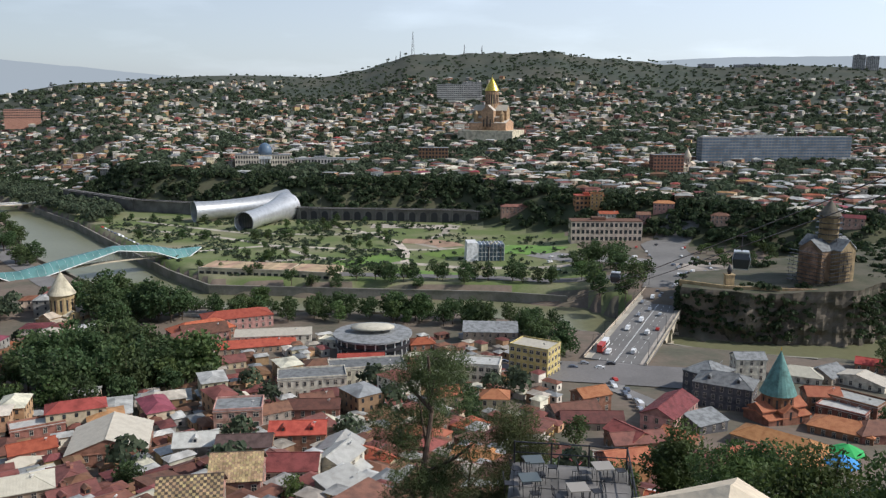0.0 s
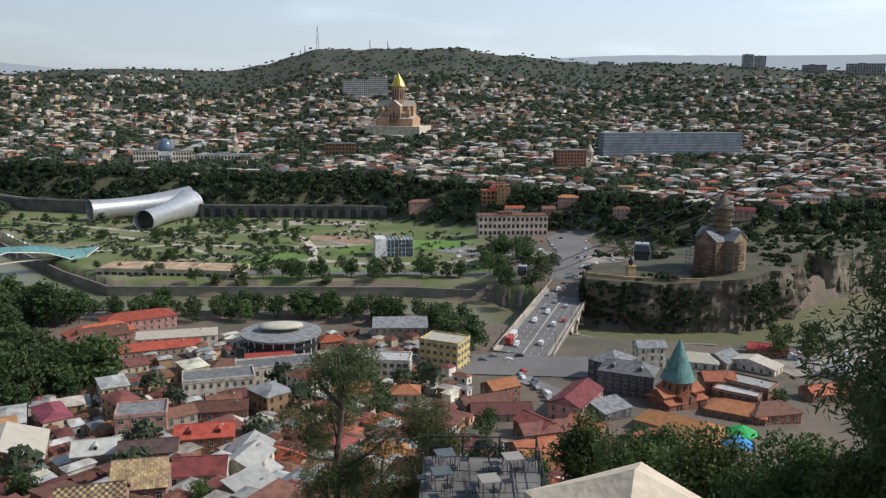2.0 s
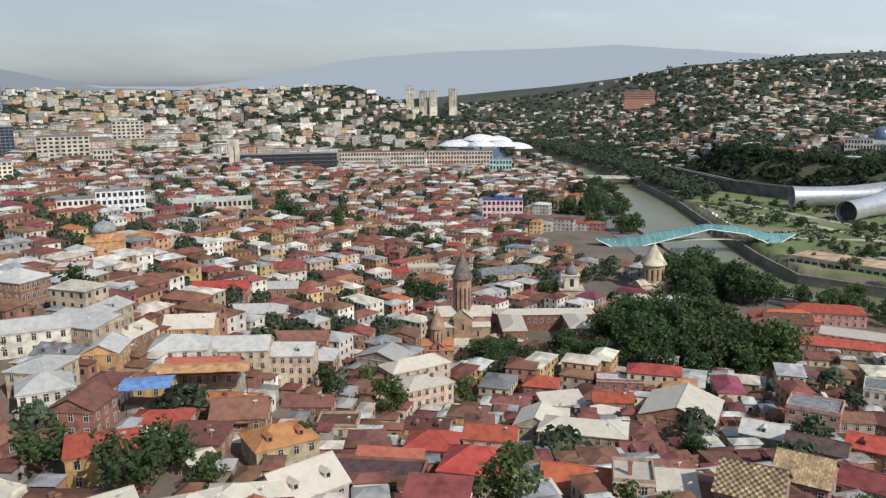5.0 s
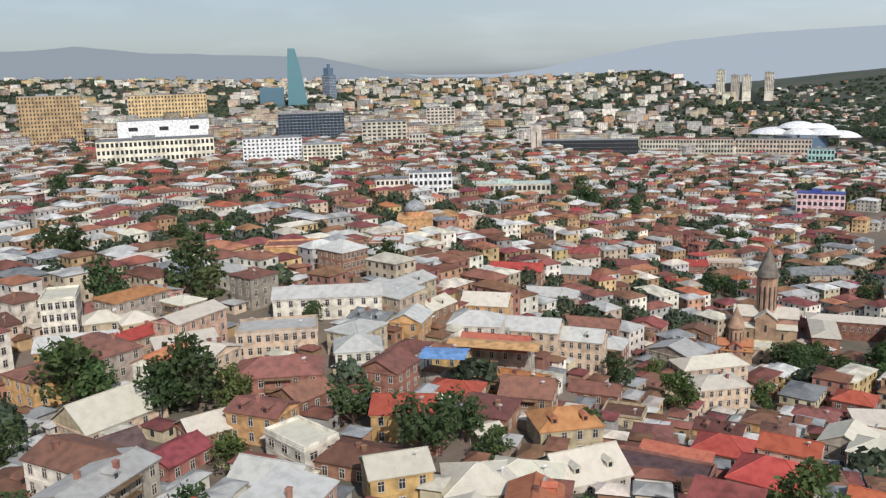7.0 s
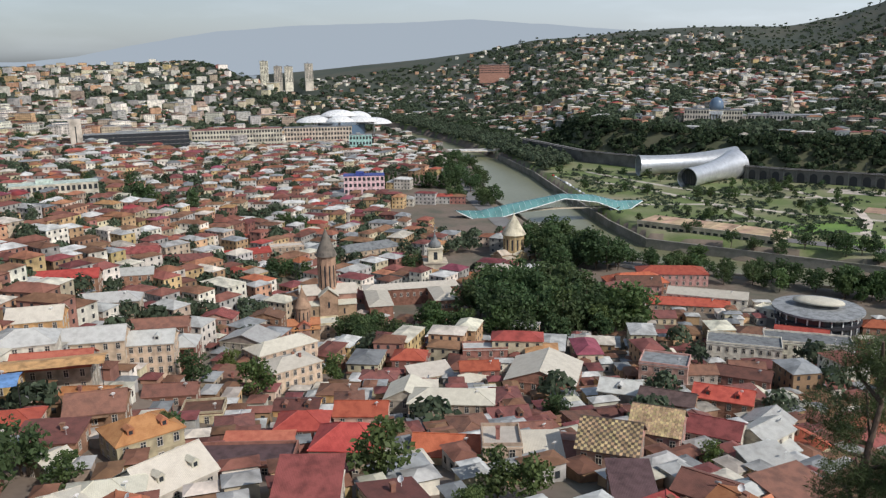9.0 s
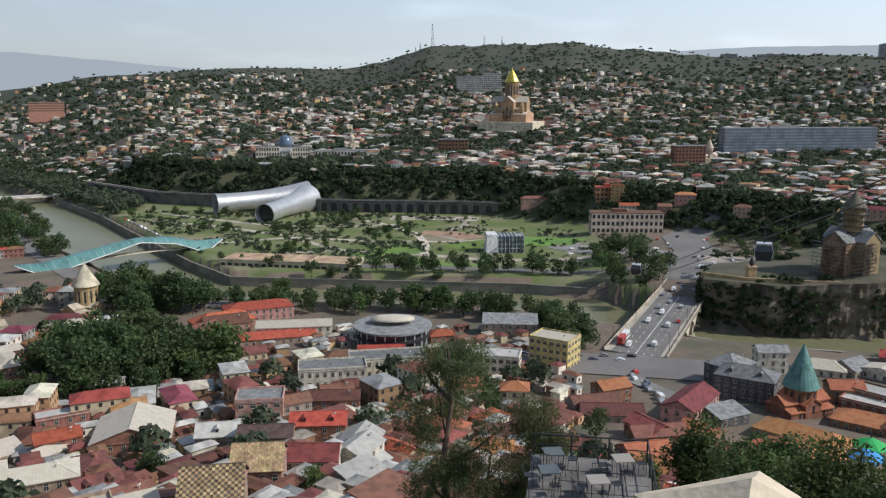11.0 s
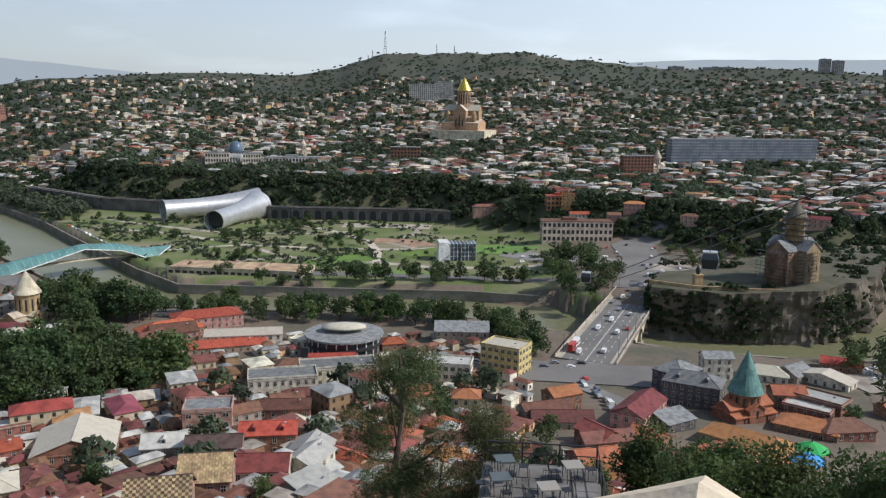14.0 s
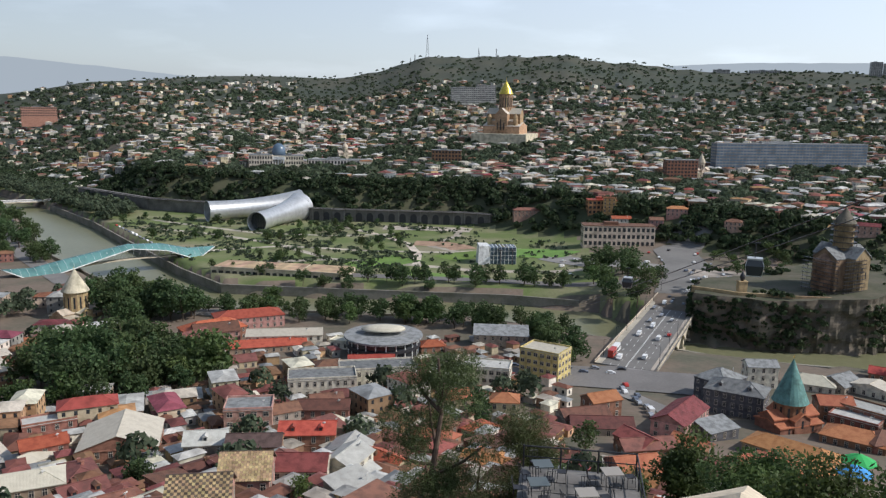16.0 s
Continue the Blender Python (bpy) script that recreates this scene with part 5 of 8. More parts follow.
block("domed_bank", (-911, 414), (-888, 463), 30, 52, 83, CREAMW, "cream office block with a dark dome beside it", 7, 9)
block("yellow_ministry", (-1215, 63), (-1209, 139), 30, 54, 122, YELLOWST, "tall yellow sandstone office block", 13, 18, ratio=0.4)
block("city_hall", (-836, 105), (-816, 211), 36, 54, 82, CREAMW, "long cream civic palace with columns", 4, 26)
block("gallery", (-1143, 172), (-1120, 285), 30, 54, 87, WHITE, "plain white cultural hall above the square", 2, 3, ratio=0.3, vr=0.3)
block("ministry", (-1732, 285), (-1701, 432), 30, 58, 112, YELLOWST, "pale yellow government building with a tower", 7, 24, ratio=0.45)
block("green_school", (-548, 346), (-514, 394), 16, 37, 50, CREAMW, "lemon school building with a pale green roof", 2, 16, roofm=mat("mint_roof", (0.45, 0.52, 0.45), 0.7))
block("white_apartments", (-517, 270), (-502, 297), 14, 48, 68, WHITE, "white modern apartment house with terraces", 4, 9)
block("cream_terrace", (-511, 241), (-501, 261), 14, 52, 66, CREAMW, "cream plastered apartment house", 3, 7)
block("dark_hotel", (-896, 672), (-814, 769), 22, 25, 46, DARK, "low dark glass hotel slab with a pale frame", 4, 22, pane=GLASS, ratio=0.9, vr=0.8, trim=CONCRETE)
block("stair_tower", (-853, 623), (-845, 633), 10, 33, 71, CREAMW, "tall plain tan stair tower", 1, 1, category="tower", ratio=0.1)
block("facade_row", (-870, 826), (-780, 912), 18, 14, 40, CREAMW, "long pale classical block with rows of windows", 4, 30, roofm=ROOF["rust"])
block("facade_row", (-810, 951), (-731, 1013), 18, 10, 36, PALESTONE, "grey classical block facing the river", 4, 22)
block("pink_palace", (-439, 593), (-409, 614), 16, 10, 32, mat("pink_stucco", (0.62, 0.45, 0.43), 0.9), "pink house with a blue mansard roof", 4, 9, roofm=mat("blue_mansard", (0.06, 0.10, 0.30), 0.5))
block("teal_house", (-673, 926), (-648, 944), 14, 10, 32, mat("teal_stucco", (0.35, 0.55, 0.50), 0.8), "pale teal corner house with a small dome", 3, 7)
block("theatre", (-835, 438), (-826, 455), 16, 49, 71, CREAMW, "cream stone house above the red roofs", 4, 5)
block("tan_hotel", (-1277, 706), (-1252, 749), 20, 47, 81, CREAMW, "tan hotel block in the middle distance", 6, 7)
block("office_slab", (-1955, 1418), (-1921, 1464), 18, 63, 94, CONCRETE, "pale office slab in the far city", 6, 7)

block("orange_institute", (-1052, 2067), (-978, 2103), 30, 90, 114, mat("orange_stone", (0.52, 0.31, 0.20), 0.9), "broad orange-red institute on the far hill", 4, 22)
for k in range(4):
    a = radians((-41.75, -40.85, -40.15, -38.8)[k])
    block("tower_block", (2300 * math.sin(a), 2300 * math.cos(a)), (2300 * math.sin(a) + 15, 2300 * math.cos(a) + 15), 16, 76, (132, 118, 117, 124)[k], CREAMW, "white high-rise block in the far city", 16, 5)
for k in range(2):
    a = radians(27.0 + 0.75 * k)
    block("tower_block", (3200 * math.sin(a), 3200 * math.cos(a)), (3200 * math.sin(a) + 34, 3200 * math.cos(a) - 10), 30, 225, 300 - 6 * k, CONCRETE, "grey high-rise block on the skyline", 16, 6)
for k, (az, r, w, z0, z1) in enumerate(((17.8, 3250, 60, 240, 278), (20, 3250, 110, 238, 275), (30.5, 3200, 80, 225, 262), (33, 3200, 120, 225, 265), (36, 3150, 90, 215, 255), (39, 3150, 110, 210, 250), (0.5, 2050, 70, 140, 178), (2.2, 2080, 50, 145, 185))):
    a = radians(az)
    x, y = r * math.sin(a), r * math.cos(a)
    block("housing_block", (x, y), (x + w * math.cos(a), y - w * math.sin(a)), 16, z0, z1, CONCRETE, "long pale housing slab on the hill", 8, 14)
block("red_office", (-15, 1120), (25, 1118), 16, 50, 74, BRICKR, "dark red brick office house on the hillside", 5, 9)
block("rose_block", (268, 980), (306, 984), 14, 46, 74, BRICKR, "rose brick apartment block with balconies", 7, 9)
block("white_ministry", (-330, 1085), (-300, 1080), 16, 42, 56, WHITE, "white modern pavilion above the trees", 2, 6)


def palace():
    block("palace", (-252, 1069), (-222, 1073), 26, 42, 67, CREAMW, "cream palace wing with tall windows", 4, 9)
    block("palace", (-212, 1076), (-183, 1081), 26, 42, 66, CREAMW, "cream palace wing with tall windows", 4, 9)
    t = thing("palace_dome", pose(-217, 1080, 40), "glass-domed portico in the middle of the palace", "dome")
    part("portico", Geo().box(-10, 10, -2, 22, -5, 26).mesh("portico", CREAMW), t)
    for k in range(6):
        part("column", Geo().lathe([(0.9, 0), (0.8, 21)], 8, cx=-9 + 3.6 * k, cy=-4.5).mesh("column", WHITE), t)
    part("entablature", Geo().box(-11, 11, -6, -2, 21, 25).mesh("entablature", WHITE), t)
    part("dome", Geo().lathe([(9, 26), (9, 31), (8.4, 35), (6, 39), (3, 41.3), (0.2, 42)], 20, cy=10).mesh("dome", BLUEGL, True), t, "blue glass dome")
    block("palace_wing", (-180, 1100), (-95, 1112), 18, 46, 60, CONCRETE, "long grey terraced wing behind the palace", 2, 20)


palace()


def mushrooms():
    t = thing("service_hall", pose(-812, 1095, 21, 0, 0, 30), "public hall under white overlapping mushroom-cap roofs", "hall")
    part("hall", Geo().lathe([(42, -6), (42, 10)], 24).mesh("hall", BLUEGL), t)
    t.scale = (0.95, 0.95, 1.05)
    for x, y, z, r in ((-44, -8, 14, 32), (2, -26, 15, 24), (36, -12, 14, 27), (-40, 24, 13, 26), (56, 18, 9, 32), (-4, 10, 22, 32), (26, 20, 19, 26)):
        prof = [(r, z), (r * 0.97, z + 1.0), (r * 0.80, z + 4.6), (r * 0.5, z + 7.8), (r * 0.2, z + 9.2), (0.1, z + 9.5)]
        cap = part("cap", Geo().lathe(prof, 20, cx=x, cy=y, squash=0.72).mesh("cap", WHITE, True), t, "white curved shell")
        part("stem", Geo().lathe([(1.4, -6), (1.0, z - 2), (3.4, z + 1.2)], 10, cx=x, cy=y).mesh("stem", WHITE), t)
    take(-820, 1105, 75)


mushrooms()


def sail_tower():
    """The curved glass hotel tower and its neighbour in the far city."""
    t = thing("glass_tower", pose(-1882, 690, 55, 0, 0, -20), "tall curved sail-shaped teal glass hotel tower", "skyscraper")
    n = 30
    vs = []
    for k in range(n + 1):
        f = k / n
        w0 = -20 + 6 * f ** 2
        w1 = 26 - 24 * f ** 1.6
        y0 = -10 + 6 * f
        vs += [(w0, y0, 152 * f), (w1, y0, 152 * f), (w1, 12 - 5 * f, 152 * f), (w0, 12 - 5 * f, 152 * f)]
    fs = [(4 * k + j, 4 * k + (j + 1) % 4, 4 * k + 4 + (j + 1) % 4, 4 * k + 4 + j) for k in range(n) for j in range(4)] + [(4 * n, 4 * n + 1, 4 * n + 2, 4 * n + 3)]
    m = Matrix.Rotation(radians(90), 4, "Z")
    part("curtain_wall", mesh("curtain_wall", [tuple(m @ Vector(v)) for v in vs], fs, TEALGL), t)
    for k in range(1, n):
        f = k / n
        part("floor_band", Geo().box(-20.2 + 6 * f ** 2, 26.2 - 24 * f ** 1.6, -10.3 + 6 * f, -9.9 + 6 * f, 152 * f, 152 * f + 0.9).mesh("floor_band", BLUEGL), t, "", m)
    take(-1882, 690, 40)
    block("glass_block", (-1925, 615), (-1905, 668), 30, 55, 118, BLUEGL, "dark glass office block beside the tower", 15, 9, pane=TEALGL)
    t = thing("glass_tower", pose(-2035, 838, 55, 0, 0, 20), "grey twin tower with a pointed crown in the distance", "skyscraper")
    part("shaft", Geo().box(-14, 14, -12, 12, -10, 90).box(-10, 8, -9, 9, 90, 108).box(-3, 3, -3, 3, 108, 118).mesh("shaft", BLUEGL), t)
    for k in range(22):
        part("floor_band", Geo().box(-14.3, 14.3, -12.3, 12.3, 4 * k + 2, 4 * k + 3).mesh("floor_band", CONCRETE), t)


sail_tower()


def masts():
    for az, r, h, w in ((-1.15, 3240, 92, 2.6), (-2.3, 3240, 26, 1.2), (-2.0, 3240, 34, 1.2), (2.35, 3250, 40, 1.3), (3.55, 3250, 38, 1.2), (-24.2, 3250, 30, 5.0)):
        a = radians(az)
        x, y = r * math.sin(a), r * math.cos(a)
        t = thing("lattice_mast", pose(x, y, gz(x, y) - 2), "tall steel lattice mast on the hilltop", "mast", "masts on the hill")
        for sx in (-1, 1):
            for sy in (-1, 1):
                part("leg", Geo().tube((sx * w * 2.4, sy * w * 2.4, 0), (sx * w * 0.35, sy * w * 0.35, h), 0.55, 0.4, 4).mesh("leg", DARK), t)
        g = Geo()
        for k in range(9):
            f0, f1 = k / 9, (k + 1) / 9
            q0, q1 = w * (2.4 - 2.05 * f0), w * (2.4 - 2.05 * f1)
            g.tube((-q0, -q0, h * f0), (q1, -q1, h * f1), 0.35, None, 4).tube((q0, -q0, h * f0), (-q1, -q1, h * f1), 0.35, None, 4)
        part("bracing", g.mesh("bracing", DARK), t)


masts()


# backdrop: two bluish mountain ridges on the horizon, self-lit, with haze in their colour
def ridge(name, r, els, col, label):
    az = np.radians(np.linspace(-100, 60, 321))
    e = np.interp(np.degrees(az), [p[0] for p in els], [p[1] for p in els]) + 0.05 * np.array([noise.fractal(Vector((a * 25, r * 0.01, 0)), 1, 2, 4) for a in az])
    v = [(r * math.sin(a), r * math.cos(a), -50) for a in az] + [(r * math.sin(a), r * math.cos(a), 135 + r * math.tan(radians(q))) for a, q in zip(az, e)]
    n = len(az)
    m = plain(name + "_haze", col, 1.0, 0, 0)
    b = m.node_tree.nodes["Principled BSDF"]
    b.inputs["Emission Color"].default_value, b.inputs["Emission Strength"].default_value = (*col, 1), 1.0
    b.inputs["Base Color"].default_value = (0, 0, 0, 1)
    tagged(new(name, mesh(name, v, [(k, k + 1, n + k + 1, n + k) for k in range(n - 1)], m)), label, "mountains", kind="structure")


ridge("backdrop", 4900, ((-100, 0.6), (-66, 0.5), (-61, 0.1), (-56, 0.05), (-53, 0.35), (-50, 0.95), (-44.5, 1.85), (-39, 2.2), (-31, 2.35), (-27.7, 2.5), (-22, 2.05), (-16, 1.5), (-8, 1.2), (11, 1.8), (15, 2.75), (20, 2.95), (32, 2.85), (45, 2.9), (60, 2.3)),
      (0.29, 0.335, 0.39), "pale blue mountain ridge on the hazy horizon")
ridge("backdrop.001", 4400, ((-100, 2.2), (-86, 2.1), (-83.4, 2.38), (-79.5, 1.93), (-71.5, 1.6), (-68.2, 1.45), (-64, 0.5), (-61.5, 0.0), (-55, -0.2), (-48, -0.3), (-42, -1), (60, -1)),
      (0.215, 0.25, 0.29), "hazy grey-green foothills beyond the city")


# ---------------------------------------------------------------- the houses of the near slope, one by one
house(-91.6, 122.6, 25, 14.2, 11.0, 2, "hip", "red", "beige", z=53.8, rise=3.4)
house(-117.7, 162.9, 28, 13.5, 9.0, 2, "gable", "red", "pink", z=38.6)
house(-118.2, 139.7, 30, 11.9, 10.0, 2, "hip", "red", "brick", z=44.7, dormers=0)
house(-117.1, 123.2, 30, 14.8, 6.0, 1, "shed", "tile", "brick", z=49.6)
house(-112.1, 112.7, 31, 22.0, 9.0, 1, "flat", "brown", "brick", z=53.0)
house(-77.2, 91.8, 30, 10.0, 10.0, 2, "shed", "maroon", "white", z=62.4)
house(-77.3, 136.7, 23, 13.7, 10.0, 1, "gable", "red", "beige", z=52.6, rise=2.6)
house(-64.8, 136.4, 29, 7.6, 9.0, 2, "flat", "cream", "beige", z=54.4, chimneys=1)
house(-58.8, 143.4, 30, 7.4, 9.0, 1, "shed", "cream", "beige", z=53.2)
house(-106.0, 190.5, 25, 23.9, 11.0, 2, "hip", "cream", "beige", z=34.0, bays=8, rise=2.4)
house(-121.0, 190.9, 112, 12.0, 12.0, 2, "gable", "cream", "greyw", z=32.3)
house(-99.1, 242.5, 104, 22.0, 22.9, 2, "gable", "cream", "brick", z=24.8, rise=4.2)
house(-122.0, 238.6, 33, 13.2, 8.0, 2, "gable", "red", "brick", z=23.6)
house(-133.2, 265.4, 31, 16.9, 8.0, 2, "flat", "silver", "brick", z=20.4)
house(-151.3, 240.4, 24, 11.9, 10.0, 2, "hip", "red", "brick", z=21.9)
house(-139.1, 233.8, 51, 14.8, 8.0, 1, "shed", "cream", "beige", z=23.2)
house(-122.4, 233.9, 58, 10.3, 7.0, 1, "gable", "cream", "white", z=24.3)
house(-65.2, 268.2, 8, 16.0, 12.0, 3, "flat", "grey", "pink", z=22.7, win='wide')
house(-68.8, 229.9, 9, 12.3, 10.0, 2, "gable", "silver", "greyw", z=29.4, dormers=1)
house(-53.1, 223.8, 5, 15.4, 9.0, 2, "gable", "brown", "brick", z=31.5)
house(-40.5, 240.6, 4, 17.0, 10.0, 2, "gable", "red", "brick", z=28.5, dormers=2)
house(-33.0, 186.1, 1, 12.6, 10.0, 2, "gable", "maroon", "white", z=42.5, bays=5, rise=2.4)
house(-26.3, 226.5, 77, 12.0, 11.3, 1, "gable", "silver", "white", z=31.9)
house(-21.0, 192.9, 46, 10.0, 8.0, 1, "shed", "silver", "greyw", z=40.9)
house(-40.8, 277.0, 3, 17.9, 9.0, 2, "gable", "rust", "brick", z=22.3)
house(-54.7, 272.6, 31, 10.7, 8.0, 2, "gable", "rust", "greyw", z=22.5)
house(-35.6, 127.1, 26, 7.0, 10.0, 1, "shed", "brown", "brick", z=59.6)
house(-24.3, 133.8, -10, 8.6, 9.0, 1, "gable", "rust", "brick", z=58.6)
house(-69.8, 162.7, 38, 9.0, 10.0, 1, "gable", "rust", "brick", z=46.4)
house(-54.4, 147.3, 15, 6.3, 14.0, 1, "gable", "rust", "brick", z=52.6)
house(-175.8, 202.3, 69, 17.8, 13.0, 3, "hip", "cream", "beige", z=24.7, rise=2.2, chimneys=2, bays=6)
house(-205.6, 215.7, 104, 12.0, 18.4, 3, "gable", "silver", "greyw", z=24.4)
house(-202.1, 165.1, 39, 19.3, 11.0, 3, "gable", "silver", "beige", z=40.2, bays=7, dormers=2)
house(-202.6, 181.5, 36, 9.2, 11.0, 3, "hip", "silver", "brick", z=34.2, balcony=True)
house(-211.3, 153.2, 42, 21.0, 12.0, 2, "gable", "silver", "beige", z=46.6)
house(-205.8, 129.2, 48, 16.0, 12.0, 2, "hip", "silver", "white", z=54.1)
house(-189.1, 125.5, 42, 19.8, 11.0, 2, "gable", "tile", "greyw", z=51.8)
house(-135.4, 107.7, 70, 14.1, 11.0, 2, "hip", "tile", "beige", z=52.5, dormers=2, rise=3)
house(-157.9, 114.4, 44, 12.9, 12.0, 2, "gable", "rust", "brick", z=50.8, balcony=True)
house(-158.5, 146.8, 37, 11.0, 9.0, 1, "flat", "rust", "beige", z=40.2, bays=4)
house(-173.5, 149.5, 37, 14.2, 8.0, 1, "gable", "rust", "brick", z=41.2)
house(-113.6, 94.8, 80, 14.1, 12.0, 1, "gable", "cream", "white", z=56.9, dormers=2, rise=4)
house(-113.7, 81.6, 44, 12.8, 10.0, 1, "hip", "cream", "white", z=59.4)
house(-218.2, 274.9, 43, 14.5, 10.0, 2, "flat", "cream", "beige", z=14.7)
house(-248.8, 243.3, 116, 9.0, 14.2, 2, "gable", "maroon", "pink", z=22.0)
house(-228.9, 187.6, 39, 31.0, 9.0, 2, "gable", "rust", "brick", z=37.4)
house(-241.9, 265.3, 117, 9.0, 14.7, 2, "gable", "rust", "brick", z=16.9)
house(-228.3, 147.9, 45, 15.8, 12.0, 2, "gable", "cream", "ochre", z=52.1)
house(-265.8, 200.6, 43, 27.3, 11.0, 2, "hip", "silver", "beige", z=38.4)
house(-314.1, 249.2, 42, 27.3, 10.0, 2, "gable", "silver", "brick", z=31.5)
house(-302.8, 210.9, 43, 27.4, 11.0, 2, "gable", "red", "brick", z=40.6)
house(-358.8, 287.9, 41, 34.6, 10.0, 2, "gable", "maroon", "pink", z=28.9)
house(-343.4, 312.0, 38, 31.7, 10.0, 2, "gable", "rust", "brick", z=21.5)
house(-342.8, 359.8, 54, 30.5, 10.0, 2, "gable", "red", "brick", z=14.6)
house(-294.2, 420.2, 60, 42.6, 14.0, 2, "hip", "grey", "beige", z=10.4, bays=9)
house(-332.7, 386.6, 46, 20.9, 10.0, 3, "flat", "cream", "beige", z=11.5)
house(-188.9, 20.6, 114, 20.1, 14.0, 1, "gable", "cream", "beige", z=59.0, rise=5)
house(-164.5, 13.4, 105, 19.0, 16.0, 1, "gable", "brown", "brick", z=59.1, rise=4)
house(-159.5, 28.5, 120, 11.4, 9.0, 1, "gable", "maroon", "brick", z=59.2, rise=2)
house(-169.7, 38.3, 97, 12.2, 10.0, 1, "gable", "cream", "brick", z=59.0)
house(-145.6, 50.1, 106, 8.2, 13.0, 2, "flat", "cream", "white", z=59.5, win='wide')
house(-136.9, 41.3, 38, 13.7, 9.0, 1, "gable", "silver", "white", z=60.3, rise=3)
house(-121.5, 58.9, 76, 11.1, 9.0, 2, "gable", "cream", "ochre", z=60.9, rise=2.2)
house(-115.1, 72.4, 63, 12.9, 12.0, 1, "hip", "cream", "white", z=60.3)
house(-213.2, 68.6, 68, 21.8, 12.0, 2, "flat", "silver", "beige", z=61.3, bays=9)
house(-190.8, 82.8, 67, 12.0, 11.0, 2, "hip", "silver", "white", z=59.2, bays=5)
house(-174.9, 83.9, 124, 11.0, 10.7, 2, "gable", "rust", "brick", z=58.4)
house(-149.2, 75.0, 55, 13.3, 10.0, 2, "gable", "red", "ochre", z=58.5)
house(-185.7, 59.6, 66, 20.4, 12.0, 2, "hip", "rust", "brick", z=59.1, balcony=True)
house(-176.5, 61.7, 111, 11.2, 10.0, 1, "gable", "rust", "brick", z=59.0)
house(-138.0, 88.6, 87, 6.0, 8.0, 1, "gable", "cream", "greyw", z=56.6)
house(-301.2, 105.1, 63, 20.0, 12.0, 3, "flat", "rust", "ochre", z=62.1, sides=(1, ))
house(-271.2, 113.4, 107, 12.1, 14.0, 3, "hip", "silver", "brick", z=64.6, bays=6)
house(-306.9, 148.7, 54, 12.8, 12.0, 3, "flat", "silver", "brick", z=57.7)
house(-249.4, 17.6, 78, 9.1, 14.0, 4, "flat", "cream", "white", z=63.7, bays=5)
house(-298.0, 85.4, 70, 21.2, 11.0, 2, "hip", "rust", "brick", z=63.0)
house(-229.8, 90.6, 64, 32.8, 10.0, 2, "gable", "silver", "white", z=63.5)
house(-242.5, 27.4, 84, 10.4, 9.0, 2, "hip", "cream", "beige", z=63.3)
house(-237.4, 35.3, 92, 9.1, 9.0, 2, "hip", "cream", "beige", z=63.0)
house(-211.6, 43.4, 88, 15.9, 10.0, 2, "shed", "cream", "ochre", z=60.2)
house(-227.2, 19.0, 75, 20.1, 10.0, 2, "gable", "silver", "ochre", z=61.7)
house(-205.1, 106.3, 133, 11.0, 9.4, 2, "gable", "silver", "ochre", z=59.4)
house(-193.4, 218.8, 71, 24.3, 11.0, 3, "hip", "cream", "beige", z=22.6)
house(-27.2, 341.9, 11, 32.6, 13.0, 2, "flat", "grey", "white", z=15.5, bays=10, eave=8)
house(-48.2, 322.7, 10, 27.5, 13.0, 2, "flat", "grey", "white", z=17.5, bays=9, eave=8)
house(20.0, 335.4, -11, 20.7, 12.0, 3, "flat", "silver", "white", z=16.2, bays=7, win='wide')
house(3.1, 322.0, -5, 13.3, 12.0, 3, "flat", "silver", "white", z=17.7, bays=5)
house(47.7, 355.8, -32, 18.9, 14.0, 4, "flat", "cream", "yellow", z=14.3, bays=6, win='wide')
house(31.6, 410.8, -4, 27.9, 11.0, 2, "shed", "grey", "greyw", z=12.2)
house(-79.5, 406.3, 8, 37.8, 14.0, 2, "gable", "cream", "white", z=12.1, rise=2)
house(-87.5, 396.5, 16, 39.9, 14.0, 1, "gable", "red", "beige", z=12.5, rise=2)
house(-119.7, 417.2, 36, 31.4, 16.0, 2, "hip", "red", "brick", z=11.3)
house(-126.3, 391.1, 58, 26.3, 12.0, 2, "gable", "rust", "brick", z=12.3)
house(-100.6, 361.3, 26, 31.6, 9.0, 1, "gable", "rust", "beige", z=13.7)
house(-31.9, 368.6, 5, 21.3, 8.0, 1, "gable", "red", "brick", z=13.9)
house(6.0, 293.9, 19, 9.9, 9.0, 2, "gable", "tile", "beige", z=20.8)
house(24.3, 290.0, -5, 10.6, 9.0, 2, "hip", "tile", "beige", z=21.1)
house(61.4, 295.7, 23, 12.4, 9.0, 2, "gable", "tile", "brick", z=19.9)
house(56.9, 272.1, -2, 21.5, 10.0, 1, "gable", "rust", "greyw", z=22.5)
house(86.2, 277.9, 53, 24.0, 12.1, 2, "gable", "maroon", "pink", z=21.1, bays=8)
house(65.8, 245.3, 10, 17.4, 9.0, 1, "gable", "rust", "brick", z=26.4)
house(53.9, 196.7, -40, 9.7, 8.0, 1, "gable", "tile", "brick", z=37.7)
house(117.3, 327.6, 40, 16.0, 14.3, 3, "hip", "grey", "slate", z=14.9, win='small')
house(117.1, 307.5, -31, 22.1, 14.0, 3, "hip", "grey", "slate", z=17.0, bays=7, dormers=2)
house(142.3, 349.1, -2, 13.2, 9.0, 3, "gable", "grey", "white", z=13.6)
house(165.0, 347.9, -25, 19.3, 12.0, 1, "hip", "cream", "white", z=13.3)
house(178.2, 349.1, 33, 14.0, 13.3, 1, "gable", "grey", "greyw", z=13.0)
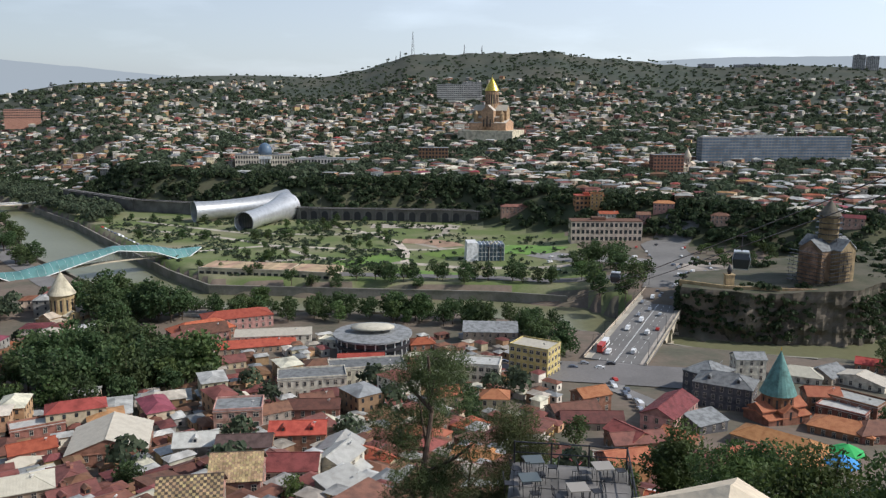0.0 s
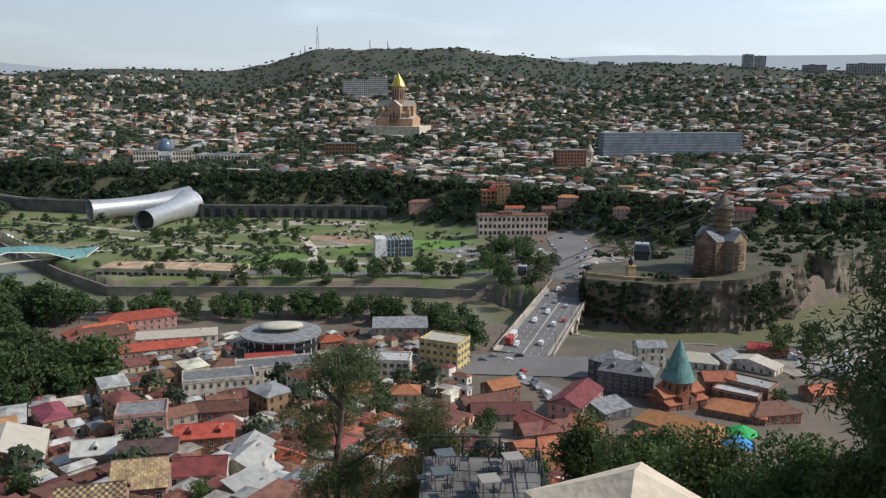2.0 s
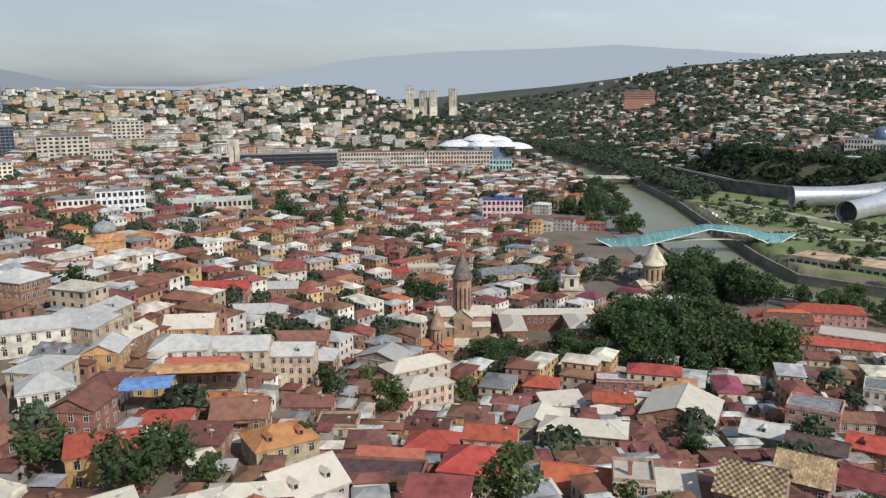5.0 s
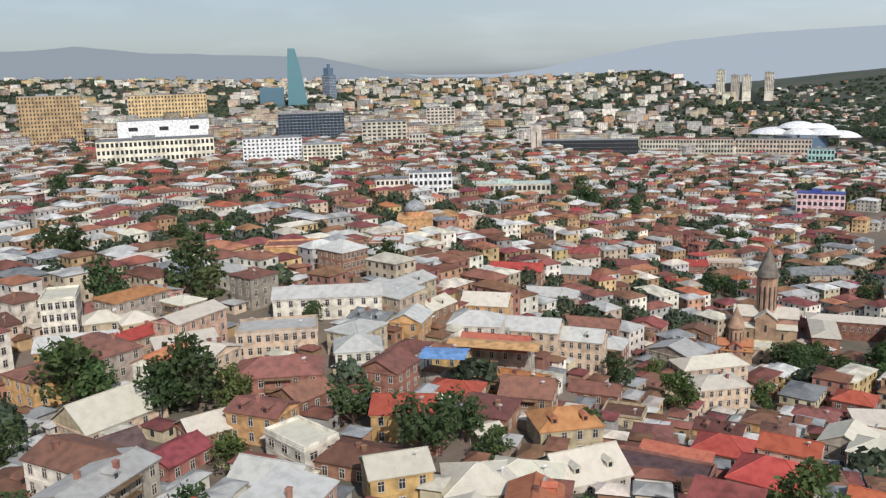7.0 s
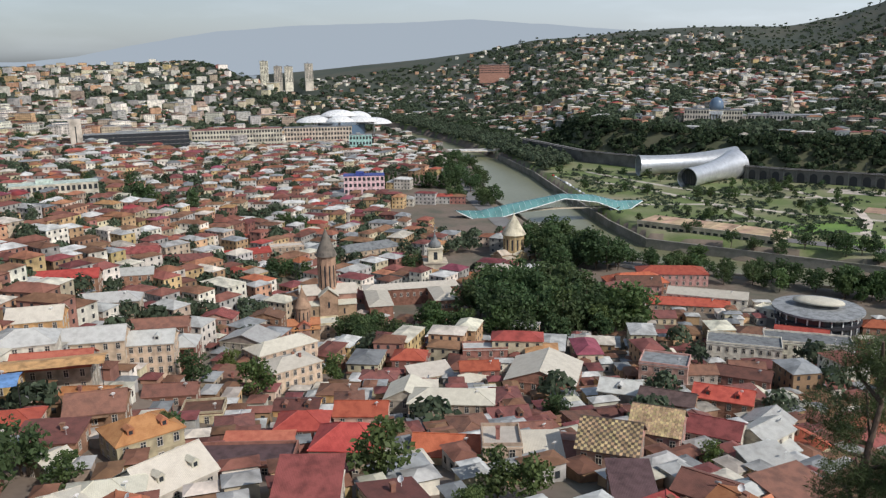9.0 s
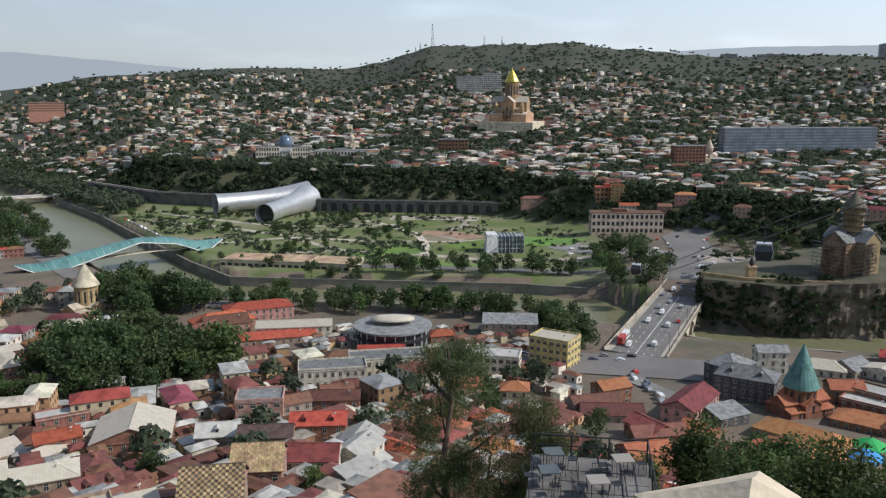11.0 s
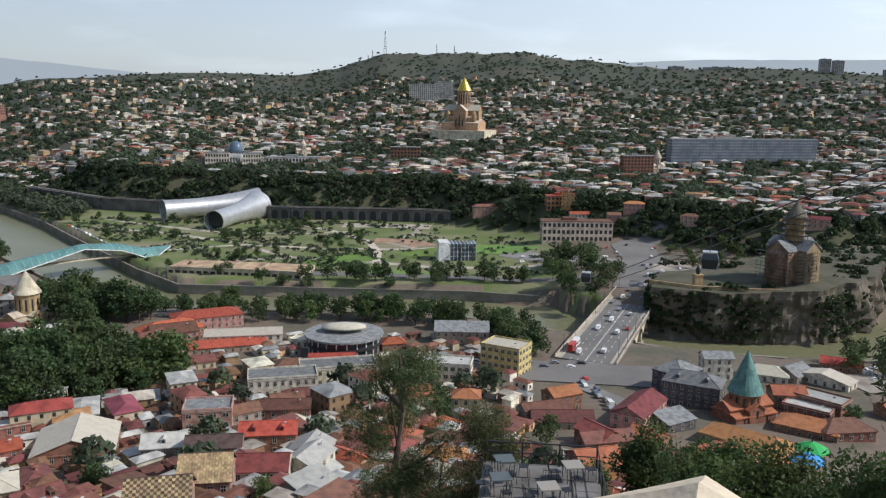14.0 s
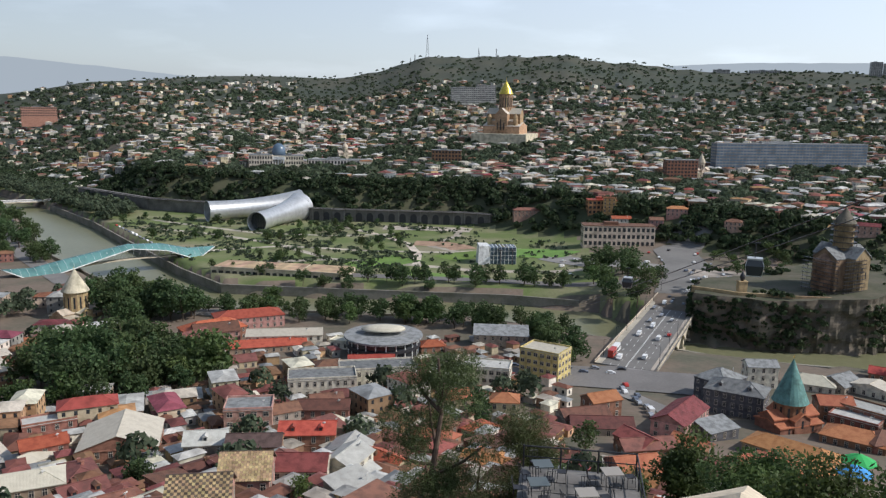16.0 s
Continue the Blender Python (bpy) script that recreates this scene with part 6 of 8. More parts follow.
house(189.2, 341.0, 41, 10.0, 23.9, 1, "gable", "cream", "white", z=13.1)
house(155.6, 307.9, -7, 13.0, 10.0, 2, "gable", "tile", "brick", z=15.2)
house(165.9, 301.4, -49, 20.6, 11.0, 2, "flat", "silver", "brick", z=15.4)
house(115.6, 251.7, -45, 29.1, 12.0, 1, "hip", "tile", "beige", z=22.6, rise=3)
house(146.6, 272.0, -38, 21.2, 12.0, 1, "hip", "tile", "brick", z=19.1)
house(93.9, 229.5, 18, 11.2, 12.0, 1, "gable", "tile", "brick", z=27.7)
house(-22.9, 194.7, 67, 12.0, 8.4, 2, "gable", "silver", "white", z=40.3)
house(-18.6, 167.0, 46, 9.7, 8.0, 1, "shed", "silver", "greyw", z=49.3)
house(-43.4, 299.9, 18, 12.4, 8.0, 1, "gable", "rust", "brick", z=19.8)
house(-33.5, 308.2, 11, 15.3, 8.0, 1, "gable", "rust", "beige", z=19.0)
house(209.3, 364.1, -30, 18.0, 9.0, 1, "gable", "red", "brick", z=11.9)
house(86.6, 835.5, 4, 26.4, 9.0, 2, "hip", "rust", "pink", z=23.2)
house(161.4, 784.6, -12, 12.2, 9.0, 4, "flat", "red", "ochre", z=35.6)
house(167.5, 759.8, -2, 17.9, 9.0, 2, "gable", "red", "white", z=26.1)
house(215.6, 745.5, -16, 18.8, 9.0, 2, "hip", "tile", "pink", z=37.9)
house(294.4, 755.7, -1, 15.2, 9.0, 1, "gable", "silver", "white", z=41.7)
house(335.2, 637.2, -28, 17.4, 9.0, 2, "gable", "maroon", "pink", z=39.6)
house(420.7, 673.4, -32, 21.9, 9.0, 3, "flat", "silver", "white", z=41.7)
house(195.5, 740.6, -5, 12.2, 9.0, 2, "gable", "rust", "pink", z=28.0)
house(251.9, 699.0, -30, 14.4, 9.0, 2, "hip", "rust", "pink", z=32.9)
house(324.5, 707.1, -15, 15.1, 9.0, 1, "gable", "rust", "brick", z=41.7)
house(-108.0, 447.1, 24, 37.4, 16.0, 2, "hip", "red", "pink", z=10.7, rise=3)
house(-116.7, 411.8, 26, 22.7, 14.0, 2, "gable", "rust", "pink", z=11.6)
house(99.2, 222.8, -35, 15.8, 13.0, 1, "hip", "tile", "brick", z=30.2, rise=3)
house(106.4, 222.6, 22, 18.4, 11.0, 1, "gable", "tile", "beige", z=29.0, rise=2.6)
house(53.5, 209.3, 14, 12.4, 12.0, 1, "gable", "tile", "brick", z=35.8, rise=2.8)
house(76.1, 212.6, -23, 13.0, 11.0, 1, "hip", "rust", "beige", z=33.8)
house(80.2, 246.2, -45, 11.3, 9.0, 1, "gable", "tile", "brick", z=26.5)
house(97.2, 271.6, 27, 13.4, 8.0, 1, "shed", "grey", "slate", z=22.0)
house(156.9, 269.0, 6, 19.1, 12.0, 1, "hip", "rust", "brick", z=19.7)
house(201.1, 299.0, 5, 23.1, 10.0, 1, "gable", "tile", "brick", z=14.7)
house(159.2, 296.0, -43, 17.7, 11.0, 1, "flat", "silver", "brick", z=17.1)
house(223.2, 326.6, -55, 12.2, 9.0, 1, "hip", "silver", "white", z=13.3)
house(52.1, 281.3, 16, 17.7, 10.0, 1, "gable", "rust", "greyw", z=22.4)
house(64.3, 248.9, -58, 13.0, 9.0, 1, "gable", "maroon", "brick", z=26.8)
house(-44.5, 400.7, -19, 21.2, 9.0, 1, "flat", "cream", "white", z=13.0)
house(-4.1, 395.9, 14, 12.4, 9.0, 1, "hip", "red", "brick", z=13.3)
house(-49.8, 357.3, 17, 13.6, 9.0, 1, "hip", "rust", "brick", z=14.7)
slope_woods()


def fish_scale_house(x, y, z, rot, w, d, h, light, deep):
    """A brick-pink house under a steep roof of two-tone tiles, each tile a piece of its own."""
    t = thing("house", pose(x, y, z, 0, 0, rot), "pink brick house under a two-tone tiled roof", "house", "houses of the old town")
    take(x, y, max(w, d) * 0.55)
    rise = 4.2
    part("wall", Geo().box(-w / 2, w / 2, -d / 2, d / 2, -6, h).box(-w / 2 - 0.2, w / 2 + 0.2, -d / 2 - 0.2, d / 2 + 0.2, h - 0.5, h - 0.1).mesh("wall", WALL["pink"]), t)
    rf = part("roof", roof_mesh("gable", w, d, rise, 0.5, TILES[2], WALL["pink"]), t, "", pose(0, 0, h))
    b = d / 2 + 0.5
    sl = math.hypot(b, rise)
    nx, ny = int((w + 1) / 0.62), int(sl / 0.62)
    tiles = [Geo().box(-0.29, 0.29, -0.34, 0.34, 0.0, 0.05).add([(-0.29, -0.34, 0.05), (0.29, -0.34, 0.05), (0, -0.45, 0.03), (0, -0.34, 0.09)], [(0, 2, 3), (2, 1, 3)]).mesh("tile", TILES[k]) for k in range(3)]
    count = 0
    for s in (-1, 1):
        for j in range(ny):
            for i in range(nx):
                u = -w / 2 - 0.5 + (i + 0.5) * (w + 1) / nx
                f = (j + 0.5) / ny
                k = light if (i + (j % 2)) % 2 == 0 else deep
                m = pose(u, s * b * (1 - f), rise * f + 0.03) @ Matrix.Rotation(math.atan2(rise, b) * (1 if s < 0 else -1), 4, "X") @ (Matrix.Identity(4) if s < 0 else Matrix.Rotation(math.pi, 4, "Z"))
                if s < 0 and count < 290:
                    part("tile", tiles[k], rf, "", m)
                    count += 1
                else:
                    rest.setdefault((t.name, k), (rf, Geo()))[1].add([v.co for v in tiles[k].vertices], [tuple(q.vertices) for q in tiles[k].polygons], 0, m)
    for k in range(max(2, int(w / 2.6))):
        n = max(2, int(w / 2.6))
        for f in range(2):
            part("window", WIN["tall"], t, "", pose(-w / 2 + w * (k + 0.5) / n, -d / 2 - 0.01, h * f / 2 + 0.9))
    for k in range(3):
        part("window", WIN["tall"], t, "", pose(w / 2 + 0.01, -d / 2 + d * (k + 0.5) / 3, h / 2 + 0.9, 0, 0, 90))


rest = {}
TILES = [mat("ochre_tile", (0.52, 0.38, 0.20), 0.85), mat("sand_tile", (0.42, 0.30, 0.18), 0.85), mat("dark_tile", (0.13, 0.10, 0.075), 0.85)]
fish_scale_house(-45.3, 146.2, 53.8, 9, 11.5, 12, 7.2, 0, 2)
fish_scale_house(-43.1, 173.7, 45.8, 6, 11, 12, 7.6, 0, 1)
for (nm, k), (rf, g) in rest.items():
    tagged(part("tiles", g.mesh("tiles", TILES[k]), rf), kind="stuff")


def synagogue(x, y, z):
    t = thing("domed_hall", pose(x, y, z, 0, 0, 60), "tan brick hall with a round grey dome", "building")
    part("body", Geo().box(-9, 9, -9, 9, -6, 12).box(-9.4, 9.4, -9.4, 9.4, 11.4, 12.3).mesh("body", WALL["ochre"]), t)
    part("drum", Geo().lathe([(5.4, 12.3), (5.4, 15)], 16).mesh("drum", WALL["ochre"]), t)
    part("dome", Geo().lathe([(5.7, 15), (5.5, 16.5), (4.6, 18.3), (2.8, 19.7), (0.9, 20.3), (0.1, 21.5)], 20).mesh("dome", ROOF["grey"], True), t)
    for k in range(4):
        for u in (-5, 0, 5):
            part("window", WIN["tall"], t, "", Matrix.Rotation(radians(90 * k), 4, "Z") @ pose(u, -9.01, 6))
    take(x, y, 12)


synagogue(-379, 201, 51)


def seminary():
    t = thing("courtyard_building", pose(-206, 333, 13, 0, 0, 40), "cream-roofed courtyard building beside the trees", "building")
    for x0, x1, y0, y1 in ((-24, 24, 8, 19), (-24, -13, -19, 8), (8, 19, -16, 8)):
        w, d = x1 - x0, y1 - y0
        b = part("wing", Geo().box(x0, x1, y0, y1, -4, 8.4).mesh("wing", WALL["brick"]), t)
        part("roof", roof_mesh("hip", w, d, 1.6, 0.5, ROOF["cream"]), t, "", pose((x0 + x1) / 2, (y0 + y1) / 2, 8.65))
    for k in range(14):
        part("window", WIN["tall"], t, "", pose(-22 + 3.3 * k, 7.99, 4.5))
    for k in range(8):
        part("window", WIN["tall"], t, "", pose(-12.99, -17 + 3.1 * k, 4.5, 0, 0, 90))
    for k in range(6):
        part("window", WIN["tall"], t, "", pose(9.5 + 1.8 * k, -16.01, 4.5))
    for p in ((-206, 333), (-190, 345), (-222, 322), (-215, 348), (-196, 322)):
        take(p[0], p[1], 13)


seminary()
for p in ((-205, 440, 22), (-180, 440, 20), (-235, 430, 14), (-325, 572, 44), (-283, 545, 26), (-390, 650, 40), (-270, 520, 30), (-440, 720, 40)):
    take(*p)
ribbon("road.008", [(-120, 470), (-190, 486), (-262, 556), (-350, 668), (-475, 880)], 15, ASPHALT, 0.3, "wide asphalt quay road of the old town", "road")


def rotunda():
    t = thing("round_restaurant", pose(-28, 392, 13), "round dark-glass restaurant with a cream oval roof", "building")
    part("body", Geo().lathe([(17, -3), (17, 9)], 28).mesh("body", GLASS), t)
    part("balcony", Geo().lathe([(18.5, 4.6), (18.5, 5.8), (17.2, 5.8)], 28).mesh("balcony", DARK), t)
    part("roof", Geo().lathe([(19.5, 9), (19.5, 9.9), (14, 10.3), (0.2, 10.4)], 28).mesh("roof", ROOF["grey"]), t)
    part("canopy", Geo().lathe([(11, 12.3), (10.6, 13.2), (6, 14.0), (0.2, 14.3)], 24, squash=0.6).mesh("canopy", ROOF["cream"], True), t, "cream oval canopy")
    for k in range(22):
        a = 6.28319 * k / 22
        part("column", Geo().lathe([(0.3, -3), (0.3, 9)], 6, cx=17.4 * math.cos(a), cy=17.4 * math.sin(a)).mesh("column", WHITE), t)
    take(-28, 392, 18)


rotunda()

# groves and single trees of the old town
GROVES = (((-150, 340), 36, 22, "dark", 22), ((-118, 348), 26, 11, "green", 20), ((-165, 372), 22, 8, "dark", 19), ((-165, 300), 14, 6, "green", 15), ((-112, 340), 12, 5, "dark", 13), ((-200, 285), 14, 8, "dark", 12),
          ((-188, 272), 10, 4, "dark", 12), ((-180, 455), 22, 10, "dark", 21), ((-155, 470), 18, 8, "dark", 20), ((-60, 468), 14, 5, "dark", 14), ((-100, 470), 16, 6, "green", 14),
          ((-20, 455), 16, 7, "green", 15), ((20, 452), 16, 7, "dark", 15), ((60, 425), 12, 7, "dark", 16), ((-310, 630), 16, 7, "dark", 16), ((-390, 740), 26, 8, "dark", 18),
          ((-360, 700), 20, 6, "dark", 18), ((-450, 830), 26, 6, "dark", 17), ((-345, 640), 14, 6, "dark", 15), ((-400, 705), 22, 9, "dark", 17), ((-432, 790), 20, 8, "dark", 17), ((-480, 885), 20, 8, "dark", 16), ((-172, 492), 14, 8, "green", 19), ((-198, 498), 12, 6, "dark", 19), ((-300, 345), 12, 5, "dark", 13), ((-285, 370), 12, 5, "dark", 13))
rg = random.Random(21)
for (cx, cy), rad, n, kind, h in GROVES:
    for _ in range(n):
        a, q = rg.uniform(0, 6.28), rad * math.sqrt(rg.random())
        x, y = cx + q * math.cos(a), cy + q * math.sin(a)
        if -along(NEAR_BANK, x, y) < -3:
            tree(x, y, h * rg.uniform(0.55, 1.15), kind, group="old town trees")
    take(cx, cy, rad * 0.8)
for k in range(15):
    tree(-452 + k * 4.2, 668 + k * 2 + rg.uniform(-5, 5), rg.uniform(12, 17), "cypress", group="cypresses")
tree(-168, 178, 14, "light")
take(-168, 178, 4)
tree(-195, 195, 10, "light")
take(-195, 195, 3)
tree(-167, 216, 12, "green")
take(-167, 216, 4)
tree(-171, 270, 12, "dark")
take(-171, 270, 4)
tree(-79, 201, 8, "dark")
take(-79, 201, 2)
tree(-138, 116, 9, "dark")
take(-138, 116, 3)
tree(-142, 85, 12, "dark")
take(-142, 85, 4)
tree(-128, 84, 8, "green")
take(-128, 84, 2)
tree(-55, 114, 10, "green")
take(-55, 114, 3)
tree(-49, 116, 9, "green")
take(-49, 116, 3)
tree(-30, 167, 6, "light")
take(-30, 167, 2)
tree(-119, 348, 10, "dark")
take(-119, 348, 3)
tree(-91, 325, 12, "dark")
take(-91, 325, 4)
tree(-560, 462, 20, "dark")
take(-560, 462, 6)
tree(-503, 471, 16, "dark")
take(-503, 471, 5)
tree(-509, 354, 12, "dark")
take(-509, 354, 4)
tree(-382, 460, 16, "dark")
take(-382, 460, 5)
tree(-401, 465, 14, "dark")
take(-401, 465, 4)
tree(-247, 398, 14, "dark")
take(-247, 398, 4)
tree(-186, 169, 12, "dark")
take(-186, 169, 4)
tree(-133, 71, 16, "dark")
take(-133, 71, 5)
tree(-157, 66, 12, "dark")
take(-157, 66, 4)
tree(-263, 127, 15, "dark")
take(-263, 127, 4)
tree(-268, 59, 22, "dark")
take(-268, 59, 7)
tree(-240, 58, 18, "pine")
take(-240, 58, 5)
tree(-275, 33, 16, "dark")
take(-275, 33, 5)
tree(-380, 30, 22, "dark")
take(-380, 30, 7)
tree(-762, 81, 16, "dark")
take(-762, 81, 5)
tree(-789, 112, 16, "dark")
take(-789, 112, 5)
tree(-689, 57, 16, "dark")
take(-689, 57, 5)
tree(-221, 83, 9, "dark")
take(-221, 83, 3)
tree(-188, 39, 18, "dark")
take(-188, 39, 5)
tree(-186, 31, 15, "dark")
take(-186, 31, 4)
tree(-202, 14, 18, "green")
take(-202, 14, 5)
tree(-199, 19, 12, "green")
take(-199, 19, 4)
tree(-180, 46, 12, "light")
take(-180, 46, 4)
tree(-464, 95, 14, "cypress")
take(-464, 95, 4)
tree(-442, 111, 10, "cypress")
take(-442, 111, 3)
tree(-627, 214, 12, "dark")
take(-627, 214, 4)
tree(-754, 171, 12, "dark")
take(-754, 171, 4)
tree(-1258, 365, 18, "dark")
take(-1258, 365, 5)
tree(-949, 267, 16, "dark")
take(-949, 267, 5)
tree(-944, 240, 14, "dark")
take(-944, 240, 4)
tree(-504, 420, 22, "dark")
take(-504, 420, 7)
tree(-500, 428, 20, "dark")
take(-500, 428, 6)
tree(-471, 444, 16, "dark")
take(-471, 444, 5)
tree(-490, 349, 12, "dark")
take(-490, 349, 4)
tree(-506, 340, 12, "dark")
take(-506, 340, 4)
tree(-604, 450, 12, "dark")
take(-604, 450, 4)
tree(-600, 352, 14, "dark")
take(-600, 352, 4)
tree(-912, 597, 18, "dark")
take(-912, 597, 5)
tree(-963, 668, 18, "dark")
take(-963, 668, 5)
tree(-133, 112, 10, "pine")
take(-133, 112, 3)
tree(-616, 210, 10, "dark")
take(-616, 210, 3)
tree(-401, 104, 12, "green")
take(-401, 104, 4)
tree(-407, 86, 12, "green")
take(-407, 86, 4)
tree(-398, 95, 12, "green")
take(-398, 95, 4)
tree(-402, 80, 12, "dark")
take(-402, 80, 4)
tree(14, 274, 10, "dark")
take(14, 274, 3)
tree(-78, 200, 9, "dark")
take(-78, 200, 3)
tree(65, 382, 14, "dark")
take(65, 382, 4)
tree(56, 396, 12, "dark")
take(56, 396, 4)
tree(211, 359, 13, "dark")
take(211, 359, 4)
tree(225, 354, 14, "dark")
take(225, 354, 4)
tree(241, 361, 9, "dark")
take(241, 361, 3)
tree(170, 284, 9, "dark")
take(170, 284, 3)
tree(484, 911, 14, "cypress")
take(484, 911, 4)
tree(-174, 331, 20, "dark")
take(-174, 331, 6)
tree(-159, 324, 21, "dark")
take(-159, 324, 6)
tree(-149, 326, 22, "dark")
take(-149, 326, 7)
tree(-134, 320, 22, "dark")
take(-134, 320, 7)
tree(-123, 322, 20, "dark")
take(-123, 322, 6)
tree(-114, 331, 20, "dark")
take(-114, 331, 6)
tree(-104, 338, 18, "dark")
take(-104, 338, 5)
tree(-145, 302, 16, "green")
take(-145, 302, 5)
tree(-129, 295, 16, "dark")
take(-129, 295, 5)
tree(-118, 300, 15, "dark")
take(-118, 300, 4)
tree(-162, 363, 24, "dark")
take(-162, 363, 7)
tree(-148, 367, 24, "dark")
take(-148, 367, 7)
tree(-133, 360, 22, "dark")
take(-133, 360, 7)
tree(-182, 367, 20, "dark")
take(-182, 367, 6)
tree(-106, 321, 12, "dark")
take(-106, 321, 4)
tree(-160, 302, 13, "green")
take(-160, 302, 4)
tree(-214, 486, 18, "dark")
take(-214, 486, 5)
tree(-199, 489, 20, "dark")
take(-199, 489, 6)
tree(-178, 478, 18, "dark")
take(-178, 478, 5)
tree(-166, 477, 15, "dark")
take(-166, 477, 4)
tree(111, 541, 20, "dark")
take(111, 541, 6)
tree(128, 552, 22, "dark")
take(128, 552, 7)
tree(136, 530, 20, "dark")
take(136, 530, 6)
tree(124, 504, 16, "dark")
take(124, 504, 5)
tree(112, 524, 15, "dark")
take(112, 524, 4)
tree(108, 568, 14, "green")
take(108, 568, 4)
tree(151, 556, 14, "dark")
take(151, 556, 4)
tree(-126, 467, 14, "dark")
take(-126, 467, 4)
tree(-111, 459, 14, "dark")
take(-111, 459, 4)
tree(-99, 464, 13, "dark")
take(-99, 464, 4)
tree(-81, 456, 15, "dark")
take(-81, 456, 4)
tree(-67, 461, 14, "dark")
take(-67, 461, 4)
tree(-52, 454, 13, "green")
take(-52, 454, 4)
tree(-35, 461, 14, "dark")
take(-35, 461, 4)
tree(-19, 460, 16, "dark")
take(-19, 460, 5)
tree(-4, 457, 16, "dark")
take(-4, 457, 5)
tree(8, 445, 14, "dark")
take(8, 445, 4)
tree(23, 438, 12, "dark")
take(23, 438, 4)
tree(55, 404, 15, "dark")
take(55, 404, 4)
tree(66, 385, 17, "dark")
take(66, 385, 5)
tree(59, 372, 13, "dark")
take(59, 372, 4)
tree(-98, 569, 12, "dark")
take(-98, 569, 4)
tree(-83, 566, 12, "dark")
take(-83, 566, 4)
tree(-65, 564, 12, "dark")
take(-65, 564, 4)
tree(-27, 566, 14, "dark")
take(-27, 566, 4)
tree(-8, 559, 11, "dark")
take(-8, 559, 3)
tree(24, 562, 11, "dark")
take(24, 562, 3)
tree(66, 591, 12, "dark")
take(66, 591, 4)
tree(86, 566, 11, "dark")
take(86, 566, 3)
tree(221, 374, 15, "dark")
take(221, 374, 4)
tree(242, 379, 14, "dark")
take(242, 379, 4)
tree(15, 286, 12, "dark")
take(15, 286, 4)
tree(47, 246, 10, "dark")
take(47, 246, 3)
# the wooded far bank upriver
sp = []
while len(sp) < 620:
    x, y = rg.uniform(-1000, -345), rg.uniform(840, 1500)
    fb, e = -along(FAR_BANK, x, y), -along(EDGE, x, y)
    if 4 < fb < 62 and e < 5 and y > 850:
        sp.append((x, y, gz(x, y), rg.uniform(9, 15), rg.uniform(9, 14)))
woods("bank_woods", sp, "dense green trees along the far river bank", LEAF["far"], 80, 0.13)


# ---------------------------------------------------------------- cars, bus, cable cars
def car_proto(paint, van=False):
    t = thing("car", pose(0, 0, -500), "small parked car on grey asphalt", "car", "cars on the streets")
    L, W, H = (5.2, 2.0, 2.1) if van else (4.3, 1.75, 1.45)
    g = Geo()
    prof = [(-L / 2, 0.35), (-L / 2, 0.85), (-L * 0.42, 0.95), (-L * 0.30, H), (L * 0.12, H), (L * 0.28, 0.98), (L / 2 - 0.1, 0.85), (L / 2, 0.35)] if not van else \
           [(-L / 2, 0.35), (-L / 2, H), (L * 0.25, H), (L * 0.38, 1.15), (L / 2, 0.95), (L / 2, 0.35)]
    n = len(prof)
    g.add([(x, -W / 2, z) for x, z in prof] + [(x, W / 2, z) for x, z in prof], [tuple(range(n)), tuple(range(2 * n - 1, n - 1, -1))] + [(k, n + k, n + (k + 1) % n, (k + 1) % n) for k in range(n)])
    part("body", g.mesh("body", paint), t)
    part("side_glass", Geo().box(-L * 0.29, L * 0.1, -W / 2 - 0.012, W / 2 + 0.012, H * 0.68, H * 0.93).mesh("windows", GLASS), t)
    wm = Geo().add(*_wheel()).mesh("wheel", DARK)
    for sx in (-0.31, 0.31):
        for sy in (-1, 1):
            part("wheel", wm, t, "", pose(sx * L, sy * (W / 2 - 0.1), 0.33))
    return t


def _wheel():
    n = 10
    v = [(0.33 * math.cos(6.283 * k / n), s, 0.33 * math.sin(6.283 * k / n)) for s in (-0.11, 0.11) for k in range(n)]
    return v, [(k, (k + 1) % n, n + (k + 1) % n, n + k) for k in range(n)] + [tuple(range(n)), tuple(range(2 * n - 1, n - 1, -1))]


PAINT = [plain("car_white", (0.75, 0.75, 0.74), 0.3), plain("car_black", (0.03, 0.03, 0.035), 0.3), plain("car_silver", (0.42, 0.43, 0.45), 0.35, 0.6),
         plain("car_red", (0.45, 0.04, 0.03), 0.35), plain("car_dark", (0.10, 0.12, 0.16), 0.3)]
cars = [car_proto(p, k == 5) for k, p in enumerate(PAINT + [PAINT[0]])]


def put_car(x, y, z, rot, k=None):
    k = rg.choice((0, 0, 1, 2, 2, 3, 4, 5)) if k is None else k
    c = copy_thing(cars[k], pose(x, y, z, 0, 0, rot))
    names = ("white", "black", "silver", "red", "dark blue", "white van-bodied")
    c["label"] = f"{names[k]} car on the grey asphalt road"


